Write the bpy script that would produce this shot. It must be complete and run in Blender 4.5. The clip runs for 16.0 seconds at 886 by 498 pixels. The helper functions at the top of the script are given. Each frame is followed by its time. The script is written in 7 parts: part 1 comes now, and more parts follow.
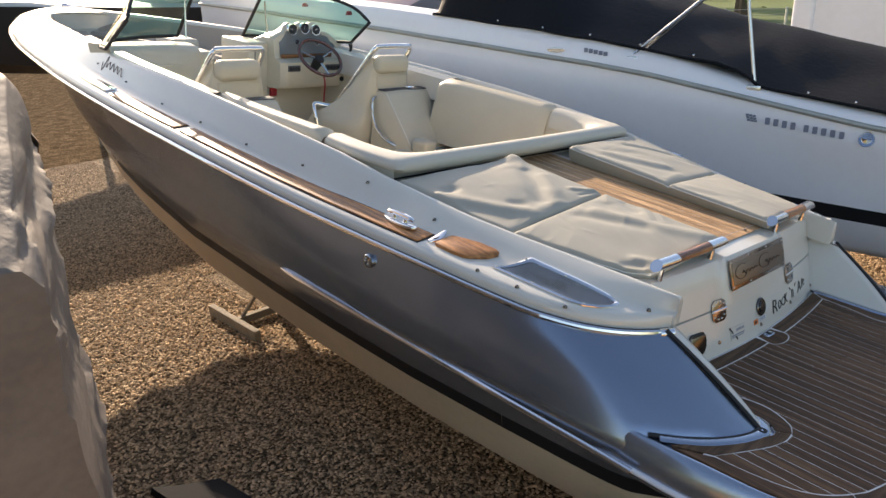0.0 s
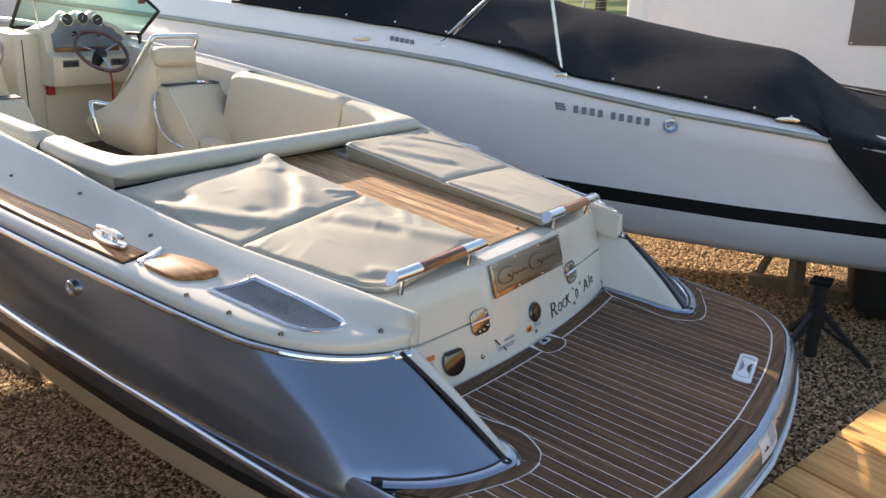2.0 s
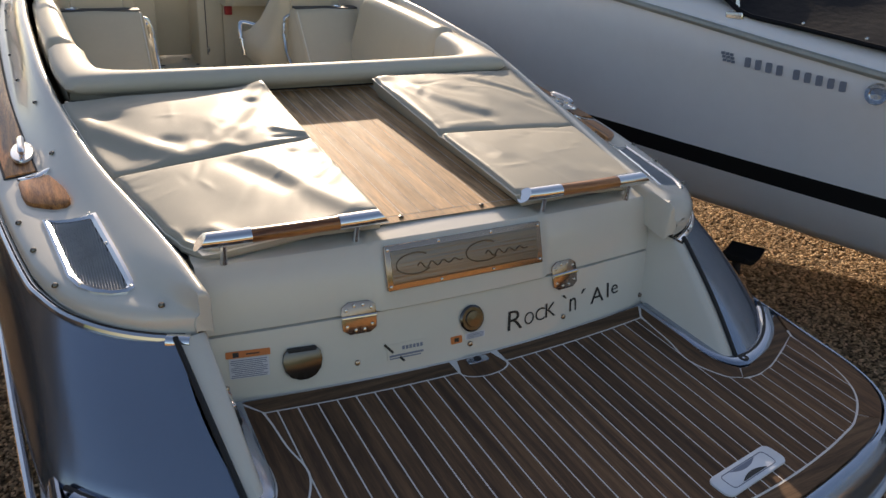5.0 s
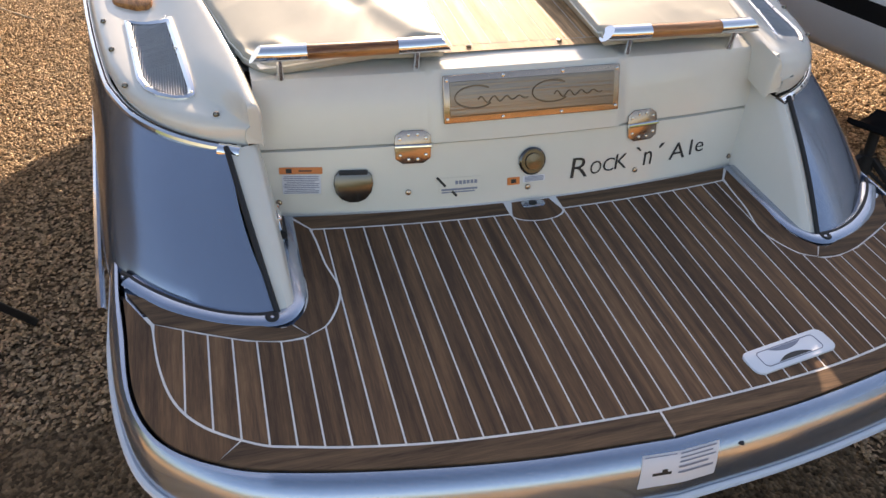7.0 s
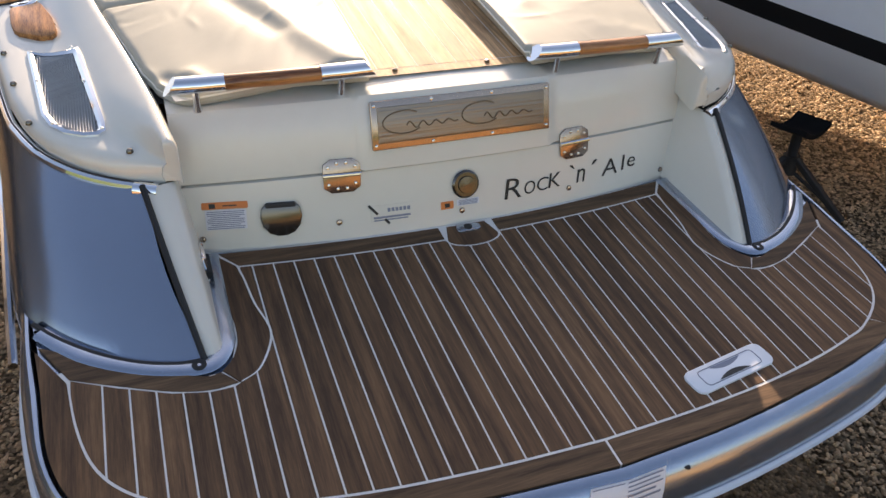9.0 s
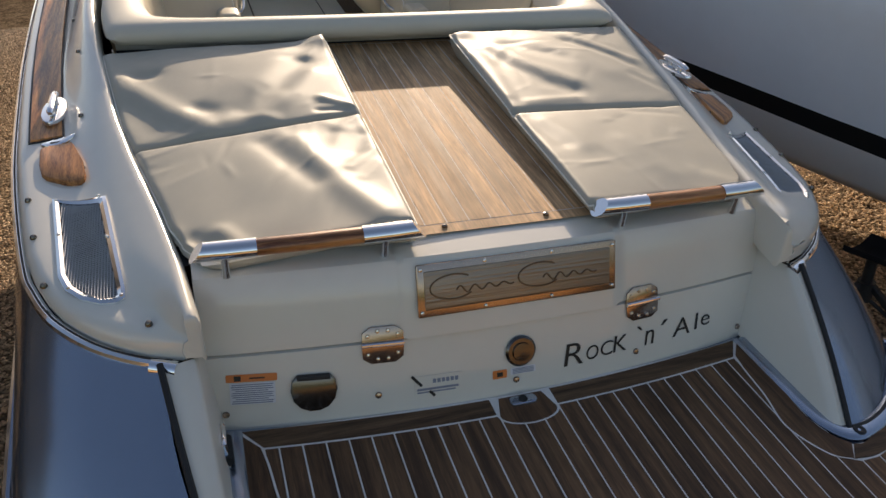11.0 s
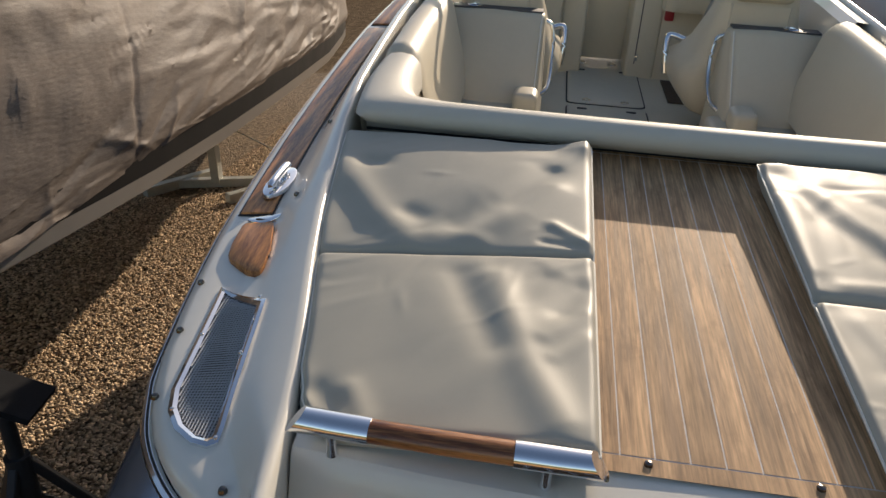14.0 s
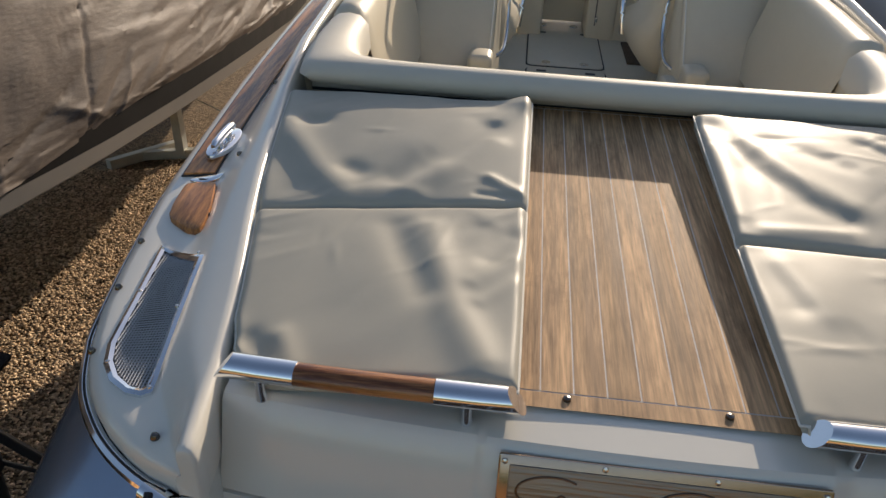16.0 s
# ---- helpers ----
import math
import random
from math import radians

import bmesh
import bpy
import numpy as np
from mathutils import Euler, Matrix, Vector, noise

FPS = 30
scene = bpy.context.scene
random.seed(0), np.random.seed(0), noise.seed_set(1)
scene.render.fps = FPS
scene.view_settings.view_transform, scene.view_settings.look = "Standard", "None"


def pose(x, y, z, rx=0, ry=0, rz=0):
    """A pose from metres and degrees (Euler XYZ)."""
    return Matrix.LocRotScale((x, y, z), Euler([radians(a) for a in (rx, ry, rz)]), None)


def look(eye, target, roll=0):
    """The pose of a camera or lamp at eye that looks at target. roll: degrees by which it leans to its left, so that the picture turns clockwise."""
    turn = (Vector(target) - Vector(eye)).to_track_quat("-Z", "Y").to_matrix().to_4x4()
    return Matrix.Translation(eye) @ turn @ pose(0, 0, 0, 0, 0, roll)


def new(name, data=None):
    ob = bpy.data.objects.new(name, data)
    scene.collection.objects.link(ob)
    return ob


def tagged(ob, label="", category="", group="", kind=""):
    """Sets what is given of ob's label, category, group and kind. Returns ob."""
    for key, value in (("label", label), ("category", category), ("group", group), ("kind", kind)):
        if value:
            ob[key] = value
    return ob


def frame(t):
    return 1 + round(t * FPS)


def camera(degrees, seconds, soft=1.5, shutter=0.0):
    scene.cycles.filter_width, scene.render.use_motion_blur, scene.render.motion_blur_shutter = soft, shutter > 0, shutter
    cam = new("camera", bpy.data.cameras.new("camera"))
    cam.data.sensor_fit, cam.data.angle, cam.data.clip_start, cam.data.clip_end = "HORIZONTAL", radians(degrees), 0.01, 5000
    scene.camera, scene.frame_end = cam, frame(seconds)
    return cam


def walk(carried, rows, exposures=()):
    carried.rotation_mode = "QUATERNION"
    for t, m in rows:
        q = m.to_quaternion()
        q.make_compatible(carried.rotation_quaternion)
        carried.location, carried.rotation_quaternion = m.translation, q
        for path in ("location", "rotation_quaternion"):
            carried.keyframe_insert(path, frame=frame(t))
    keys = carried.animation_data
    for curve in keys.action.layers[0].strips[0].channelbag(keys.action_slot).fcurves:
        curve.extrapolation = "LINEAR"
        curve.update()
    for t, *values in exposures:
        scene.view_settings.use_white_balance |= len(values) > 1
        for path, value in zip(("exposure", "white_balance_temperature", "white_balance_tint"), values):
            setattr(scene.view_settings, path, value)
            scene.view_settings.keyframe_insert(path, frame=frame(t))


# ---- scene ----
cam = camera(60.9, 16.0)
PATH = [
    (0, (-3.119, -1.191, 2.667), (-1.828, 0.17, 1.973), -1.6),
    (0.5, (-2.967, -1.27, 2.654), (-1.615, 0.026, 1.952), -1.6),
    (1, (-2.807, -1.307, 2.613), (-1.386, -0.091, 1.905), -1.5),
    (1.5, (-2.629, -1.298, 2.57), (-1.167, -0.136, 1.857), -1.4),
    (2, (-2.416, -1.363, 2.566), (-0.94, -0.217, 1.854), -1.5),
    (2.5, (-2.186, -1.41, 2.543), (-0.723, -0.249, 1.827), -1.4),
    (3, (-1.958, -1.44, 2.512), (-0.576, -0.182, 1.799), -1.6),
    (3.2, (-1.857, -1.451, 2.481), (-0.52, -0.145, 1.771), -1.6),
    (5.3, (-0.896, -1.721, 2.345), (-0.216, -0.041, 1.5), -2.1),
    (5.5, (-0.868, -1.72, 2.345), (-0.292, -0.034, 1.436), -1.9),
    (6, (-0.825, -1.742, 2.325), (-0.371, -0.079, 1.31), -1.9),
    (6.5, (-0.795, -1.756, 2.318), (-0.373, -0.144, 1.213), -1.8),
    (7, (-0.739, -1.762, 2.315), (-0.33, -0.193, 1.144), -1.9),
    (7.5, (-0.687, -1.769, 2.316), (-0.23, -0.23, 1.124), -2.0),
    (8, (-0.661, -1.786, 2.312), (-0.149, -0.266, 1.116), -2.0),
    (8.2, (-0.671, -1.78, 2.317), (-0.139, -0.266, 1.123), -1.9),
    (10.3, (-0.703, -1.51, 2.388), (-0.126, 0.082, 1.324), -1.9),
    (10.5, (-0.673, -1.495, 2.412), (-0.132, 0.120, 1.363), -2.4),
    (11, (-0.617, -1.375, 2.409), (-0.112, 0.289, 1.421), -2.1),
    (11.5, (-0.524, -1.266, 2.413), (-0.12, 0.449, 1.467), -2.1),
    (12, (-0.432, -1.14, 2.37), (-0.099, 0.6, 1.443), -2.0),
    (12.5, (-0.371, -0.998, 2.401), (-0.059, 0.75, 1.48), -2.0),
    (13, (-0.314, -0.866, 2.419), (-0.049, 0.912, 1.541), -2.0),
    (13.5, (-0.289, -0.824, 2.391), (-0.337, 0.992, 1.554), -1.1),
    (14, (-0.306, -0.822, 2.379), (-0.589, 0.98, 1.558), -0.7),
    (14.5, (-0.301, -0.831, 2.37), (-0.633, 0.957, 1.538), -0.8),
    (15, (-0.274, -0.853, 2.359), (-0.612, 0.926, 1.51), -0.8),
    (15.5, (-0.241, -0.863, 2.353), (-0.554, 0.91, 1.481), -0.9),
    (16, (-0.2, -0.855, 2.35), (-0.426, 0.922, 1.46), -1.2),
]
walk(cam, [(t, look(eye, target, roll)) for t, eye, target, roll in PATH], exposures=[(0, 0.92, 7200, 15), (1, 1.14, 7200, 15), (3.2, 1.18, 7200, 15), (5.3, 0.25, 7350, 16), (6.2, 0.72, 7550, 18), (7, 1.28, 7700, 19), (8.2, 1.38, 7750, 19), (10.3, 0.47, 7450, 17), (12, 0.18, 7200, 15), (13, 0.2, 7100, 15), (13.5, 0.1, 6900, 13), (16, 0.07, 6850, 13)])

# ---- world and sun ----
SUN_TO = Vector((0.81, 2.30, 1.0)).normalized()
world = bpy.data.worlds.new("world")
scene.world = world
world.use_nodes = True
wn = world.node_tree.nodes
sky = wn.new("ShaderNodeTexSky")
sky.sky_type = "NISHITA"
sky.sun_disc = False
sky.sun_elevation = math.asin(SUN_TO.z)
sky.sun_rotation = math.atan2(SUN_TO.x, SUN_TO.y)
sky.air_density = 1.0
sky.dust_density = 1.4
sky.ozone_density = 1.2
world.node_tree.links.new(sky.outputs[0], wn["Background"].inputs[0])
wn["Background"].inputs[1].default_value = 0.130
sun_data = bpy.data.lights.new("sun", "SUN")
sun_data.energy, sun_data.angle, sun_data.color = 4.55, radians(0.55), (1.0, 0.87, 0.70)
sun = new("sun", sun_data)
sun.matrix_world = look(SUN_TO * 40, (0, 0, 0))

# ---- materials ----
def mat(name, color, rough=0.5, metal=0.0, coat=0.0, var=0.12, scale=6.0, bump=0.0, bscale=60.0, color2=None, rnd="", stretch=(1, 1, 1), trans=0.0, spec=0.5, alpha=1.0, sheen=0.0, bdist=0.01, span=(0.45, 1.0), ridged=False):
    """A surface with two scales of colour variation, uneven gloss and fine relief."""
    m = bpy.data.materials.new(name)
    m.use_nodes = True
    nt = m.node_tree
    n, l = nt.nodes, nt.links
    p = n["Principled BSDF"]
    tc = n.new("ShaderNodeTexCoord")
    mp = n.new("ShaderNodeMapping")
    mp.inputs["Scale"].default_value = stretch
    l.new(tc.outputs["Object"], mp.inputs[0])
    n1, n2 = n.new("ShaderNodeTexNoise"), n.new("ShaderNodeTexNoise")
    n1.inputs["Scale"].default_value, n1.inputs["Detail"].default_value = scale, 5
    n2.inputs["Scale"].default_value, n2.inputs["Detail"].default_value = scale * 9, 4
    add = n.new("ShaderNodeMath")
    add.operation = "MULTIPLY_ADD"
    add.inputs[1].default_value = 0.45
    l.new(mp.outputs[0], n1.inputs[0])
    l.new(mp.outputs[0], n2.inputs[0])
    l.new(n2.outputs[0], add.inputs[0])
    l.new(n1.outputs[0], add.inputs[2])
    ramp = n.new("ShaderNodeValToRGB")
    c2 = color2 or tuple(min(1, c * (1 + var)) for c in color)
    c1 = color if color2 else tuple(c * (1 - var) for c in color)
    ramp.color_ramp.elements[0].position, ramp.color_ramp.elements[1].position = span
    ramp.color_ramp.elements[0].color, ramp.color_ramp.elements[1].color = (*c1, 1), (*c2, 1)
    l.new(add.outputs[0], ramp.inputs[0])
    last = ramp.outputs[0]
    if rnd:
        hsv = n.new("ShaderNodeHueSaturation")
        src = n.new("ShaderNodeObjectInfo" if rnd == "object" else "ShaderNodeNewGeometry")
        rng = n.new("ShaderNodeMapRange")
        rng.inputs["To Min"].default_value, rng.inputs["To Max"].default_value = (0.62, 1.5) if rnd == "island" else (0.82, 1.2)
        l.new(src.outputs["Random" if rnd == "object" else "Random Per Island"], rng.inputs["Value"])
        l.new(rng.outputs[0], hsv.inputs["Value"])
        l.new(last, hsv.inputs["Color"])
        last = hsv.outputs[0]
    l.new(last, p.inputs["Base Color"])
    rr = n.new("ShaderNodeMapRange")
    rr.inputs["To Min"].default_value, rr.inputs["To Max"].default_value = max(0.02, rough * 0.8), min(1, rough * 1.25)
    l.new(n1.outputs[0], rr.inputs["Value"])
    l.new(rr.outputs[0], p.inputs["Roughness"])
    p.inputs["Metallic"].default_value = metal
    p.inputs["Coat Weight"].default_value = coat
    p.inputs["Coat Roughness"].default_value = 0.04
    p.inputs["Specular IOR Level"].default_value = spec
    p.inputs["Transmission Weight"].default_value = trans
    p.inputs["Alpha"].default_value = alpha
    p.inputs["Sheen Weight"].default_value = sheen
    if bump:
        nb = n.new("ShaderNodeTexNoise")
        nb.inputs["Scale"].default_value, nb.inputs["Detail"].default_value = bscale, 6
        if ridged:
            nb.noise_type = "RIDGED_MULTIFRACTAL"
        l.new(mp.outputs[0], nb.inputs[0])
        bp = n.new("ShaderNodeBump")
        bp.inputs["Strength"].default_value, bp.inputs["Distance"].default_value = bump, bdist
        l.new(nb.outputs[0], bp.inputs["Height"])
        l.new(bp.outputs[0], p.inputs["Normal"])
    return m


def teak(name, dark, light, rough, coat=0.0, rnd="object", stretch=(40, 2.2, 40), bump=0.25, spec=0.28):
    """Wood with grain along its y axis, darker pores and weathered patches."""
    m = mat(name, dark, rough, coat=coat, color2=light, scale=1.2, bump=bump, bscale=3.0, rnd=rnd, stretch=stretch, bdist=0.002, span=(0.56, 0.92), spec=spec)
    return m


def weathered(m, stain, scale, amount, low=0.66, high=1.30):
    """Adds irregular brown stains and long pale grain streaks to a wood."""
    nt = m.node_tree
    n, l = nt.nodes, nt.links
    p = n["Principled BSDF"]
    tc, mp = n.new("ShaderNodeTexCoord"), n.new("ShaderNodeMapping")
    l.new(tc.outputs["Object"], mp.inputs[0])
    mp.inputs["Scale"].default_value = (1.0, 0.55, 1.0)
    patch, streak = n.new("ShaderNodeTexNoise"), n.new("ShaderNodeTexNoise")
    patch.inputs["Scale"].default_value, patch.inputs["Detail"].default_value, patch.inputs["Roughness"].default_value = scale, 9, 0.72
    l.new(mp.outputs[0], patch.inputs[0])
    m2 = n.new("ShaderNodeMapping")
    m2.inputs["Scale"].default_value = (150, 3.0, 150)
    l.new(tc.outputs["Object"], m2.inputs[0])
    streak.inputs["Scale"].default_value, streak.inputs["Detail"].default_value = 1.0, 6
    l.new(m2.outputs[0], streak.inputs[0])
    old = p.inputs["Base Color"].links[0].from_socket
    r1, r2 = n.new("ShaderNodeMapRange"), n.new("ShaderNodeMapRange")
    r1.inputs["From Min"].default_value, r1.inputs["From Max"].default_value, r1.inputs["To Max"].default_value = 0.52, 0.70, amount
    l.new(patch.outputs[0], r1.inputs["Value"])
    r2.inputs["From Min"].default_value, r2.inputs["From Max"].default_value = 0.32, 0.68
    r2.inputs["To Min"].default_value, r2.inputs["To Max"].default_value = low, high
    l.new(streak.outputs[0], r2.inputs["Value"])
    hsv = n.new("ShaderNodeHueSaturation")
    l.new(r2.outputs[0], hsv.inputs["Value"])
    l.new(old, hsv.inputs["Color"])
    mix = n.new("ShaderNodeMix")
    mix.data_type = "RGBA"
    l.new(r1.outputs[0], mix.inputs["Factor"])
    l.new(hsv.outputs[0], mix.inputs["A"])
    mix.inputs["B"].default_value = (*stain, 1)
    l.new(mix.outputs["Result"], p.inputs["Base Color"])


GELCOAT = mat("cream_gelcoat", (0.69, 0.66, 0.58), 0.22, coat=0.55, var=0.025, scale=2.5)
GELCOAT_IN = mat("cream_interior_gelcoat", (0.63, 0.57, 0.44), 0.35, coat=0.25, var=0.04, scale=3)
HULL = mat("metallic_hull_paint", (0.32, 0.375, 0.46), 0.22, metal=0.88, coat=0.4, var=0.04, scale=2)
HULL.node_tree.nodes["Principled BSDF"].inputs["Specular Tint"].default_value = (0.20, 0.20, 0.22, 1)
RIM = mat("silver_blue_paint", (0.34, 0.40, 0.49), 0.22, metal=0.85, coat=0.8, var=0.05, scale=3)
BLACK = mat("black_paint", (0.012, 0.012, 0.013), 0.5, var=0.1, spec=0.25)
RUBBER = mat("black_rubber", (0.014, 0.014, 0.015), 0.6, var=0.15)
BOTTOM = mat("beige_bottom_paint", (0.52, 0.42, 0.29), 0.7, var=0.1, scale=4, bump=0.1)
CHROME = mat("chrome", (0.86, 0.86, 0.87), 0.07, metal=1.0, var=0.02)
STEEL = mat("polished_steel", (0.66, 0.65, 0.63), 0.2, metal=1.0, var=0.05)
BRONZE = mat("antique_steel", (0.37, 0.29, 0.24), 0.18, metal=1.0, var=0.08, scale=10)
VINYL = mat("cream_vinyl", (0.60, 0.56, 0.47), 0.56, var=0.03, scale=3, bump=0.12, bscale=260, sheen=0.05, bdist=0.001)
VINYL_IN = mat("ivory_vinyl", (0.61, 0.54, 0.41), 0.42, var=0.035, scale=4, bump=0.1, bscale=240, bdist=0.001)
PAD_VINYL = mat("beige_pad_vinyl", (0.40, 0.375, 0.305), 0.49, spec=0.40, var=0.04, scale=3, bump=0.12, bscale=260, sheen=0.05, bdist=0.001)
PIPING = mat("pale_piping", (0.75, 0.72, 0.63), 0.5, var=0.05)
TEAK_DARK = teak("grey_brown_teak", (0.080, 0.042, 0.023), (0.205, 0.110, 0.056), 0.72)
TEAK_LIGHT = teak("weathered_teak", (0.30, 0.180, 0.095), (0.66, 0.425, 0.235), 0.66, stretch=(26, 1.4, 26), bump=0.4, spec=0.26)
TEAK_OIL = teak("varnished_teak", (0.12, 0.040, 0.013), (0.60, 0.26, 0.085), 0.42, coat=0.25)
TEAK_OIL_X = teak("varnished_teak_rail", (0.10, 0.034, 0.011), (0.46, 0.20, 0.068), 0.3, coat=0.6, stretch=(2.2, 40, 40))
TEAK_DARK_X = teak("grey_brown_teak_border", (0.060, 0.033, 0.018), (0.18, 0.106, 0.058), 0.72, stretch=(2.2, 40, 40))
weathered(TEAK_LIGHT, (0.12, 0.062, 0.028), 9.0, 0.5)
weathered(TEAK_DARK, (0.030, 0.017, 0.010), 4.0, 0.5, 0.84, 1.14)
CAULK = mat("white_caulk", (0.76, 0.73, 0.69), 0.6, var=0.08, scale=20)
WALK_CAULK = mat("grey_caulk", (0.68, 0.63, 0.59), 0.6, var=0.15, scale=20)
MESH = mat("dull_steel_mesh", (0.36, 0.37, 0.39), 0.62, metal=0.3, var=0.1)
# polished steel toned dark; the teak's reflection is put into its colour
DARK_STEEL = mat("dark_steel", (0.13, 0.12, 0.11), 0.18, metal=1.0, var=0.1)
ENGRAVED = mat("engraved_bronze", (0.17, 0.13, 0.10), 0.3, metal=0.9, var=0.1)
PAD_BLACK = mat("worn_black_rubber", (0.016, 0.016, 0.017), 0.95, var=0.3, scale=12, spec=0.1)
TAUPE = mat("taupe_upholstery", (0.40, 0.34, 0.27), 0.7, var=0.08, scale=5)
PALE_PAINT = mat("pale_boat_paint", (0.55, 0.53, 0.47), 0.4, var=0.06)
LINER = mat("dark_grey_liner", (0.085, 0.08, 0.08), 0.6, var=0.1)
STICKER = mat("white_sticker", (0.66, 0.66, 0.69), 0.35, var=0.03)
ORANGE = mat("orange_label", (0.70, 0.20, 0.045), 0.4, var=0.05)
INK = mat("grey_ink", (0.20, 0.22, 0.28), 0.5, var=0.1)
INK_BLACK = mat("black_ink", (0.012, 0.012, 0.012), 0.45, var=0.1)
WHITE_PLASTIC = mat("white_plastic", (0.72, 0.75, 0.80), 0.3, coat=0.3, var=0.03)
GLASS = bpy.data.materials.new("tinted_glass")
GLASS.use_nodes = True
gn, gl = GLASS.node_tree.nodes, GLASS.node_tree.links
tint, gloss, fres, gmix = (gn.new("ShaderNode" + k) for k in ("BsdfTransparent", "BsdfGlossy", "LayerWeight", "MixShader"))
tint.inputs[0].default_value = (0.47, 0.74, 0.65, 1)
gloss.inputs["Roughness"].default_value = 0.03
gpow, gadd = gn.new("ShaderNodeMath"), gn.new("ShaderNodeMath")
gpow.operation, gadd.operation = "POWER", "MULTIPLY_ADD"
gpow.inputs[1].default_value = 4.0
gadd.inputs[1].default_value, gadd.inputs[2].default_value = 0.8, 0.06
fres.inputs["Blend"].default_value = 0.5
gl.new(fres.outputs["Facing"], gpow.inputs[0])
gl.new(gpow.outputs[0], gadd.inputs[0])
gl.new(gadd.outputs[0], gmix.inputs[0])
gl.new(tint.outputs[0], gmix.inputs[1])
gl.new(gloss.outputs[0], gmix.inputs[2])
gl.new(gmix.outputs[0], gn["Material Output"].inputs[0])
DIAL = mat("dial_face", (0.03, 0.03, 0.035), 0.25, var=0.05)
GAUGE_PANEL = mat("brushed_grey_panel", (0.17, 0.185, 0.20), 0.4, metal=0.4, var=0.05)
WHEEL_WOOD = mat("dark_red_wood", (0.10, 0.03, 0.018), 0.25, coat=0.7, var=0.2, scale=12)
FLOOR_IN = mat("cockpit_floor_gelcoat", (0.60, 0.565, 0.46), 0.5, var=0.06, scale=5, bump=0.2, bscale=180, bdist=0.001)
CARPET = mat("brown_carpet", (0.10, 0.07, 0.045), 0.9, var=0.3, scale=40, bump=0.5, bscale=300)
FW_WHITE = mat("white_hull_gelcoat", (0.90, 0.895, 0.92), 0.2, coat=0.5, var=0.03, scale=1.5)
CANVAS = mat("dark_navy_canvas", (0.0065, 0.007, 0.0095), 0.7, var=0.25, scale=3, bump=0.3, bscale=24, spec=0.22)
CANVAS_VIOLET = mat("faded_violet_canvas", (0.10, 0.09, 0.17), 0.8, var=0.2, scale=4, bump=0.2, bscale=40)
TARP = mat("grey_brown_tarpaulin", (0.135, 0.110, 0.092), 0.66, spec=0.35, scale=3.5, bump=0.5, bscale=34, bdist=0.006, color2=(0.215, 0.172, 0.138), stretch=(1.2, 0.5, 1.6))
GREY_HULL = mat("grey_hull_gelcoat", (0.27, 0.25, 0.225), 0.35, coat=0.2, var=0.06, scale=2)
GALV = mat("galvanised_steel", (0.42, 0.42, 0.38), 0.5, metal=0.4, var=0.15, scale=8, bump=0.1)
STAND_PAINT = mat("black_stand_paint", (0.025, 0.027, 0.03), 0.5, var=0.3, scale=10, bump=0.1)
TIMBER = mat("grey_timber", (0.24, 0.20, 0.15), 0.8, var=0.25, scale=3, bump=0.3, bscale=20, stretch=(1, 8, 8))
DECK_WOOD = teak("yellow_pine", (0.50, 0.245, 0.082), (0.80, 0.46, 0.18), 0.7, stretch=(30, 1.6, 30))
PEBBLE = mat("pebble", (0.37, 0.25, 0.145), 0.75, spec=0.2, color2=(0.72, 0.55, 0.37), scale=30, rnd="island", var=0.2)
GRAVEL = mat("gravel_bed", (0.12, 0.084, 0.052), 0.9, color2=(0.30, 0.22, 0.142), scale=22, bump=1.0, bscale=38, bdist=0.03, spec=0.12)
# gravel bed toned darker for the far yard; pebble shade put into its colour
GRAVEL_FAR = mat("shaded_far_gravel", (0.085, 0.060, 0.037), 0.9, color2=(0.235, 0.172, 0.11), scale=5, bump=1.0, bscale=38, bdist=0.03, spec=0.0)
def pebbly(m, scale, depth):
    """Adds rounded stones to a ground material: a cell pattern drives relief and tone."""
    nt = m.node_tree
    n, l = nt.nodes, nt.links
    p = n["Principled BSDF"]
    tc = n.new("ShaderNodeTexCoord")
    vo = n.new("ShaderNodeTexVoronoi")
    vo.inputs["Scale"].default_value = scale
    l.new(tc.outputs["Object"], vo.inputs["Vector"])
    bp = n.new("ShaderNodeBump")
    bp.invert = True
    bp.inputs["Strength"].default_value, bp.inputs["Distance"].default_value = 1.0, depth
    l.new(vo.outputs["Distance"], bp.inputs["Height"])
    l.new(bp.outputs[0], p.inputs["Normal"])
    hsv = n.new("ShaderNodeHueSaturation")
    sep = n.new("ShaderNodeSeparateColor")
    l.new(vo.outputs["Color"], sep.inputs[0])
    rg = n.new("ShaderNodeMapRange")
    rg.inputs["To Min"].default_value, rg.inputs["To Max"].default_value = 0.45, 1.6
    l.new(sep.outputs[0], rg.inputs["Value"])
    l.new(rg.outputs[0], hsv.inputs["Value"])
    old = p.inputs["Base Color"].links[0].from_socket
    l.new(old, hsv.inputs["Color"])
    l.new(hsv.outputs[0], p.inputs["Base Color"])


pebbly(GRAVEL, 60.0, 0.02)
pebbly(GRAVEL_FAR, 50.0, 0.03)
GRASS = mat("mown_grass", (0.075, 0.115, 0.02), 0.9, color2=(0.16, 0.21, 0.05), scale=1.5, bump=0.6, bscale=30)
PLASTER = mat("white_plaster", (0.90, 0.885, 0.87), 0.85, var=0.05, scale=1.2, bump=0.15, bscale=25)
SIGN = mat("grey_sign", (0.16, 0.145, 0.14), 0.5, var=0.06)
BARK = mat("bark", (0.09, 0.065, 0.045), 0.9, var=0.3, scale=8, bump=0.6, bscale=25)
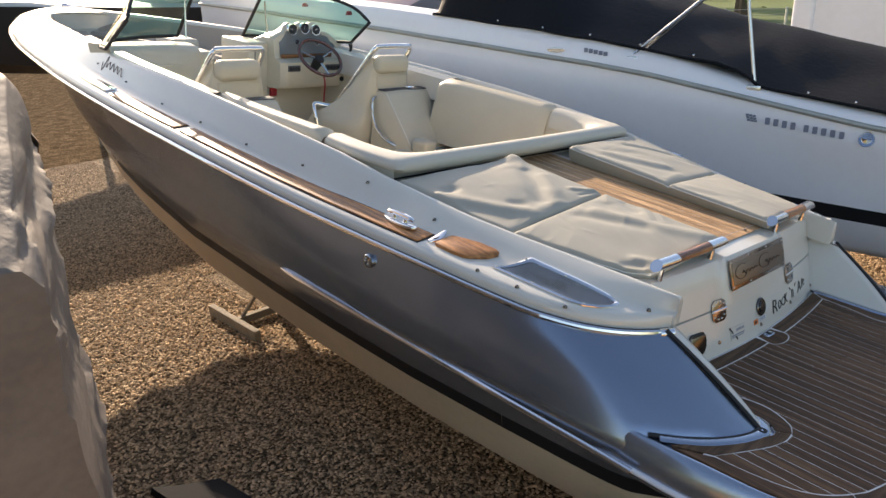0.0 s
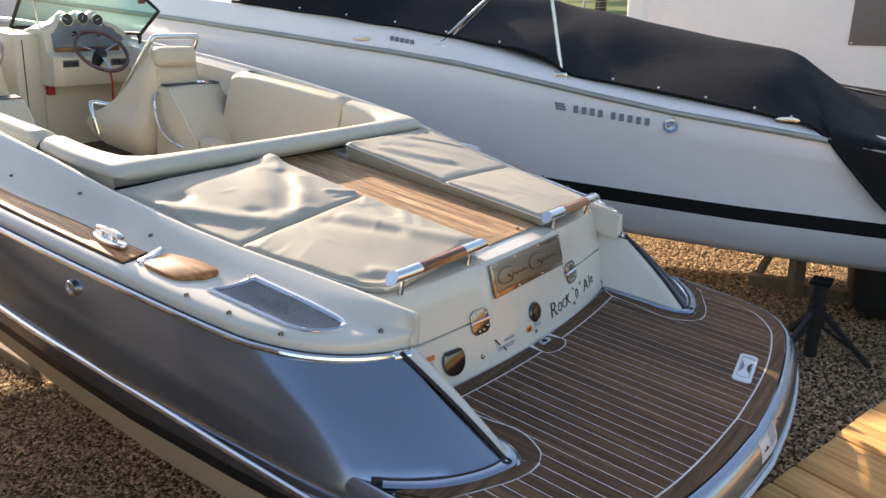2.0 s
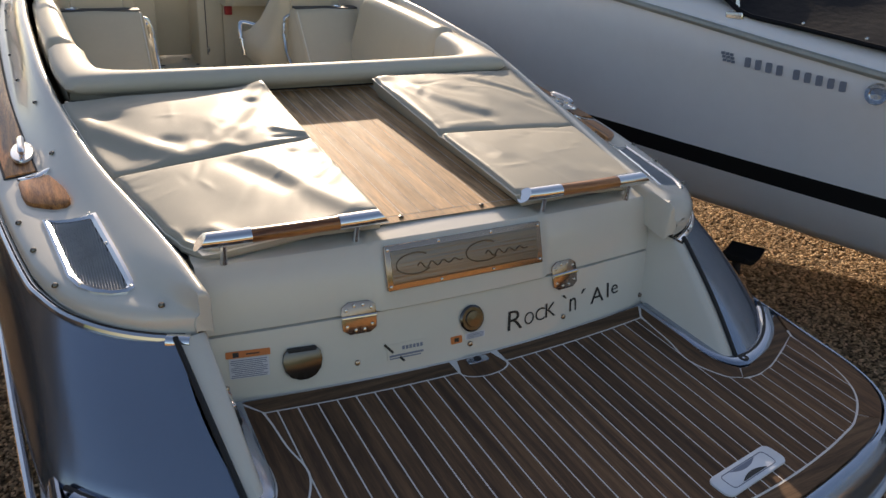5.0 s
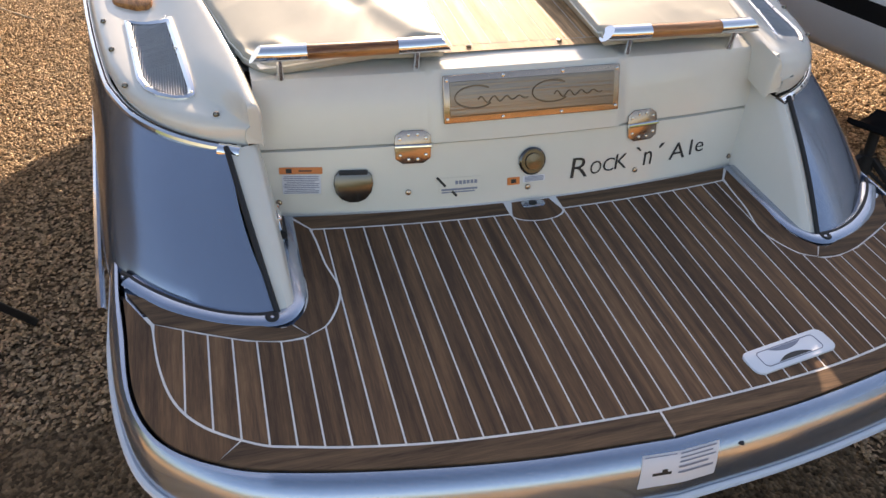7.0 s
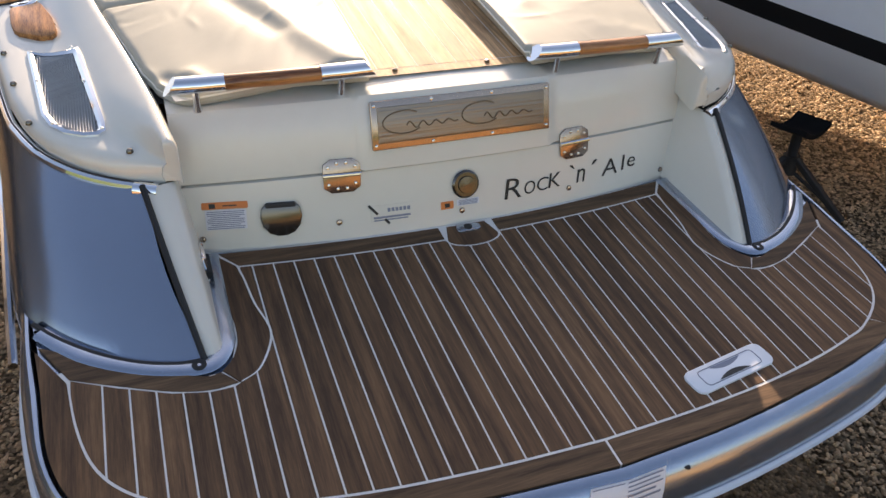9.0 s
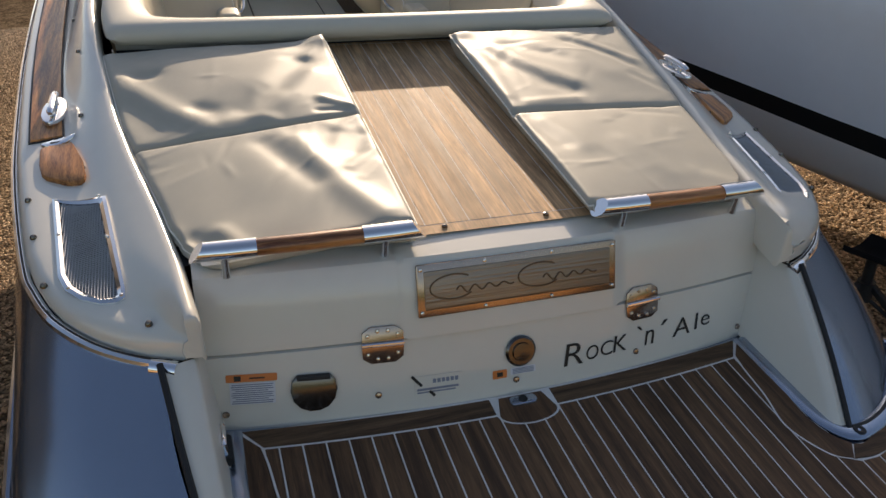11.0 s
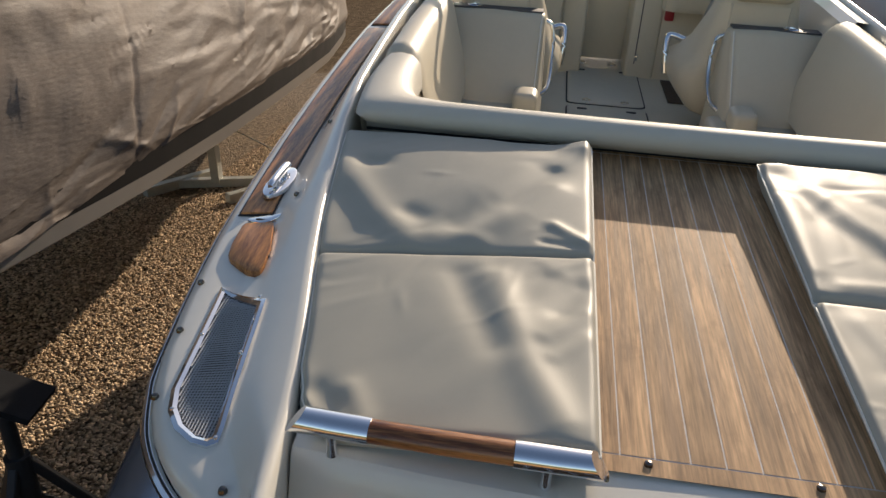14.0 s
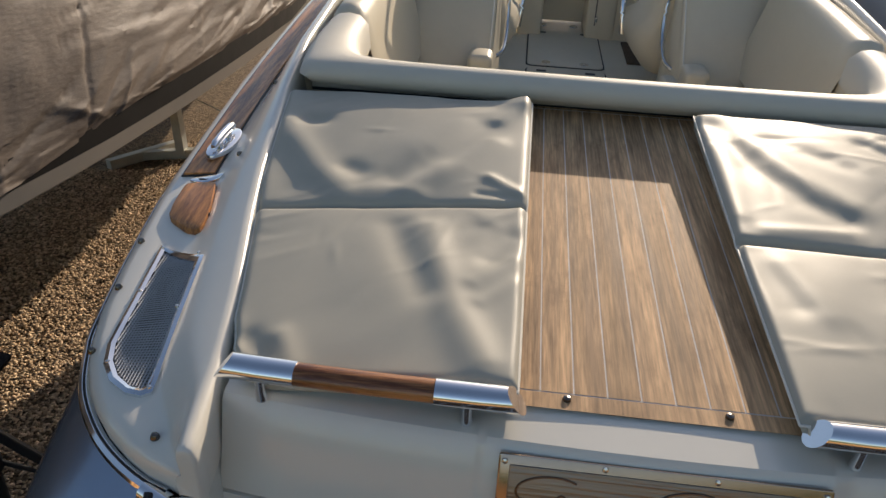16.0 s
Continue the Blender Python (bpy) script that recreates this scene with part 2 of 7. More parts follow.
LEAF = mat("leaf", (0.05, 0.075, 0.018), 0.7, var=0.3, scale=2, rnd="island")
RED = mat("red_plastic", (0.45, 0.03, 0.04), 0.4)

# ---- mesh helpers ----
BM_ROWS = ((0.9976, 0.0, 0.0696, 0), (0.006, 0.9962, -0.0864, 0), (-0.0693, 0.0866, 0.9938, 1.10), (0, 0, 0, 1))
BOAT = Matrix(BM_ROWS)          # the boat stands a little bow-up and leaning on its stands
IDENT = Matrix.Identity(4)


def thing(name, label, category, group="", m=BOAT, kind=""):
    ob = new(name)
    ob.empty_display_size = 0.1
    ob.matrix_basis = m
    return tagged(ob, label, category, group, kind)


def part(name, bm, material, parent=None, label="", smooth=35):
    """Links a bmesh as one mesh object under a thing or a part."""
    me = bpy.data.meshes.new(name)
    bmesh.ops.recalc_face_normals(bm, faces=bm.faces)
    bm.to_mesh(me)
    bm.free()
    if smooth:
        me.shade_smooth()
        me.set_sharp_from_angle(angle=radians(smooth))
    me.materials.append(material)
    ob = new(name, me)
    ob.parent = parent
    if label:
        ob["label"] = label
    return ob


def box(sx, sy, sz, at=(0, 0, 0), bevel=0.0, seg=2, rot=None, bm=None, taper=None):
    own = bmesh.new()
    bmesh.ops.create_cube(own, size=1)
    for v in own.verts:
        k = (taper if taper and v.co.z > 0 else (1, 1))
        v.co = Vector((v.co.x * sx * k[0], v.co.y * sy * k[1], v.co.z * sz))
    if bevel:
        bmesh.ops.bevel(own, geom=own.edges[:], offset=bevel, segments=seg, affect="EDGES", profile=0.5, clamp_overlap=True)
    m = Matrix.Translation(at) @ (rot.to_4x4() if rot else IDENT)
    own.transform(m)
    return merged(bm, own)


def merged(bm, own):
    if bm is None:
        return own
    me = bpy.data.meshes.new("tmp")
    own.to_mesh(me)
    own.free()
    bm.from_mesh(me)
    bpy.data.meshes.remove(me)
    return bm


def loft(rows, bm=None, close_v=False, close_u=False, caps=False):
    """Quads between rows of points; close_v joins each row's end to its start."""
    bm = bm or bmesh.new()
    vs = [[bm.verts.new(p) for p in r] for r in rows]
    n, k = len(rows), len(rows[0])
    for i in range(n if close_u else n - 1):
        for j in range(k if close_v else k - 1):
            a, b, c, d = vs[i][j], vs[i][(j + 1) % k], vs[(i + 1) % n][(j + 1) % k], vs[(i + 1) % n][j]
            bm.faces.new((a, b, c, d))
    if caps:
        bm.faces.new(vs[0])
        bm.faces.new(vs[-1][::-1])
    return bm


def tube(pts, r, seg=10, bm=None, closed=False, flat=1.0):
    """A rod swept along points; r is one radius or one for each point."""
    pts = [Vector(p) for p in pts]
    rows = []
    up = Vector((0, 0, 1))
    for i, p in enumerate(pts):
        a = pts[i - 1] if i or closed else p
        b = pts[(i + 1) % len(pts)] if i < len(pts) - 1 or closed else p
        d = (b - a).normalized()
        u = up if abs(d.dot(up)) < 0.95 else Vector((1, 0, 0))
        s = d.cross(u).normalized()
        t = s.cross(d)
        rad = r[i] if isinstance(r, (list, tuple)) else r
        rows.append([p + s * rad * math.cos(2 * math.pi * j / seg) + t * rad * flat * math.sin(2 * math.pi * j / seg) for j in range(seg)])
    return loft(rows, bm, close_v=True, close_u=closed, caps=not closed)


def smooth_path(pts, n=6, closed=False):
    """Catmull-Rom points through the given ones."""
    pts = [Vector(p) for p in pts]
    out, k = [], len(pts)
    for i in range(k if closed else k - 1):
        p1, p2 = pts[i], pts[(i + 1) % k]
        p0 = pts[i - 1] if i or closed else p1 * 2 - p2
        p3 = pts[(i + 2) % k] if i + 2 < k or closed else p2 * 2 - p1
        for j in range(n):
            t = j / n
            out.append(0.5 * ((2 * p1) + (p2 - p0) * t + (2 * p0 - 5 * p1 + 4 * p2 - p3) * t * t + (3 * p1 - p0 - 3 * p2 + p3) * t ** 3))
    if not closed:
        out.append(pts[-1])
    return out


def slab(outline, z0, z1, bevel=0.0, zf=None, bm=None, seg=2):
    """A flat piece with the given outline; zf(x, y) adds a height to both faces."""
    own = bmesh.new()
    zf = zf or (lambda x, y: 0.0)
    top = [own.verts.new((x, y, z1)) for x, y in outline]
    bot = [own.verts.new((x, y, z0)) for x, y in outline]
    f = own.faces.new(top)
    own.faces.new(bot[::-1])
    n = len(outline)
    for i in range(n):
        own.faces.new((top[i], bot[i], bot[(i + 1) % n], top[(i + 1) % n]))
    bmesh.ops.recalc_face_normals(own, faces=own.faces)
    if bevel:
        own.edges.ensure_lookup_table()
        edges = [e for e in own.edges if all(abs(v.co.z - z1) < 1e-6 for v in e.verts)]
        bmesh.ops.bevel(own, geom=edges, offset=bevel, segments=seg, affect="EDGES", profile=0.5, clamp_overlap=True)
    for v in own.verts:
        v.co.z += zf(v.co.x, v.co.y)
    return merged(bm, own)


def lathe(profile, seg=24, at=(0, 0, 0), rot=None, bm=None):
    """Turned round z: profile of (radius, height)."""
    rows = [[Vector((r * math.cos(2 * math.pi * j / seg), r * math.sin(2 * math.pi * j / seg), z)) for j in range(seg)] for r, z in profile]
    own = loft(rows, close_v=True, caps=True)
    own.transform(Matrix.Translation(at) @ (rot.to_4x4() if rot else IDENT))
    return merged(bm, own)


def interp(table, y):
    return float(np.interp(y, [a for a, *_ in table], [b for _, b in table]))


def ease(t):
    t = max(0.0, min(1.0, t))
    return t * t * (3 - 2 * t)


def rounded(cx, cy, hx, hy, r, n=5):
    out = []
    for sx, sy, a0 in ((1, 1, 0), (-1, 1, 90), (-1, -1, 180), (1, -1, 270)):
        for j in range(n + 1):
            a = radians(a0 + 90 * j / n)
            out.append((cx + sx * (hx - r) + r * math.cos(a), cy + sy * (hy - r) + r * math.sin(a)))
    return out

# ---- ground ----
GRASS_X, GRASS_Y = 13.5, 15.0
def ground_bm(x0, x1, y0, y1, nx, ny, z):
    return loft([[(x0 + (x1 - x0) * i / nx, y0 + (y1 - y0) * j / ny, z + 0.012 * noise.noise(Vector((x0 + (x1 - x0) * i / nx, y0 + (y1 - y0) * j / ny, 0)) * 0.7)) for j in range(ny + 1)] for i in range(nx + 1)])
tagged(part("ground", ground_bm(-400, 900, -400, 900, 40, 40, -0.03), GRASS), "sunlit green mown grass field reaching the horizon", "grass", kind="structure")
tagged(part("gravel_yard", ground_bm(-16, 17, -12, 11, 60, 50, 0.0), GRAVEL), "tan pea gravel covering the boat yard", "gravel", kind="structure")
tagged(part("gravel_drive", ground_bm(-16, 11, 11, 36, 40, 40, 0.0), GRAVEL_FAR), "brown gravel drive towards the field, pebble shade put into its colour", "gravel", kind="structure")

# ---- the runabout ----
BEAM = ((0.085, 0.80), (0.11, 0.87), (0.16, 0.95), (0.22, 1.015), (0.3, 1.075), (0.4, 1.12), (0.5, 1.15), (0.8, 1.20), (1.2, 1.245), (2, 1.30), (3, 1.325), (4, 1.305), (5, 1.24), (6, 1.13), (6.6, 1.045), (7.1, 0.935), (7.6, 0.775), (8.0, 0.60), (8.3, 0.42), (8.5, 0.25), (8.62, 0.06))
SHEER = ((0.0, 0.245), (0.5, 0.262), (1.0, 0.29), (2, 0.32), (3, 0.355), (4, 0.375), (5, 0.39), (6, 0.41), (7, 0.44), (8.62, 0.49))
RIDGE_X = ((0.085, 0.776), (0.3, 0.802), (0.5, 0.84), (0.93, 0.935), (1.3, 0.985), (1.67, 1.03), (2.5, 1.055), (3.4, 1.05), (4.2, 1.03), (5, 0.96), (6, 0.80), (7, 0.62), (7.6, 0.43), (8.1, 0.20), (8.45, 0.06), (8.62, 0.012))
RIDGE_Z = ((0.085, 0.362), (0.3, 0.372), (0.5, 0.385), (0.93, 0.42), (1.3, 0.46), (1.8, 0.53), (2.5, 0.575), (3.4, 0.61), (5, 0.63), (6, 0.61), (7, 0.58), (8.4, 0.545))


BEAM_FINE = [(p.x, p.y) for p in smooth_path([(y, b, 0) for y, b in BEAM], 8)]
def beam(y): return interp(BEAM_FINE, y)
def sheer(y): return interp(SHEER, y)


def deck_section(y):
    """Half cross-section of the deck moulding, from the rub rail inwards."""
    b, s, r, zr = beam(y), sheer(y), interp(RIDGE_X, y), interp(RIDGE_Z, y)
    k = min(1.0, max(0.05, (b - r) / 0.2))
    out = [(b - 0.004, s - 0.012), (b + 0.002, s + 0.016), (b - 0.010 * k, s + 0.034), (b - 0.032 * k, s + 0.043), (b - 0.07 * k, s + 0.047)]
    x0, z0 = b - (0.125 + 0.035 * ease((y - 1.3) / 1.2) + 0.06 * ease((y - 5.2) / 1.4)) * k, s + 0.052
    x0 = max(x0, r + 0.03 * k)
    out.append((x0, z0))
    for t in (0.2, 0.4, 0.6, 0.8):
        out.append((x0 + (r + 0.012 - x0) * t, z0 + (zr - 0.004 - z0) * (0.5 * t + 0.5 * ease(t))))
    out += [(r + 0.012, zr - 0.004), (r, zr), (r - 0.012, zr - 0.006), (r - 0.02, zr - 0.025), (r - 0.022, zr - 0.13)]
    return [(max(x, 0.0), z) for x, z in out]


def deck_z(x, y):
    sec = deck_section(y)
    return float(np.interp(-abs(x), [-p[0] for p in sec[2:12]], [p[1] for p in sec[2:12]]))


STBD = Vector((0.012, 0.0, 0.016))      # the starboard deck moulding stands a little prouder


def settle(side, before):
    """Moves what was added to the boat since before onto the starboard moulding."""
    for ob in boat.children:
        if side > 0 and ob not in before:
            ob.location = STBD


boat = thing("motorboat", "open runabout, dark metallic hull, cream deck, propped on yard stands", "motorboat")
STATIONS = [0.085, 0.11, 0.14, 0.18, 0.22, 0.27, 0.33, 0.4, 0.5, 0.65, 0.8, 1.0, 1.2, 1.5, 1.8, 2.2, 2.6, 3.0, 3.5, 4, 4.5, 5, 5.5, 6, 6.4, 6.8, 7.1, 7.4, 7.65, 7.9, 8.1, 8.3, 8.42, 8.52, 8.58, 8.62]
for side in (-1, 1):
    bm = loft([[(side * x, y, z) for x, z in deck_section(y)] for y in STATIONS])
    for v in bm.verts:      # the starboard corner is moulded fuller
        if side > 0 and v.co.y < 0.4:
            b, r, zr = beam(v.co.y), interp(RIDGE_X, v.co.y), interp(RIDGE_Z, v.co.y)
            f = (v.co.x - r) / max(b - r, 0.01)
            if 0 < f < 1 and v.co.z > sheer(v.co.y) + 0.04:
                v.co.z += 0.85 * ease((0.38 - v.co.y) / 0.2) * (zr - 0.012 - v.co.z) * (1 - f ** 2.4)
                v.co.z -= 0.06 * (1 - math.sqrt(1 - min(1.0, max(0.0, (0.21 - v.co.y) / 0.128)) ** 2))
    first = [v for v in bm.verts if abs(v.co.y - 0.085) < 1e-5]
    # rounded stern end of the moulding
    rings = [first]
    for inset, y in ((0.03, 0.0795), (0.10, 0.0765), (0.24, 0.075)):
        rings.append([bm.verts.new((v.co.x + (side * 0.79 - v.co.x) * inset, y, v.co.z + (0.30 - v.co.z) * inset)) for v in first])
    bm.faces.new(rings[-1])
    for ra, rb in zip(rings, rings[1:]):
        for i in range(len(first) - 1):
            bm.faces.new((ra[i], ra[i + 1], rb[i + 1], rb[i]))
    before = set(boat.children)
    part("side_deck", bm, GELCOAT, boat, "glossy cream moulded side deck", smooth=62)
    settle(side, before)

# hull shell
STEM = ((0, 8.64), (0.09, 8.42), (0.18, 8.15), (0.27, 7.8), (0.45, 7.15), (0.55, 6.9), (0.64, 6.5), (0.73, 6.1), (0.82, 5.9), (0.91, 5.5), (1.0, 5.1))
KEEL_Z = ((0, -0.78), (2.0, -0.80), (2.7, -0.76), (3.7, -0.64), (4.5, -0.57), (5.4, -0.50), (8.62, -0.44))


KNUCKLE = ((0.5, 1.25), (1.0, 1.292), (1.5, 1.31), (2.0, 1.312), (3.0, 1.285), (4.3, 1.165), (5.2, 1.0), (6.0, 0.83), (7.0, 0.58), (8.0, 0.30), (8.62, 0.055))
WATERLINE = ((0.5, 1.207), (1.0, 1.245), (1.5, 1.257), (2.0, 1.252), (3.0, 1.22), (4.3, 1.07), (5.2, 0.88), (6.0, 0.68), (7.0, 0.42), (8.0, 0.18), (8.62, 0.04))


def hull_section(y):
    yy = max(y, 0.5)
    b, s = beam(yy), sheer(yy)
    if y < 0.5:
        b = interp(((-0.05, 1.185), (0.0, 1.19), (0.25, 1.215), (0.5, 1.15)), y)
    f = ease((y - 3.2) / 5.2)
    w, sx = interp(KNUCKLE, y), interp(WATERLINE, y)
    zt = -0.20 + 0.12 * f
    top = s - 0.012
    rows = [(b, top), (b + (w - b) * 0.42, top - 0.09), (b + (w - b) * 0.78, top - 0.2), (w, zt + 0.14), (w * 0.65 + sx * 0.35, zt + 0.07), (sx, zt)]
    rows += [(sx * 0.986, zt - 0.065), (sx * 0.955, zt - 0.16), (sx * 0.905, zt - 0.28 + 0.1 * f)]
    zk = interp(KEEL_Z, y)
    rows += [(sx * 0.82, zt - 0.30 + 0.1 * f), (b * 0.4 * (1 - 0.7 * f), (zt - 0.30 + 0.1 * f + zk) / 2 - 0.02), (0.0, zk)]
    if y < 0.5:
        rows = [(1.19 if y < 0.1 else x, min(z, 0.0 if y < 0.45 else z)) if i < 3 else (x, z) for i, (x, z) in enumerate(rows)]
    return rows


HULL_ST = [0.5, 0.65, 0.8, 1.0, 1.3, 1.6, 2.0, 2.5, 3.0, 3.5, 4, 4.5, 5, 5.5, 6, 6.4, 6.8, 7.1, 7.4, 7.7, 7.95, 8.15, 8.3, 8.45, 8.55, 8.62]
def hull_rows(i0, i1, side):
    rows = []
    for y in HULL_ST:
        sec = hull_section(y)
        u = ease((y - 6.0) / 2.62)
        row = []
        for i in range(i0, i1 + 1):
            x, z = sec[i]
            fr = i / (len(sec) - 1)
            row.append((side * x * (1 if y < 8.61 else 0.25), y - u * (8.64 - interp(STEM, fr)), z))
        rows.append(row)
    return rows


for side in (-1, 1):
    part("boot_stripe", loft(hull_rows(5, 6, side)), BLACK, boat, "black boot stripe")
    part("hull_bottom", loft(hull_rows(6, 11, side)), BOTTOM, boat, "beige antifouled bottom")

# stern quarters: painted panels that sweep down to the platform
Q_TOP = ((0.845, 0.075, 0.245), (0.885, 0.105, 0.243), (0.95, 0.155, 0.24), (1.015, 0.215, 0.24), (1.075, 0.295, 0.242), (1.12, 0.395, 0.246), (1.15, 0.5, 0.25))
Q_BOT = ((0.775, -0.305, 0.0), (0.84, -0.30, 0.0), (0.93, -0.265, 0.0), (1.03, -0.195, 0.0), (1.12, -0.095, 0.0), (1.175, 0.03, 0.0), (1.225, 0.5, 0.03))
top_c, bot_c = smooth_path(Q_TOP, 5), smooth_path(Q_BOT, 5)
def resampled(y, side):
    """Topside curve of a hull station: nine points to the knuckle, five more to the stripe."""
    st = HULL_ST.index(y)
    pts = [Vector(r) for r in hull_rows(0, 5, side)[st]]
    zs, f = [p.z for p in pts], ease((y - 3.2) / 5.2)
    zb = pts[-1].z + 0.23 * (1 - 0.4 * f)
    want = [pts[0].z + (zb - pts[0].z) * k / 8 for k in range(9)] + [zb + (pts[-1].z - zb) * k for k in (0.26, 0.35, 0.52, 0.74, 1.0)]
    return [Vector([float(np.interp(-z, [-q for q in zs], [p[a] for p in pts])) for a in range(3)]) for z in want]


for side in (-1, 1):
    last = resampled(0.5, 1)
    cols = []
    for c, (a, b) in enumerate(zip(top_c, bot_c)):
        w = ease((c / (len(top_c) - 1) - 0.45) / 0.55)
        col = []
        for k in range(9):
            t = k / 8
            p = a.lerp(b, t)
            bulge = 0.035 * math.sin(math.pi * t)
            p.x += bulge * 0.6 * (1 - w) + w * (last[k].x - (top_c[-1].x + (bot_c[-1].x - top_c[-1].x) * t))
            p.y -= bulge * 0.12 * (1 - w)
            p.z += w * (last[k].z - (top_c[-1].z + (bot_c[-1].z - top_c[-1].z) * t))
            col.append(p)
        q = col[-1]
        for k, (dx, z) in enumerate(((0.004, -0.03), (0.02, -0.05), (0.028, -0.09), (0.020, -0.14), (-0.02, -0.20))):
            col.append(Vector((q.x + dx, q.y, z)).lerp(Vector((q.x + last[9 + k].x - last[8].x, q.y, last[9 + k].z)), w))
        cols.append([Vector((side * p.x, p.y, p.z)) for p in col])
    skin = cols + [resampled(y, side) for y in HULL_ST[1:]]
    bm = bmesh.new()
    vs = [[bm.verts.new(p) for p in c] for c in skin]
    for c in range(len(skin) - 1):
        for k in range(13):
            if k < 8 or c >= 12:
                bm.faces.new((vs[c][k], vs[c][k + 1], vs[c + 1][k + 1], vs[c + 1][k]))
    part("hull_side", bm, HULL, boat, "glossy dark metallic topside sweeping into the stern quarter", smooth=60)
    # below the knuckle, round to the platform
    part("boot_stripe", loft([[(side * (p.x - 0.02), p.y, -0.20) for p in bot_c[12:]], [(side * (p.x - 0.035), p.y, -0.265) for p in bot_c[12:]]]), BLACK, boat)
    part("hull_bottom", loft([[(side * (p.x - 0.035), p.y, -0.265) for p in bot_c[12:]], [(side * (p.x - 0.072), p.y, -0.36) for p in bot_c[12:]], [(side * (p.x - 0.133), p.y, -0.48) for p in bot_c[12:]], [(side * (p.x - 0.235), p.y, -0.50) for p in bot_c[12:]], [(side * p.x * 0.4, p.y, -0.66) for p in bot_c[12:]], [(0, p.y, -0.78) for p in bot_c[12:]]]), BOTTOM, boat)
    # cream inner cheek with the black seam beside the panel
    e0, e1 = Vector((0.845, 0.075, 0.245)), Vector((0.775, -0.305, 0.0))
    bm = bmesh.new()
    rows = []
    for k in range(11):
        t = k / 10
        p = e0.lerp(e1, t)
        sag = -0.018 * math.sin(math.pi * t)
        p.y += sag
        x_in = (0.806 - 0.071 * t) if side > 0 else (0.775 - 0.040 * t)
        rows.append([(side * p.x, p.y, p.z), (side * (p.x * 0.5 + x_in * 0.5), p.y - 0.006, p.z + 0.002), (side * (x_in + 0.006), p.y + 0.004, p.z), (side * x_in, p.y + 0.02, p.z - 0.0), (side * x_in, 0.34, p.z)])
    loft(rows, bm)
    part("stern_cheek", bm, GELCOAT, boat, "cream moulded stern cheek")
    seam = [Vector((side * (e0.lerp(e1, t).x + 0.006), e0.lerp(e1, t).y - 0.018 * math.sin(math.pi * t) - 0.002, e0.lerp(e1, t).z + 0.004)) for t in [k / 12 for k in range(13)]]
    seam += [Vector((side * (p.x + 0.004 + 0.011 * ease((c / (len(bot_c) - 1) - 0.45) / 0.55)), p.y - 0.003, p.z + 0.006)) for c, p in enumerate(bot_c) if 0 < c < 22]
    part("seam_trim", tube(seam, 0.0075, 6), RUBBER, boat, "black rubber seam")
    # chrome rub rail and the lower chrome strake
    ys = np.concatenate([np.linspace(0.092, 0.6, 40), np.linspace(0.65, 8.60, 70)])
    rail = []
    for y in ys:
        d = (beam(y + 0.01) - beam(y - 0.006)) / 0.016
        n = Vector((1, -d, 0)).normalized()
        rail.append(Vector((side * (beam(y) + n.x * 0.011), y + n.y * 0.011, sheer(y) - 0.014)))
    part("rub_rail", tube(rail, 0.0135, 10), CHROME, boat, "chrome rub rail")
    # thin black tube drawn in for the shade between deck and rail
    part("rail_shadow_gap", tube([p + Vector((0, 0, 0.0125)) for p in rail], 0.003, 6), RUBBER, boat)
    part("rail_end", tube([(side * 0.815, 0.066, 0.230), (side * 0.868, 0.092, 0.230)], 0.020, 14), CHROME, boat, "chrome end cap")
    strake = smooth_path([(side * x, y, z) for x, y, z in ((1.318, 1.88, -0.045), (1.315, 1.5, -0.052), (1.292, 1.1, -0.064), (1.268, 0.7, -0.078), (1.25, 0.4, -0.09), (1.229, 0.1, -0.102), (1.215, -0.08, -0.113))], 5)
    part("strake", tube(strake, [0.005] + [0.0115] * (len(strake) - 1), 8), CHROME, boat, "chrome spear strake")

# swim platform
platform = part("swim_platform", slab([(x, y) for x, y in ((0, -0.86), (0.30, -0.84), (0.56, -0.80), (0.79, -0.76), (0.92, -0.72), (1.035, -0.63), (1.10, -0.5), (1.12, -0.29), (1.135, -0.15), (1.175, 0.10), (0.7, 0.14), (0, 0.1), (-0.7, 0.14), (-1.175, 0.10), (-1.135, -0.15), (-1.12, -0.29), (-1.10, -0.5), (-1.035, -0.63), (-0.92, -0.72), (-0.79, -0.76), (-0.56, -0.80), (-0.30, -0.84))], -0.16, -0.006), RIM, boat, "silver-blue swim platform laid with teak")
RIM_IN = ((0, -0.858), (0.30, -0.840), (0.56, -0.805), (0.79, -0.759), (0.927, -0.715), (1.048, -0.628), (1.110, -0.495), (1.132, -0.29), (1.148, -0.15), (1.158, 0.05), (1.162, 0.20))
RIM_OUT = ((0, -0.926), (0.31, -0.906), (0.60, -0.866), (0.84, -0.813), (0.975, -0.745), (1.09, -0.635), (1.148, -0.48), (1.18, -0.27), (1.187, -0.10), (1.190, 0.05), (1.191, 0.20))
rin = smooth_path([(x, y, 0) for x, y in RIM_IN], 6)
rout = smooth_path([(x, y, 0) for x, y in RIM_OUT], 6)
rin = [Vector((-p.x, p.y, 0)) for p in rin[:0:-1]] + rin
rout = [Vector((-p.x, p.y, 0)) for p in rout[:0:-1]] + rout
PROF = ((0.0, -0.008), (0.04, 0.002), (0.25, 0.002), (0.48, -0.008), (0.68, -0.024), (0.84, -0.046), (0.95, -0.074), (1.0, -0.105), (0.99, -0.135), (0.85, -0.155), (-0.6, -0.19))
part("rim", loft([[(a.lerp(b, t).x, a.lerp(b, t).y, z) for a, b in zip(rin, rout)] for t, z in PROF]), RIM, platform, "rounded silver-blue platform rim")
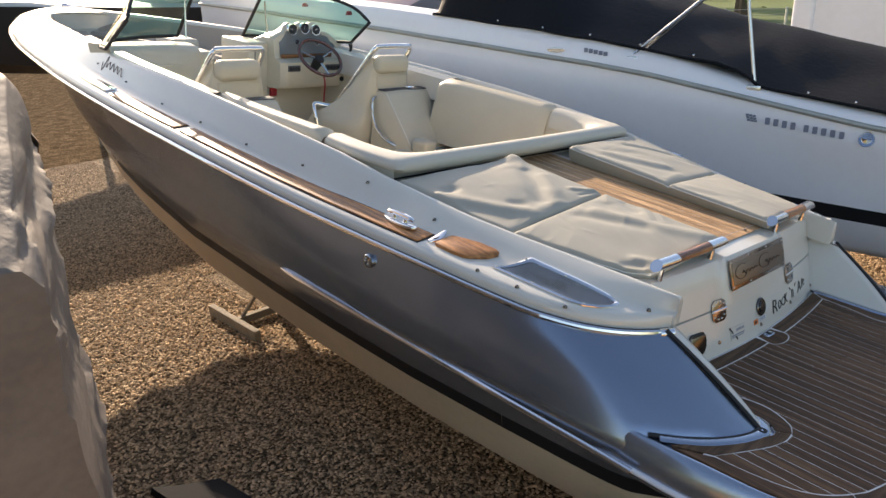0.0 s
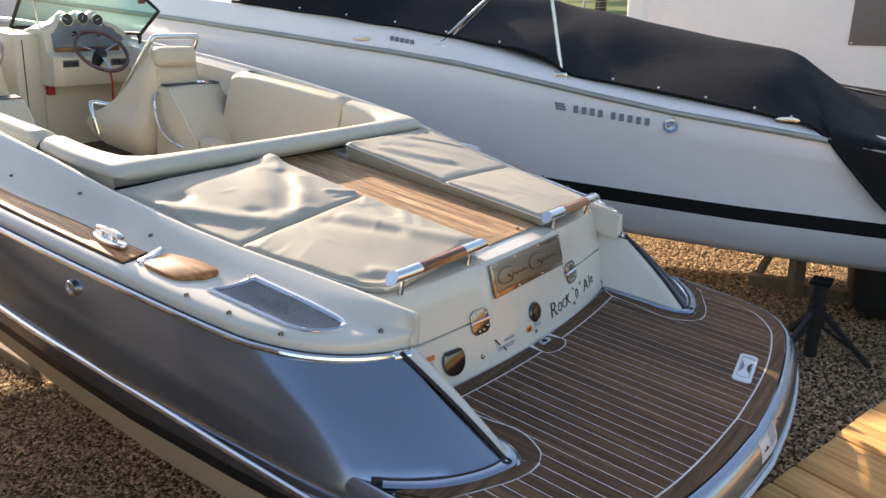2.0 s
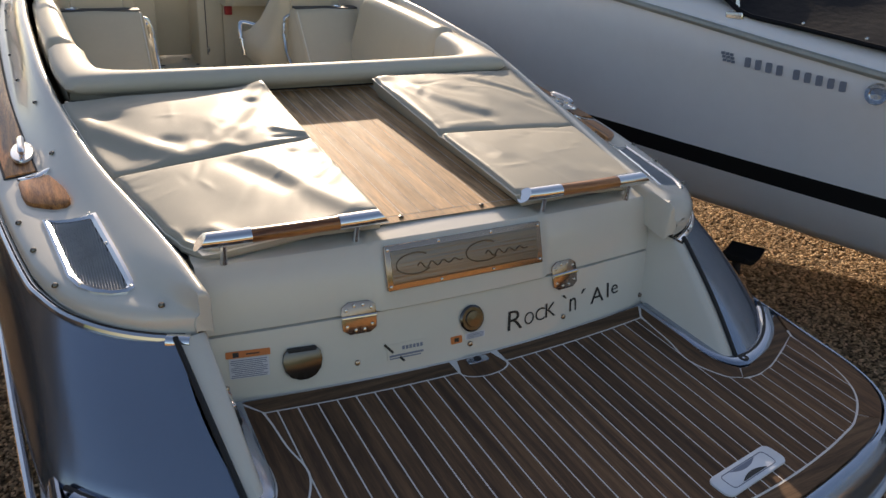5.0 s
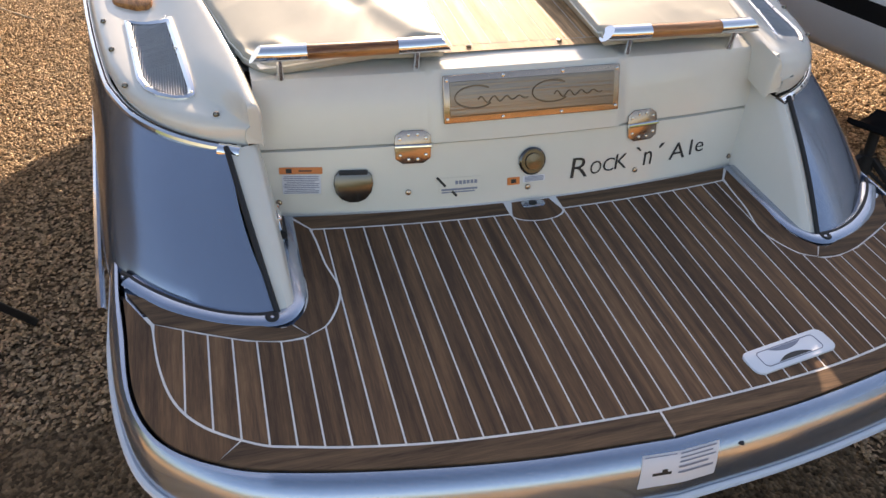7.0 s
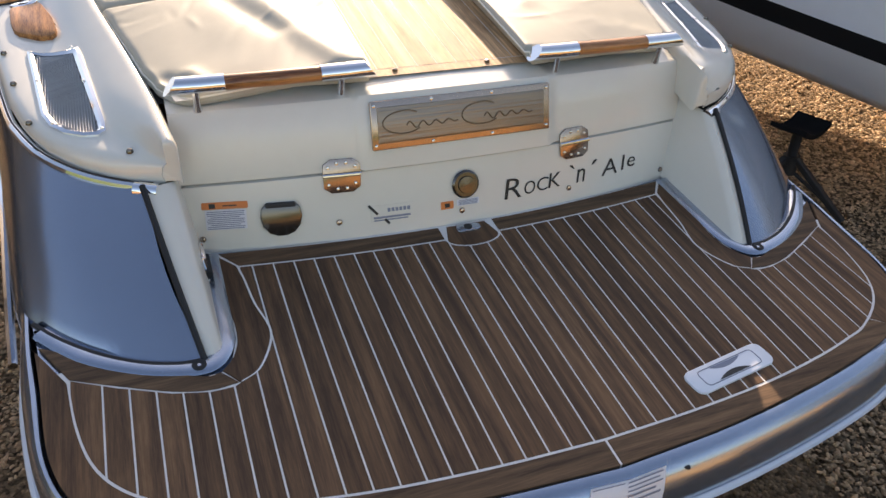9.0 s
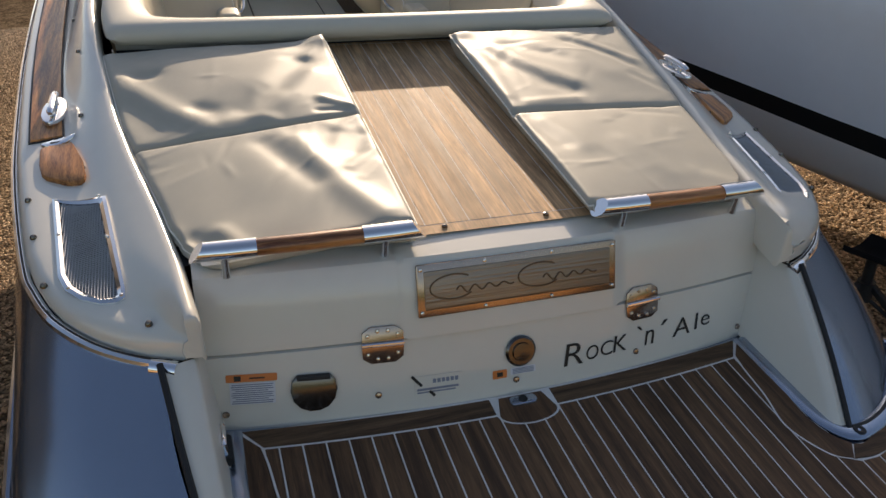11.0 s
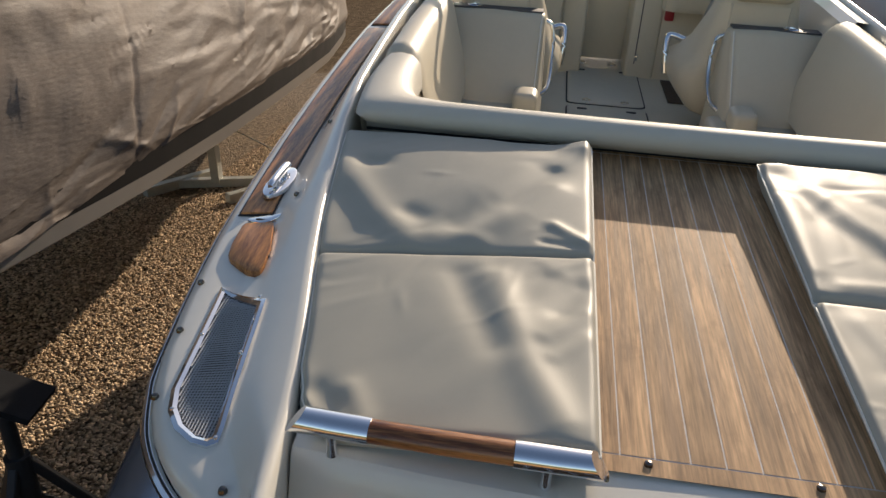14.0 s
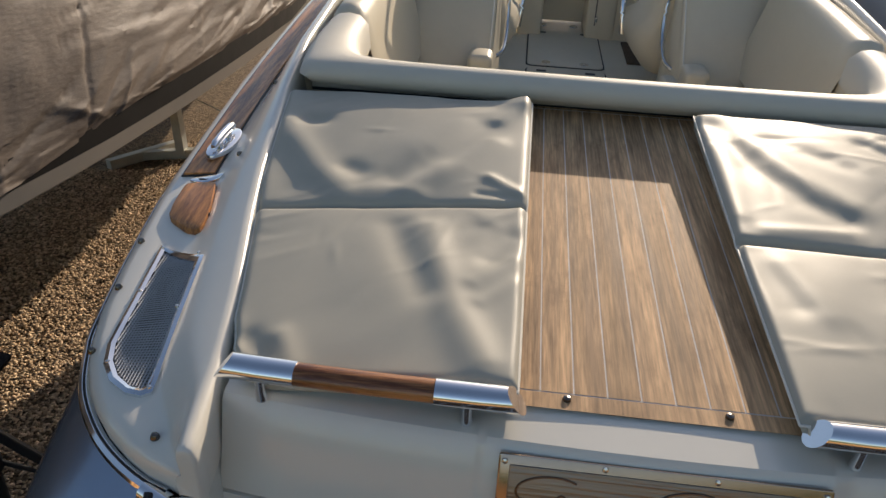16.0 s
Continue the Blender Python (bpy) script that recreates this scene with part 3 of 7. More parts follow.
part("rim_strip", tube([Vector((p.x * 1.003, p.y * 1.003 if p.y < 0 else p.y, -0.122)) for p in rout], 0.011, 8), WHITE_PLASTIC, platform, "pale rub strip")

T_TOP, T_BOT = 0.004, -0.004
def y_front(x): return -0.036 + 0.042 * (x / 0.66) ** 2
FWD_SIDE = ((0.62, -0.24), (0.63, -0.30), (0.67, -0.37), (0.70, -0.388), (0.73, -0.40), (0.78, -0.40), (0.86, -0.38), (0.97, -0.33), (1.068, -0.278))
AFT_IN = ((0, -0.785), (0.25, -0.776), (0.48, -0.757), (0.66, -0.728), (0.78, -0.70), (0.86, -0.675), (0.96, -0.61), (1.02, -0.53), (1.052, -0.42), (1.068, -0.285))


def y_fwd(x):
    x = abs(x)
    if x < 0.655:
        return y_front(x)
    return interp([(0.655, -0.345), (0.67, -0.368)] + list(FWD_SIDE[4:]), x)


AI = [(p.x, p.y) for p in smooth_path([(x, y, 0) for x, y in AFT_IN], 6)]
AO = [(p.x, p.y) for p in smooth_path([(x * 0.994, y + 0.004, 0) for x, y in RIM_IN[:9]], 6)]
def y_aft(x): return interp(AI, abs(x))


def piece(name, outline, parent, z1=T_TOP, material=TEAK_DARK, label=""):
    return part(name, slab(outline, T_BOT, z1, bevel=0.001, seg=1), material, parent, label, smooth=20)


# caulk bed under the teak
bed = [(x * 0.998, y + 0.002) for x, y in AO[:-5]] + [(1.0, -0.243), (0.9, -0.303), (0.79, -0.355), (0.75, -0.352), (0.722, -0.322), (0.702, -0.25), (0.716, 0.07), (0.4, 0.045), (0.0, 0.025)]
bed = bed + [(-x, y) for x, y in bed[::-1] if x > 0]
part("caulk", slab(bed, -0.006, 0.0025), CAULK, platform, "white caulking between the teak strips")
PITCH, GAP = 0.0542, 0.0043
k = -19
while k <= 19:
    x0, x1 = 0.002 + k * PITCH - PITCH / 2 + GAP / 2, 0.002 + k * PITCH + PITCH / 2 - GAP / 2
    if min(abs(x0), abs(x1)) > 1.0:      # last strip runs out to the border
        x0, x1 = (x0, 1.064) if k > 0 else (-1.064, x1)
    n = 12
    xs = [x0 + (x1 - x0) * i / n for i in range(n + 1)]
    xs = [x for x in xs if abs(x) < 1.066 and y_fwd(x) - y_aft(x) > 0.014]
    top, bot = [(x, y_fwd(x) - 0.003) for x in xs], [(x, y_aft(x) + 0.003) for x in xs]
    if len(xs) > 2:
        top = [(x, min(y, -0.041 - 0.040 * math.sqrt(max(0.0, 1 - (x / 0.084) ** 2))) if abs(x) < 0.084 else y) for x, y in top]
        piece("plank", bot + top[::-1], platform)
    k += 1


def strip_piece(a, b, flip, name="border", up=0.0, material=TEAK_DARK):
    a = [(-x, y) if flip else (x, y) for x, y in a]
    b = [(-x, y) if flip else (x, y) for x, y in b]
    return piece(name, a + b[::-1], platform, T_TOP + up, material)


def between(c, d, t): return [(a[0] + (b[0] - a[0]) * t, a[1] + (b[1] - a[1]) * t) for a, b in zip(c, d)]


def curve(c): return [(p.x, p.y) for p in smooth_path([(x, y, 0) for x, y in c], 5)]


HORN_IN = ((0.659, 0.008), (0.65, -0.05), (0.64, -0.15), (0.621, -0.24), (0.631, -0.30), (0.668, -0.368), (0.712, -0.394))
HORN_OUT = ((0.716, 0.075), (0.710, -0.04), (0.704, -0.15), (0.699, -0.22), (0.704, -0.275), (0.722, -0.32), (0.748, -0.350))
HORN2_IN = ((0.718, -0.396), (0.78, -0.400), (0.86, -0.380), (0.97, -0.330), (1.066, -0.283))
HORN2_OUT = ((0.753, -0.352), (0.79, -0.354), (0.90, -0.302), (1.0, -0.242), (1.131, -0.160))
for flip in (False, True):
    ci = [k for k, p in enumerate(AI) if p[0] <= 0.895][-1]
    co = [k for k, p in enumerate(AO) if p[0] <= 0.955][-1]
    ce = [k for k, p in enumerate(AO) if p[1] <= -0.165][-1]
    strip_piece([(max(x, 0.003), y - 0.0035) for x, y in AI[:ci + 1]], [(max(x, 0.003), y) for x, y in AO[:co + 1]], flip, material=TEAK_DARK_X)
    strip_piece([(x + 0.004, y - 0.002) for x, y in AI[ci:]], AO[co:ce + 1], flip)
    strip_piece([(x + 0.003, y) for x, y in curve(HORN_IN)], curve(HORN_OUT), flip, up=0.0012)
    strip_piece([(x, y + 0.003) for x, y in curve(HORN2_IN)], curve(HORN2_OUT), flip, up=0.0012, material=TEAK_DARK_X)
    sg = -1 if flip else 1
    part("caulk_line", loft([[(sg * (x - 0.0022), y, T_TOP + 0.0013), (sg * (x + 0.0032), y + 0.001, T_TOP + 0.0013)] for x, y, _ in smooth_path([(x, y, 0) for x, y in HORN_IN], 5)]), CAULK, platform, smooth=0)
    xs = [0.085 + (0.655 - 0.085) * i / 8 for i in range(9)]
    strip_piece([(x, y_front(x) + 0.003) for x in xs], [(x + 0.045 * (x / 0.655) ** 6, 0.022 + 0.055 * (x / 0.7) ** 2) for x in xs], flip, material=TEAK_DARK_X)
arc = [(0.078 * math.cos(radians(a)), -0.04 + 0.036 * math.sin(radians(a))) for a in range(180, 361, 15)]
piece("border", arc + [(0.06, 0.02), (-0.06, 0.02)], platform)
# deck fitting at the hatch foot
part("latch_plate", slab(rounded(0.0, -0.002, 0.037, 0.015, 0.012), 0.002, 0.009, bevel=0.002), RIM, platform, "grey latch plate")
part("latch_hole", lathe(((0.0, 0.0091), (0.012, 0.0096), (0.0125, 0.009)), 16, (0, 0.0, 0.001)), RUBBER, platform)
# moulded ring of the platform round each cheek
for side in (-1, 1):
    pts = smooth_path([(side * x, y, 0.004) for x, y in ((0.722, 0.07), (0.724, -0.12), (0.728, -0.24), (0.742, -0.29), (0.775, -0.322), (0.84, -0.314), (0.93, -0.28), (1.035, -0.212), (1.125, -0.11))], 4)
    part("cheek_ring", tube(pts, 0.024, 10, flat=0.32), RIM, platform, "silver-blue moulded ring")
    part("drain", lathe(((0.0, 0.0), (0.016, 0.0), (0.017, 0.006), (0.013, 0.008), (0.0, 0.004)), 16, (side * 0.795, -0.322, 0.006)), RUBBER, platform, "dark drain fitting")
part("cheek_latch", box(0.016, 0.07, 0.075, (-0.742, 0.0, 0.045), 0.005, 2), CHROME, platform, "chrome hinge bracket at the cheek foot")
part("latch_pin", tube([(-0.735, -0.04, 0.03), (-0.735, 0.035, 0.03)], 0.012, 10), RUBBER, platform)
# lifting handle sunk in the teak
HD = Matrix.Translation((0.402, -0.696, 0)) @ Matrix.Rotation(radians(8.5), 4, "Z")
def turned(bm):
    bm.transform(HD)
    return bm


hd = part("lift_handle", turned(slab(rounded(0, 0, 0.128, 0.036, 0.022), 0.002, 0.010, bevel=0.003)), WHITE_PLASTIC, platform, "white plastic flush lifting handle")
part("recess_line", turned(tube([(x, y, 0.0102) for x, y in rounded(0, 0, 0.092, 0.023, 0.012)], 0.0013, 5, closed=True)), INK, hd)
# shade of the finger holes drawn as dark lenses, blacker on the aft side
for sg in (-1, 1):
    lens = [(-0.052 + 0.104 * k / 10, sg * 0.020) for k in range(11)]
    part("finger_hole_shade", turned(slab(lens + [(x, sg * (0.020 - 0.014 * (1 - (x / 0.052) ** 2))) for x, _ in lens[-2:0:-1]], 0.0095, 0.0108)), INK_BLACK if sg < 0 else INK, hd)
# paper label on the rim
def rim_pt(x, t, up):
    ya, yb = interp(RIM_IN, abs(x)), interp(RIM_OUT, abs(x))
    return (x, ya + (yb - ya) * t - 1.2 * up * t, interp(PROF[:9], t) + up * (1.2 - t))


def rim_patch(x0, x1, t0, t1, up):
    """A patch of the rim's surface; its sides lean a little."""
    return loft([[rim_pt(x0 + (x1 - x0) * i / 6 - 0.03 * (t0 + (t1 - t0) * k / 5 - 0.4), t0 + (t1 - t0) * k / 5, up) for i in range(7)] for k in range(6)])


lab = part("rim_label", rim_patch(-0.090, 0.095, 0.42, 0.93, 0.0018), STICKER, platform, "white printed label")
for x0, x1, t0, t1 in ((-0.002, 0.088, 0.47, 0.50), (-0.086, -0.01, 0.47, 0.49), (-0.002, 0.08, 0.55, 0.58), (-0.002, 0.088, 0.63, 0.66), (-0.002, 0.07, 0.71, 0.74), (-0.002, 0.085, 0.79, 0.82)):
    part("print_bar", rim_patch(x0, x1, t0, t1, 0.0027), INK, lab)
part("drawing", rim_patch(-0.062, -0.018, 0.77, 0.81, 0.0026), INK_BLACK, lab, "small dark boat outline")
part("drawing", rim_patch(-0.040, -0.028, 0.73, 0.77, 0.0026), INK_BLACK, lab)
part("rim_stud", lathe(((0, 0.004), (0.006, 0.003), (0.007, 0.0)), 10, rim_pt(0.148, 0.62, 0.001)), RUBBER, platform)


# transom
def y_tr(x, z): return 0.03 + 0.06 * (x / 0.7) ** 2 + 0.36 * z
def z_seam(x): return 0.184 - 0.016 * (x / 0.78) ** 2      # joint between transom and hatch
XS = [-0.774 + 1.582 * i / 24 for i in range(25)]
transom = part("transom", loft([[(x, y_tr(x, z), z) for x in XS] for z in (-0.01, 0.03, 0.1, 0.14)] + [[(x, y_tr(x, z_seam(x) - 0.003), z_seam(x) - 0.003) for x in XS], [(x, y_tr(x, z_seam(x)) + 0.03, z_seam(x) + 0.001) for x in XS]]), GELCOAT, boat, "cream lower transom")
HX = [-0.766 + 1.562 * i / 30 for i in range(31)]
def hatch_prof(x):
    """Aft face and top ledge of the sun-deck hatch at x."""
    proud = 0.012 * (1 - ease((abs(x) - 0.285) / 0.02))
    zt = 0.372 - 0.02 * (x / 0.7) ** 2 + (0.008 if abs(x) < 0.295 else 0)
    zb = z_seam(x)
    return [(y_tr(x, zb) + 0.03, zb + 0.003), (y_tr(x, zb) + 0.002 - proud, zb + 0.0045), (y_tr(x, zb + 0.01) - proud, zb + 0.010), (y_tr(x, 0.28) - proud, 0.28), (y_tr(x, zt - 0.012) - proud, zt - 0.012), (y_tr(x, zt) + 0.006 - proud, zt - 0.002), (y_tr(x, zt) + 0.02, zt), (y_tr(x, zt) + 0.075, zt + 0.004), (y_tr(x, zt) + 0.085, zt - 0.01)]
xs2 = sorted(HX + [-0.305, -0.285, 0.285, 0.305])
hatch = part("sun_deck_hatch", loft([[(x, y, z) for y, z in hatch_prof(x)] for x in xs2]), GELCOAT, boat, "cream raised hatch over the engine bay")
part("gap_liner", loft([[(x * 0.985, y_tr(x, z_seam(x)) + 0.012, z_seam(x) - 0.008), (x * 0.985, y_tr(x, z_seam(x)) + 0.012, z_seam(x) + 0.012)] for x in XS]), RUBBER, boat, smooth=0)
for side in (-1, 1):
    xe = 0.796 if side > 0 else -0.766
    rows = [[(xe, y_tr(xe, z) + 0.003, z), (xe, 0.32, z)] for z in (0.178, 0.28, 0.35)]
    part("hatch_end", loft(rows), GELCOAT, hatch)
    # channel between hatch and side deck
    ch = [[(side * (interp(RIDGE_X, y) - 0.02), y, 0.33 + 0.04 * y), (side * (interp(RIDGE_X, y) - 0.06), y, 0.33 + 0.04 * y)] for y in (0.30, 0.4, 0.6, 0.9, 1.2, 1.5)]
    part("channel", loft(ch), RUBBER, boat)


def floor_z(y): return 0.378 + 0.038 * y
part("hatch_lid", loft([[(x * w, y, floor_z(y) - 0.012) for x in (-1, -0.5, 0, 0.5, 1)] for y, w in ((0.24, 0.74), (0.5, 0.80), (0.93, 0.88), (1.3, 0.94), (1.62, 0.97))]), GELCOAT, hatch)
part("walkway_caulk", loft([[(x, y, floor_z(y) + 0.0015) for x in (-0.285, 0.315)] for y in (0.239, 1.6)]), WALK_CAULK, hatch, "grey weathered caulking")
WP = 0.0595
for i in range(-4, 5):
    x0, x1 = 0.0098 + i * WP - WP / 2 + 0.0014, 0.0098 + i * WP + WP / 2 - 0.0014
    y1, y0 = 1.535, 0.279
    part("plank", loft([[(x0, y, floor_z(y) + 0.0022), (x1, y, floor_z(y) + 0.0022)] for y in (y0, 0.7, 1.1, y1)]), TEAK_LIGHT, hatch, "weathered teak plank")
for y0, y1 in ((0.238, 0.276), (1.539, 1.6)):
    part("cross_plank", loft([[(x, y0, floor_z(y0) + 0.0022), (x, y1, floor_z(y1) + 0.0022)] for x in (-0.285, 0.0, 0.315)]), TEAK_LIGHT, hatch)
for x in (-0.152, 0.128):
    part("screw_head", lathe(((0.0, 0.0), (0.008, 0.0), (0.007, 0.005), (0.0, 0.007)), 12, (x, 0.263, floor_z(0.26) + 0.002)), DARK_STEEL, hatch, "bronze screw head")

# transom fittings: each is built flat, x across and z up, then leant onto the transom
def on_transom(x, z, off=0.002):
    lean = math.atan(0.36)
    yaw = math.atan(0.12 * x / 0.49)
    return Matrix.Translation((x, y_tr(x, z) - off, z)) @ Euler((-lean, 0, yaw)).to_matrix().to_4x4()


def flat(outline, t, m, bevel=0.0015):
    """Plate of the given outline (x, up) and thickness t, standing on the transom."""
    bm = slab(outline, 0, t, bevel=bevel)
    bm.transform(m @ Euler((radians(90), 0, 0)).to_matrix().to_4x4())
    return bm


def up_lathe(profile, m, at=(0, 0), seg=24):
    bm = lathe(profile, seg, (at[0], at[1], 0))
    bm.transform(m @ Euler((radians(90), 0, 0)).to_matrix().to_4x4())
    return bm


m0 = on_transom(0.002, 0.303, 0.013)
plq = part("name_plaque", flat(rounded(0.004, 0.0, 0.268, 0.066, 0.004, 2), 0.006, m0), BRONZE, hatch, "antique polished steel plaque with engraved flourishes")
part("plaque_field", flat(rounded(0.004, 0.0, 0.250, 0.049, 0.003, 2), 0.0025, m0 @ Matrix.Translation((0, -0.006, 0))), mat("ribbed_bronze", (0.30, 0.25, 0.20), 0.38, metal=1.0, var=0.1, scale=1.5, stretch=(2, 2, 160), bump=0.6, bscale=1.0, bdist=0.004), plq, "finely ribbed field")
# plain flowing ornament instead of the maker's script
for x0, w in ((-0.125, 0.20), (0.105, 0.20)):
    loop = [(x0 + w * 0.5 * (-0.45 + 0.62 * math.cos(a) * (1 if math.cos(a) < 0 else 0.9)), 0.004 + 0.031 * math.sin(a)) for a in [radians(50 + 270 * i / 22) for i in range(23)]]
    wave = [(x0 - w * 0.2 + w * 0.75 * i / 40, -0.006 + 0.010 * math.sin(i * 0.62) * (1 - i / 60)) for i in range(41)]
    for c in (loop, wave):
        bm = tube([(x, z, 0.0) for x, z in c], 0.0022, 6)
        bm.transform(m0 @ Matrix.Translation((0, -0.0095, 0)) @ Euler((radians(90), 0, 0)).to_matrix().to_4x4())
        part("engraved_flourish", bm, ENGRAVED, plq)
for x, z in [(-0.254, 0.054), (-0.09, 0.058), (0.09, 0.058), (0.262, 0.054), (-0.254, -0.054), (-0.09, -0.058), (0.09, -0.058), (0.262, -0.054)]:
    part("screw_head", up_lathe(((0, 0.0), (0.0055, 0), (0.0045, 0.003), (0, 0.004)), m0 @ Matrix.Translation((0, -0.006, 0)), (x, z), 10), STEEL, plq)
for hx in (-0.348, 0.375):
    m1 = on_transom(hx, z_seam(hx) - 0.003, 0.003)
    hg = part("hinge", flat([(-0.052, 0.006), (-0.05, 0.03), (-0.03, 0.044), (0.03, 0.044), (0.05, 0.03), (0.052, 0.006), (0.052, -0.006), (0.05, -0.036), (0.03, -0.05), (-0.03, -0.05), (-0.05, -0.036), (-0.052, -0.006)], 0.004, m1), BRONZE, hatch, "polished steel hinge")
    bm = tube([(-0.052, 0, 0.006), (0.052, 0, 0.006)], 0.006, 10)
    bm.transform(m1 @ Euler((radians(90), 0, 0)).to_matrix().to_4x4())
    part("knuckle", bm, CHROME, hg, "chrome hinge knuckle")
    for x, z in ((-0.037, 0.022), (-0.013, 0.033), (0.013, 0.033), (0.037, 0.022), (-0.037, -0.026), (-0.013, -0.038), (0.013, -0.038), (0.037, -0.026)):
        part("screw_head", up_lathe(((0, 0), (0.0055, 0), (0.004, 0.003), (0, 0.0035)), m1 @ Matrix.Translation((0, -0.004, 0)), (x, z), 10), STEEL, hg)
m1 = on_transom(-0.521, 0.078)
cap = part("outlet_cover", flat([(-0.056, 0.004), (-0.052, 0.028), (-0.040, 0.042), (0.040, 0.042), (0.052, 0.028), (0.056, 0.004), (0.050, -0.022), (0.034, -0.041), (0.012, -0.050), (-0.012, -0.050), (-0.034, -0.041), (-0.050, -0.022)], 0.010, m1, 0.004), DARK_STEEL, transom, "steel shore-power inlet cover")
part("hinge_bar", flat(rounded(0, 0.037, 0.04, 0.006, 0.003, 2), 0.012, m1), RUBBER, cap)
m1 = on_transom(0.008, 0.112)
part("push_valve", up_lathe(((0, 0), (0.041, 0), (0.042, 0.004), (0.036, 0.009), (0.026, 0.009), (0.024, 0.014), (0.0, 0.015)), m1, seg=32), DARK_STEEL, transom, "round dark steel valve cap")
for x, z in ((-0.73, 0.033), (-0.367, 0.050), (-0.005, 0.038), (0.359, 0.043), (0.73, 0.025)):
    part("screw_head", up_lathe(((0, 0), (0.009, 0), (0.007, 0.004), (0, 0.005)), on_transom(x, z), seg=12), BRONZE, transom, "dark screw head")
# stickers
def sticker(x, z, hx, hz, material, label, rows=(), bar=INK, parent=transom):
    st = part("sticker", flat(rounded(0, 0, hx, hz, 0.002, 1), 0.0012, on_transom(x, z, 0.001), 0), material, parent, label, smooth=0)
    for bx, bz, bw, bh in rows:
        part("print_bar", flat(rounded(bx, bz, bw, bh, 0.0004, 1), 0.0005, on_transom(x, z, 0.0024), 0), bar, st, smooth=0)
    return st


sticker(-0.663, 0.082, 0.053, 0.0275, STICKER, "white warning label", [(-0.002 * (i % 2), 0.023 - 0.0052 * i, 0.048 - 0.010 * (i % 4 == 3), 0.0011) for i in range(10)])
sticker(-0.662, 0.119, 0.0595, 0.0095, ORANGE, "orange warning header", [(-0.033, 0, 0.008, 0.0065), (0.012, 0, 0.018, 0.0018)], INK_BLACK)
sticker(-0.212, 0.060, 0.064, 0.025, GELCOAT, "faint clear dealer label with bars and dark slashes", [(0.022 - 0.0115 * i, 0.010, 0.0042, 0.0055) for i in range(-2, 4)] + [(-0.004, -0.010, 0.054, 0.003), (-0.008, -0.018, 0.05, 0.002)])
for dx, dz, hl in ((-0.058, 0.014, 0.019), (-0.020, -0.021, 0.010)):
    bm = flat(rounded(0, 0, hl, 0.0036, 0.001, 1), 0.001, IDENT, 0)
    bm.transform(on_transom(-0.212 + dx, 0.060 + dz, 0.0035) @ Matrix.Rotation(radians(48), 4, "Y"))
    part("slash_mark", bm, INK_BLACK, transom, smooth=0)
sticker(-0.050, 0.0585, 0.0195, 0.0115, ORANGE, "small orange warning label", [(0, 0, 0.008, 0.006)], INK_BLACK)
sticker(0.015, 0.0605, 0.035, 0.0095, STICKER, "small white label", [(0, 0.006 - 0.004 * i, 0.03, 0.001) for i in range(4)])


def glyph(text, x0, x1, z0, z1, material, parent, slant=0.16, name="boat_name"):
    """One letter of the built-in font, thinned, set into a rectangle of the transom."""
    cu = bpy.data.curves.new("t", "FONT")
    cu.body, cu.size, cu.extrude, cu.offset, cu.resolution_u = text, 1.0, 0.006, -0.006, 4
    tmp = new("t", cu)
    me = bpy.data.meshes.new_from_object(tmp.evaluated_get(bpy.context.evaluated_depsgraph_get()))
    bpy.data.objects.remove(tmp)
    xs, zs = [v.co.x for v in me.vertices], [v.co.y for v in me.vertices]
    h = (z1 - z0) * 1.063
    m = on_transom(x0, z0, 0.0022)
    w = x1 - x0 - slant * h
    for v in me.vertices:
        u, t = (v.co.x - min(xs)) / (max(xs) - min(xs)), (v.co.y - min(zs)) / (max(zs) - min(zs))
        v.co = m @ Vector((w * u + slant * h * t, -v.co.z * 0.1, h * t))
    me.name = name
    me.materials.clear()
    me.materials.append(material)
    ob = new(name, me)
    ob.parent = parent
    return ob


for txt, x0, x1, z0, z1 in (("R", 0.134, 0.200, 0.047, 0.104), ("O", 0.199, 0.242, 0.051, 0.088), ("C", 0.243, 0.287, 0.053, 0.091), ("K", 0.285, 0.334, 0.055, 0.098), ("n", 0.388, 0.423, 0.053, 0.092), ("A", 0.484, 0.553, 0.054, 0.102), ("l", 0.563, 0.578, 0.058, 0.103), ("e", 0.585, 0.622, 0.062, 0.091)):
    glyph(txt, x0, x1, z0, z1, INK_BLACK, transom)
glyph("`", 0.362, 0.379, 0.097, 0.109, INK_BLACK, transom, slant=-0.1)
glyph("\u00b4", 0.444, 0.467, 0.097, 0.110, INK_BLACK, transom, slant=0.1)

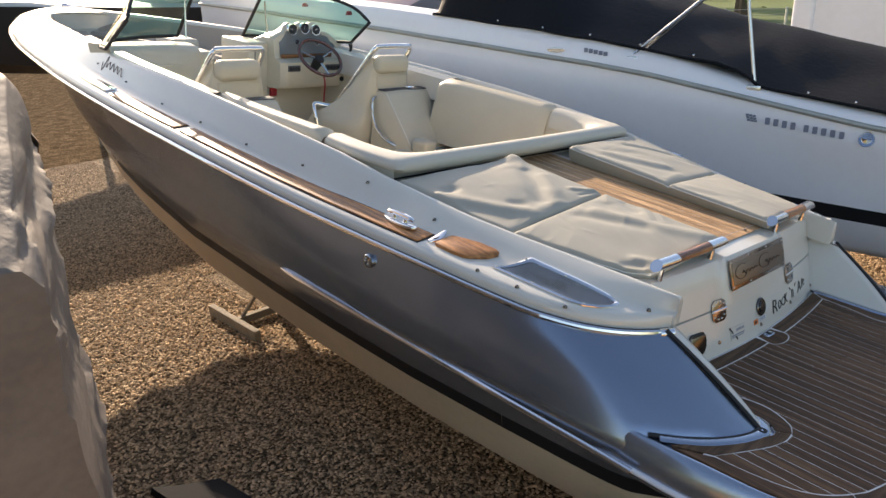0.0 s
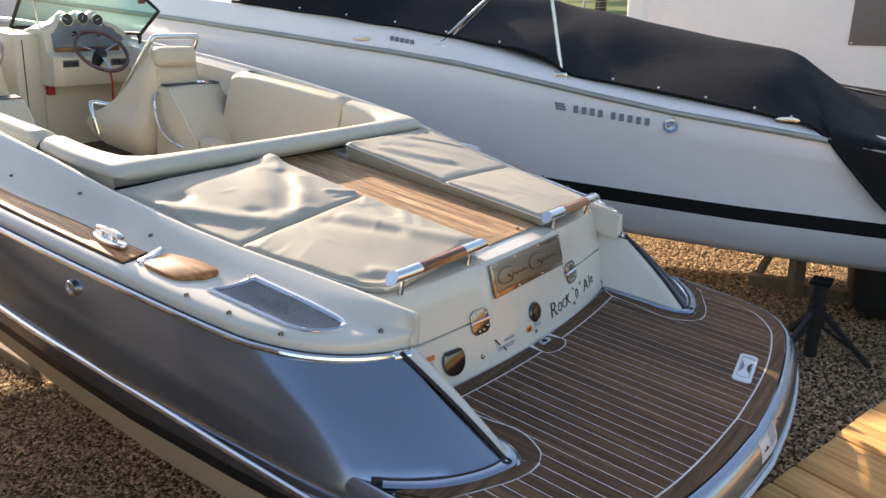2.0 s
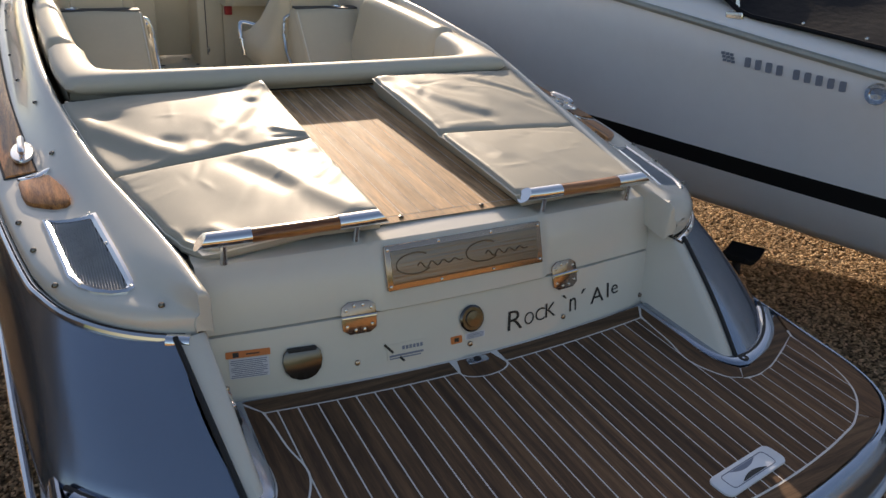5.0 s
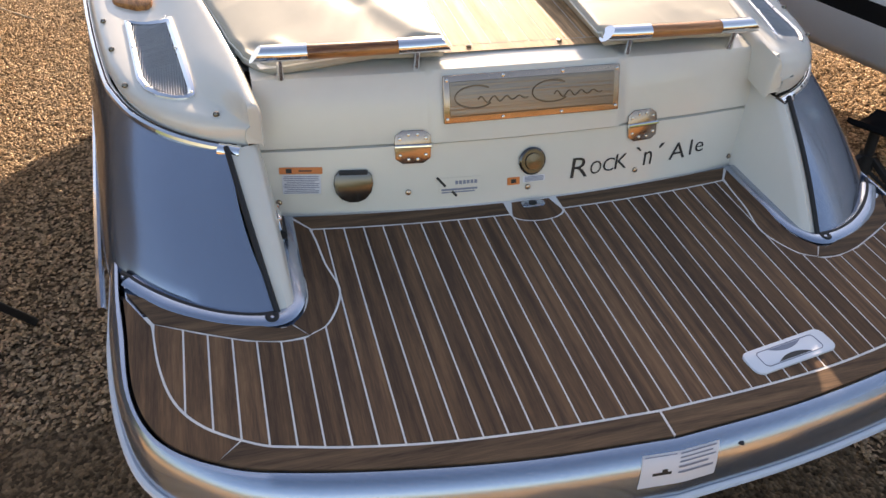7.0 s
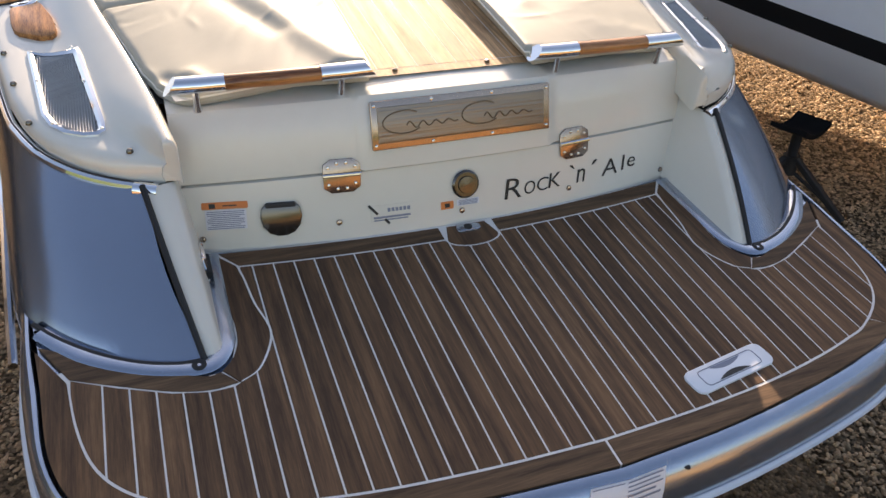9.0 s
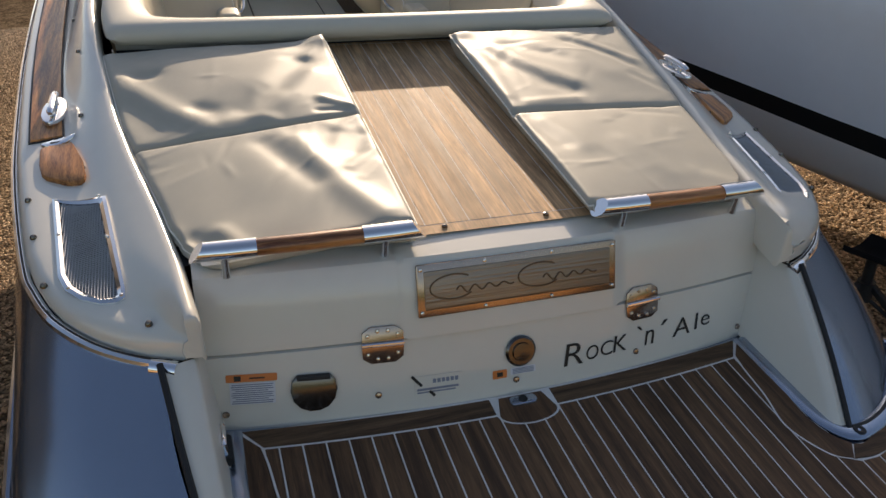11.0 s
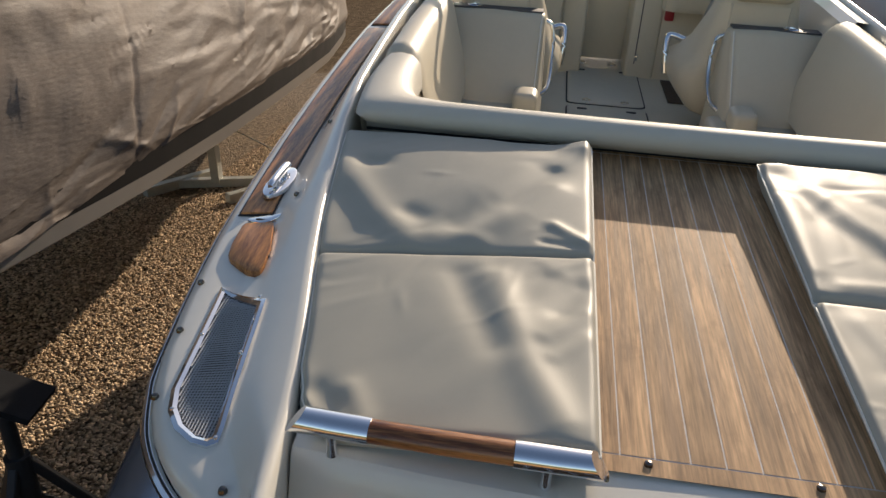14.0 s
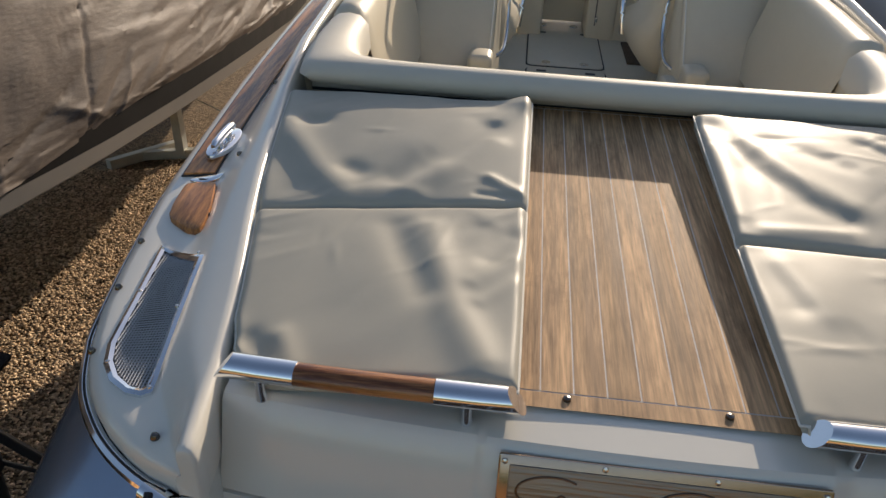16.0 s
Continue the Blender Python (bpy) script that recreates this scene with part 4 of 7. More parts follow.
# grab rails on the hatch
for side in (-1, 1):
    gr = part("grab_rail", tube([(side * 0.375, 0.198, 0.436), (side * 0.50, 0.201, 0.434), (side * 0.62, 0.207, 0.432)], 0.0225, 14, flat=0.85), TEAK_OIL_X, hatch, "varnished teak grab rail")
    for a, b in (((0.24, 0.196, 0.437), (0.378, 0.198, 0.436)), ((0.618, 0.207, 0.432), (0.745, 0.214, 0.430))):
        ins, outs = (Vector(a), Vector(b)) if side > 0 else (Vector(a), Vector(b))
        pts = [Vector((side * p.x, p.y, p.z)) for p in (ins, ins.lerp(outs, 0.5), outs)]
        bm = tube(pts, 0.0255, 16, flat=0.85)
        end = side * (0.24 if a[0] < 0.3 else 0.745)
        for v in bm.verts:      # ends cut at a slant
            if abs(v.co.x - end) < 0.003:
                v.co.x += side * (0.8 if a[0] < 0.3 else -0.8) * (v.co.z - 0.436)
        part("end_cap", bm, CHROME, gr, "chrome end cap", smooth=50)
    for px, py, pz in ((0.322, 0.202, 0.371), (0.69, 0.222, 0.354)):
        part("post", tube([(side * px, py, pz), (side * px, py - 0.003, pz + 0.02), (side * px, py - 0.006, pz + 0.07)], [0.012, 0.009, 0.009], 12), CHROME, gr, "chrome post")

# ---- deck fittings, both sides ----
def on_deck(outline, lift, t, bevel, side, bm=None):
    return slab([(side * x, y) for x, y in (outline if side > 0 else outline[::-1])], lift, lift + t, bevel, zf=deck_z, bm=bm)


def strip_outline(y0, y1, o, i, n=14, point=0.0):
    ys = [y0 + (y1 - y0) * k / n for k in range(n + 1)]
    return [(beam(y) - o - point * ease((y - y0) / (y1 - y0) * 3 - 2) * 0.02, y) for y in ys] + [(beam(y) - i + point * ease((y - y0) / (y1 - y0) * 3 - 2) * 0.03, y) for y in ys[::-1]]


for side in (-1, 1):
    before = set(boat.children)
    for y0, y1 in ((1.065, 2.98), (3.06, 4.03)):
        out = strip_outline(y0, y1, 0.042, 0.132)
        part("teak_strip", on_deck(out, -0.002, 0.012, 0.004, side), TEAK_OIL, boat, "varnished teak gunwale strip")
        part("strip_edge", on_deck([(x + (0.006 if j < len(out) // 2 else -0.006), y + (0.006 if y > (y0 + y1) / 2 else -0.006)) for j, (x, y) in enumerate(out)], -0.002, 0.005, 0, side), RUBBER, boat)
    step = [(1.150, 1.000), (1.156, 0.985), (1.150, 0.90), (1.140, 0.85), (1.125, 0.825), (1.06, 0.772), (1.032, 0.756), (1.021, 0.760), (1.018, 0.78), (1.030, 0.86), (1.062, 0.975), (1.068, 0.990), (1.08, 0.996)]
    part("step_pad", on_deck(step, -0.002, 0.016, 0.005, side), TEAK_OIL, boat, "varnished teak step pad")
    part("fairlead", on_deck([(1.108 + 0.05 * math.cos(radians(a)), 1.030 + 0.019 * math.sin(radians(a))) for a in range(0, 360, 20)], 0, 0.009, 0.003, side), CHROME, boat, "chrome filler ring")
    part("fairlead_hole", on_deck([(1.108 + 0.026 * math.cos(radians(a)), 1.030 + 0.010 * math.sin(radians(a))) for a in range(0, 360, 30)], 0.009, 0.0006, 0, side), RUBBER, boat)
    # pop-up cleat
    cy, cx = 1.238, 1.135
    cz = deck_z(cx, cy) + 0.011
    cl = part("cleat", slab([(side * (cx + 0.036 * math.cos(radians(a)) - 0.02 * math.sin(radians(a)) * 0.2), cy + 0.105 * math.sin(radians(a))) for a in range(0, 360, 15)], cz, cz + 0.012, 0.005), CHROME, boat, "chrome mooring cleat")
    part("horn", tube(smooth_path([(side * cx, cy - 0.085, cz + 0.030), (side * cx, cy - 0.04, cz + 0.036), (side * cx, cy + 0.04, cz + 0.036), (side * cx, cy + 0.085, cz + 0.030)], 3), [0.007] + [0.012] * 8 + [0.007], 10), CHROME, cl)
    for dy in (-0.035, 0.035):
        part("foot", lathe(((0.014, 0), (0.010, 0.012), (0.010, 0.034)), 10, (side * cx, cy + dy, cz + 0.004)), CHROME, cl)
    # ventilation grille
    G_IN = [(1.085, 0.695), (1.048, 0.375), (1.03, 0.325), (1.0, 0.285), (0.963, 0.259), (0.938, 0.254), (0.93, 0.262), (0.932, 0.285), (0.978, 0.625)]
    G_OUT = [(1.103, 0.718), (1.064, 0.370), (1.045, 0.315), (1.011, 0.272), (0.967, 0.244), (0.932, 0.237), (0.914, 0.248), (0.914, 0.276), (0.962, 0.640)]
    fine = lambda o: [(o[i][0] + (o[(i + 1) % 9][0] - o[i][0]) * k / m, o[i][1] + (o[(i + 1) % 9][1] - o[i][1]) * k / m) for i, m in enumerate((10, 1, 1, 1, 1, 1, 1, 10, 4)) for k in range(m)]
    G_IN, G_OUT = fine(G_IN), fine(G_OUT)
    z_g = lambda x, y: deck_z(x, y)
    own = bmesh.new()
    lay = []
    for o, dz in ((G_OUT, 0.0), (G_OUT, 0.006), (between(G_OUT, G_IN, 0.5), 0.010), (G_IN, 0.006), (G_IN, -0.004)):
        lay.append([own.verts.new((side * x, y, z_g(x, y) + dz)) for x, y in o])
    for a, b in zip(lay, lay[1:]):
        for j in range(len(a)):
            own.faces.new((a[j], a[(j + 1) % len(a)], b[(j + 1) % len(a)], b[j]))
    gf = part("vent_grille", own, CHROME, boat, "chrome-framed mesh ventilation grille")
    part("backing", slab([(side * x, y) for x, y in G_IN], -0.002, 0.0005, 0, zf=z_g), LINER, gf)
    bars = bmesh.new()
    def inside(x, y):
        c, n = False, len(G_IN)
        for i in range(n):
            (xa, ya), (xb, yb) = G_IN[i], G_IN[i - 1]
            if (ya > y) != (yb > y) and x < (xb - xa) * (y - ya) / (yb - ya) + xa:
                c = not c
        return c
    for i in range(62):
        y = 0.25 + 0.0072 * i
        xs_ = [x for x in np.arange(0.92, 1.1, 0.004) if inside(x, y)]
        if len(xs_) > 2:
            tube([(side * xs_[0], y, z_g(xs_[0], y) + 0.003), (side * xs_[-1], y, z_g(xs_[-1], y) + 0.003)], 0.0017, 4, bars)
    for i in range(26):
        x = 0.926 + 0.0068 * i
        ys_ = [y for y in np.arange(0.25, 0.70, 0.006) if inside(x, y)]
        if len(ys_) > 2:
            tube([(side * x, ys_[0], z_g(x, ys_[0]) + 0.004), (side * x, (ys_[0] + ys_[-1]) / 2, z_g(x, (ys_[0] + ys_[-1]) / 2) + 0.004), (side * x, ys_[-1], z_g(x, ys_[-1]) + 0.004)], 0.0017, 4, bars)
    part("wire_mesh", bars, MESH, gf, "fine steel mesh", smooth=0)
    for x, y in ((1.092, 0.704), (0.98, 0.652), (1.074, 0.54), (0.956, 0.47), (1.037, 0.318), (0.922, 0.256)):
        part("screw_head", lathe(((0, 0), (0.005, 0), (0.004, 0.003), (0, 0.004)), 8, (side * x, y, z_g(x, y) + 0.008)), STEEL, gf)
    # snap studs along the deck
    for x, y in ((0.865, 0.15), (1.095, 0.36), (1.135, 0.56), (1.165, 0.74), (1.03, 0.83), (1.045, 1.12), (1.07, 1.55), (1.12, 2.0), (1.14, 2.5), (1.145, 3.0), (1.14, 3.5), (1.11, 4.1), (1.06, 4.7)):
        part("snap_stud", lathe(((0, 0), (0.009, 0), (0.0085, 0.004), (0.006, 0.009), (0, 0.010)), 10, (side * x, y, deck_z(x, y))), DARK_STEEL, boat, "small press stud")
    # hull side fitting
    vm = Matrix.Translation((side * 1.276, 1.268, 0.200)) @ Euler((0, radians(90 * side), 0)).to_matrix().to_4x4()
    bm = lathe(((0.0, -0.01), (0.03, -0.01), (0.031, 0.006), (0.026, 0.010), (0.018, 0.010), (0.016, 0.003), (0, 0.002)), 20)
    bm.transform(vm)
    part("vent_outlet", bm, STEEL, boat, "round polished hull outlet")
    # bow fairlead
    part("bow_fairlead", on_deck([(beam(4.1) - 0.045, 4.10), (beam(4.5) - 0.045, 4.5), (beam(4.8) - 0.055, 4.8), (beam(5.0) - 0.085, 4.98), (beam(4.8) - 0.115, 4.8), (beam(4.5) - 0.13, 4.5), (beam(4.1) - 0.125, 4.10)], 0, 0.02, 0.008, side), CHROME, boat, "chrome bow fairlead")
    settle(side, before)

# ---- sun-pad cushions ----
PORT_PAD = dict(
    x_in=0.240, foot=0.004, y_in=(0.215, 0.812, 1.395), y_out=(0.245, 0.812, 1.432),
    h_in=(0.066, 0.070, 0.088), h_out=(-0.006, 0.0, 0.050),
    folds=(
        (((0.93, 1.21), (0.86, 1.09), (0.78, 0.97), (0.69, 0.87)), 0.034, 0.017), (((0.91, 1.05), (0.83, 0.90)), 0.045, -0.013),
        (((0.87, 1.235), (0.83, 1.230)), 0.026, -0.015), (((0.70, 0.975), (0.67, 0.955)), 0.026, -0.012),
        (((0.57, 0.935), (0.46, 1.04), (0.36, 1.20)), 0.038, -0.015), (((0.52, 0.885), (0.42, 0.98), (0.34, 1.10)), 0.032, 0.013),
        (((0.50, 1.10), (0.42, 1.27)), 0.050, 0.005), (((0.66, 1.16), (0.58, 1.30)), 0.060, -0.006), (((0.62, 0.87), (0.50, 0.85)), 0.022, 0.006),
        (((0.238, 1.388), (0.245, 1.375)), 0.055, 0.030), (((0.46, 1.40), (0.36, 1.39)), 0.060, -0.016), (((0.26, 1.33), (0.33, 1.24)), 0.018, 0.008),
        (((0.25, 0.85), (0.34, 0.93)), 0.014, 0.010), (((0.25, 0.79), (0.33, 0.73)), 0.014, 0.006), (((0.25, 0.835), (0.36, 0.86)), 0.010, -0.007),
        (((0.54, 0.72), (0.50, 0.62), (0.43, 0.47)), 0.030, -0.012), (((0.46, 0.70), (0.40, 0.48), (0.31, 0.27)), 0.034, 0.017),
        (((0.27, 0.67), (0.31, 0.59)), 0.028, -0.011), (((0.26, 0.58), (0.34, 0.50)), 0.018, 0.007), (((0.26, 0.50), (0.32, 0.44)), 0.016, 0.005),
        (((0.752, 0.338), (0.712, 0.295)), 0.020, -0.010), (((0.80, 0.38), (0.775, 0.31)), 0.018, 0.008), (((0.69, 0.34), (0.65, 0.27)), 0.020, 0.009), (((0.66, 0.56), (0.60, 0.40)), 0.07, -0.004)))
STBD_PAD = dict(
    x_in=0.220, foot=0.032, y_in=(0.215, 0.735, 1.365), y_out=(0.245, 0.800, 1.445),
    h_in=(0.062, 0.074, 0.100), h_out=(0.022, 0.022, 0.072),
    folds=(
        (((0.275, 1.36), (0.257, 1.08), (0.245, 0.84)), 0.024, 0.007), (((0.262, 1.29), (0.32, 1.075), (0.41, 0.94), (0.50, 0.875)), 0.034, -0.013),
        (((0.33, 1.22), (0.42, 1.06), (0.53, 0.94)), 0.034, 0.011), (((0.40, 1.24), (0.58, 1.12)), 0.030, -0.007), (((0.52, 1.26), (0.70, 1.02)), 0.05, 0.006),
        (((0.66, 1.28), (0.80, 1.14), (0.88, 1.01)), 0.018, -0.009), (((0.71, 1.30), (0.87, 1.12)), 0.020, 0.008), (((0.80, 1.00), (0.88, 0.90)), 0.018, -0.006), (((0.84, 1.06), (0.91, 0.98)), 0.014, 0.005),
        (((0.30, 0.79), (0.48, 0.82)), 0.018, 0.006), (((0.243, 0.69), (0.29, 0.52)), 0.030, -0.008), (((0.30, 0.66), (0.35, 0.50)), 0.030, 0.006), (((0.50, 0.52), (0.54, 0.34)), 0.035, 0.005),
        (((0.62, 0.74), (0.80, 0.72)), 0.016, -0.004), (((0.64, 0.33), (0.72, 0.27)), 0.03, 0.005)))


def pad_pair(side, spec):
    """Two-panel sun cushion; folds are soft ridges and troughs along short lines: (points, width, height)."""
    th = thing("sun_pad", "creased cream vinyl two-panel sun pad lying on the hatch", "cushion", "sun pads")
    rg = np.random.default_rng(31 + side)
    nf = 46
    fx, fy, fa = rg.uniform(0.24, 0.92, nf), rg.uniform(0.2, 1.42, nf), rg.normal(0.7 * side, 0.7, nf)
    fl, fw, fd = rg.uniform(0.03, 0.12, nf), rg.uniform(0.010, 0.024, nf), rg.uniform(0.0006, 0.0020, nf) * np.where(rg.random(nf) < 0.6, 1, -1)

    def relief(x, y):
        a, b = (x - fx) * np.cos(fa) + (y - fy) * np.sin(fa), -(x - fx) * np.sin(fa) + (y - fy) * np.cos(fa)
        z = float((fd * np.exp(-(a / fl) ** 2 - (b / fw) ** 2)).sum())
        for pts, w, h in spec["folds"]:
            d = 9.0
            for p, q in zip(pts, pts[1:]):
                dx, dy = q[0] - p[0], q[1] - p[1]
                t = max(0.0, min(1.0, ((x - p[0]) * dx + (y - p[1]) * dy) / (dx * dx + dy * dy)))
                d = min(d, math.hypot(x - p[0] - t * dx, y - p[1] - t * dy))
            if d < 3.2 * w:
                z += 0.60 * h * math.exp(-(d / (1.22 * w)) ** 2)
        return z

    def lerp3(v3, t):
        return v3[0] + (v3[1] - v3[0]) * t * 2 if t < 0.5 else v3[1] + (v3[2] - v3[1]) * (t * 2 - 1)

    for k in (0, 1):
        n, mrows = 84, []
        for i in range(n + 1):
            u = i / n
            row = []
            for j in range(n + 1):
                v = j / n
                s = (k + v) / 2
                ya, yb = lerp3(spec["y_in"], s) + (0.003 if k else -0.003) * (1 - abs(2 * s - 1)), lerp3(spec["y_out"], s)
                xo = interp(RIDGE_X, yb) - 0.018
                x = spec["x_in"] + (xo - spec["x_in"]) * u
                y = ya + (yb - ya) * u
                if k == 0 and u > 0.80:      # rounded outer stern corner
                    y += 0.085 * ((u - 0.80) / 0.20) ** 2.4 * max(0.0, 1 - v / 0.30)
                e, g = min(u, 1 - u) / 0.032, min(v, 1 - v) / 0.036
                seam = v if k else 1 - v      # distance from the middle seam
                edge = (1 - (1 - min(1, e)) ** 2) ** 0.5 * (1 - (1 - min(1, g)) ** 2) ** 0.5
                top = lerp3(spec["h_in"], s) * (1 - u) + lerp3(spec["h_out"], s) * u + 0.010 * math.sin(math.pi * u) * math.sin(math.pi * v)
                soft = min(1.0, 0.25 + e) * min(1.0, 0.25 + g)
                z = floor_z(y) + top - 0.016 * (1 - edge) - 0.006 * math.exp(-seam / 0.02)
                z += (relief(x, y) + 0.0022 * noise.noise(Vector((x * 7 + 3 * side, y * 7, k)))) * soft
                row.append((x * side, y, z))
            mrows.append(row)
        pan = part("panel", loft(mrows), PAD_VINYL, th, smooth=60)
        rim_pts = [mrows[0][j] for j in range(n + 1)] + [mrows[i][n] for i in range(1, n + 1)] + [mrows[n][j] for j in range(n - 1, -1, -1)] + [mrows[i][0] for i in range(n - 1, 0, -1)]
        def foot(x, y, z):
            inner = max(0.0, 1 - (abs(x) - spec["x_in"]) / 0.05)
            low = min(z - 0.020, floor_z(y) + 0.004) - (0.03 if abs(x) > interp(RIDGE_X, y) - 0.024 else 0)
            return (x + side * spec["foot"] * inner, y, low)
        def belly(x, y, z):
            fx_, fy_, fz_ = foot(x, y, z)
            cx, cy = side * 0.55, 0.5 if k == 0 else 1.1
            d = Vector((x - cx, y - cy, 0)).normalized() * 0.006
            return ((x + fx_) / 2 + d.x, (y + fy_) / 2 + d.y, (z + fz_) / 2)
        part("side_band", loft([rim_pts, [belly(*p) for p in rim_pts], [foot(*p) for p in rim_pts]], close_v=True), PAD_VINYL, pan, smooth=60)
        part("piping", tube([(x, y, z + 0.0005) for x, y, z in rim_pts[::3]], 0.0026, 6, closed=True), PIPING, pan, "stitched piping")
    return th


pad_pair(-1, PORT_PAD)
pad_pair(1, STBD_PAD)

# ---- cockpit ----
COAM_Z = lambda y: 0.555 + 0.02 * (y - 1.5)
cock = thing("cockpit_liner", "ivory moulded cockpit well with padded coaming", "cockpit")
prof = ((0.07, -0.080), (0.03, -0.074), (0.004, -0.060), (-0.009, -0.040), (-0.003, -0.018), (0.022, 0.000), (0.060, 0.006), (0.10, 0.000), (0.132, -0.03), (0.14, -0.12))
path = smooth_path([(-0.985, 2.0, 0), (-0.985, 1.75, 0), (-0.968, 1.56, 0), (-0.945, 1.475, 0), (-0.86, 1.46, 0), (-0.6, 1.458, 0), (0, 1.455, 0), (0.6, 1.458, 0), (0.86, 1.46, 0), (0.945, 1.475, 0), (0.968, 1.56, 0), (0.985, 1.75, 0), (0.985, 2.0, 0)], 5)
inner = smooth_path([(-0.845, 2.0, 0), (-0.843, 1.88, 0), (-0.832, 1.78, 0), (-0.80, 1.67, 0), (-0.73, 1.605, 0), (-0.58, 1.574, 0), (0, 1.562, 0), (0.58, 1.574, 0), (0.73, 1.605, 0), (0.80, 1.67, 0), (0.832, 1.78, 0), (0.843, 1.88, 0), (0.845, 2.0, 0)], 5)
rows = []
for p, q in zip(path, inner):
    rows.append([(p.x + (q.x - p.x) * o / 0.14, p.y + (q.y - p.y) * o / 0.14, COAM_Z(p.y) + dz) for o, dz in prof])
part("stern_bolster", loft(rows, caps=True), VINYL, cock, "thick cream vinyl bolster", smooth=60)
part("bolster_panel", loft([[(x, 1.562, 0.42), (x, 1.556, 0.45), (x, 1.53, 0.50)] for x in (-0.95, 0, 0.95)]), VINYL, cock)
part("bolster_gap", loft([[(x, 1.556, 0.434), (x, 1.552, 0.446)] for x in (-0.95, 0, 0.95)]), RUBBER, cock, smooth=0)
for side in (-1, 1):
    rows = []
    for y in [2.03, 2.06, 2.12, 2.3, 2.5, 2.7, 2.9, 3.06, 3.12]:
        x0 = interp(RIDGE_X, y) - 0.045
        sh = 0.03 if y in (2.03, 3.12) else 0
        rows.append([(side * (x0 - o), y, 0.575 + 0.01 * (y - 2) + dz - sh) for o, dz in ((0.0, -0.12), (0.0, -0.03), (0.02, 0.0), (0.06, 0.008), (0.10, -0.005), (0.125, -0.04), (0.15, -0.14), (0.19, -0.30), (0.22, -0.46))])
    part("side_bolster", loft(rows, caps=False), VINYL_IN, cock, "ivory vinyl side bolster and backrest", smooth=60)
    part("inner_wall", loft([[(side * (interp(RIDGE_X, y) - 0.05), y, 0.5), (side * (interp(RIDGE_X, y) - 0.15), y, -0.22)] for y in (1.5, 2.0, 3.0, 4.0, 4.6, 5.3)]), GELCOAT_IN, cock)
    rows = [[(side * 0.845, 1.60, 0.50), (side * 0.80, 1.60, 0.08)], [(side * 0.86, 1.75, 0.52), (side * 0.81, 1.75, 0.08)], [(side * 0.875, 2.05, 0.52), (side * 0.815, 2.05, 0.08)]]
    part("corner_backrest", loft(rows), VINYL_IN, cock)
    cap_rows = [[(side * (interp(RIDGE_X, y) - o), y, interp(RIDGE_Z, y) - dz) for o, dz in ((0.012, 0.004), (0.06, 0.0), (0.10, 0.03), (0.12, 0.2))] for y in (3.05, 3.5, 4.0, 4.5, 5.0, 5.4)]
    part("coaming_cap", loft(cap_rows), GELCOAT, cock)
part("cockpit_floor", box(1.86, 3.42, 0.03, (0, 3.28, -0.215)), FLOOR_IN, cock, "non-slip moulded floor")
for hy, hl in ((3.62, 0.28), (4.36, 0.40)):
    part("hatch_gap", slab(rounded(0.0, hy, 0.249, hl + 0.009, 0.045), -0.20, -0.196, 0), RUBBER, cock)
    part("floor_hatch", slab(rounded(0.0, hy, 0.24, hl, 0.04), -0.199, -0.190, 0.003), FLOOR_IN, cock, "flush floor hatch")
    for sx in (-0.15, 0.15):
        part("hatch_latch", slab(rounded(sx, hy + hl - 0.06, 0.03, 0.013, 0.006), -0.190, -0.187, 0.001), RUBBER, cock, "small dark latch")
part("floor_hatch", slab(rounded(0.0, 4.55, 0.23, 0.55, 0.02), -0.20, -0.193, 0.003), GELCOAT_IN, cock, "flush floor hatch")
for x, y in ((-0.12, 4.02), (0.12, 4.02), (-0.14, 4.9), (0.08, 4.9)):
    part("lift_ring", lathe(((0, 0), (0.03, 0), (0.028, 0.004), (0.018, 0.004), (0.0, 0.001)), 16, (x, y, -0.192)), STEEL, cock)
part("aft_bulkhead", loft([[(x, 1.58, 0.46), (x, 1.57, -0.22)] for x in (-0.95, 0, 0.95)]), GELCOAT_IN, cock)
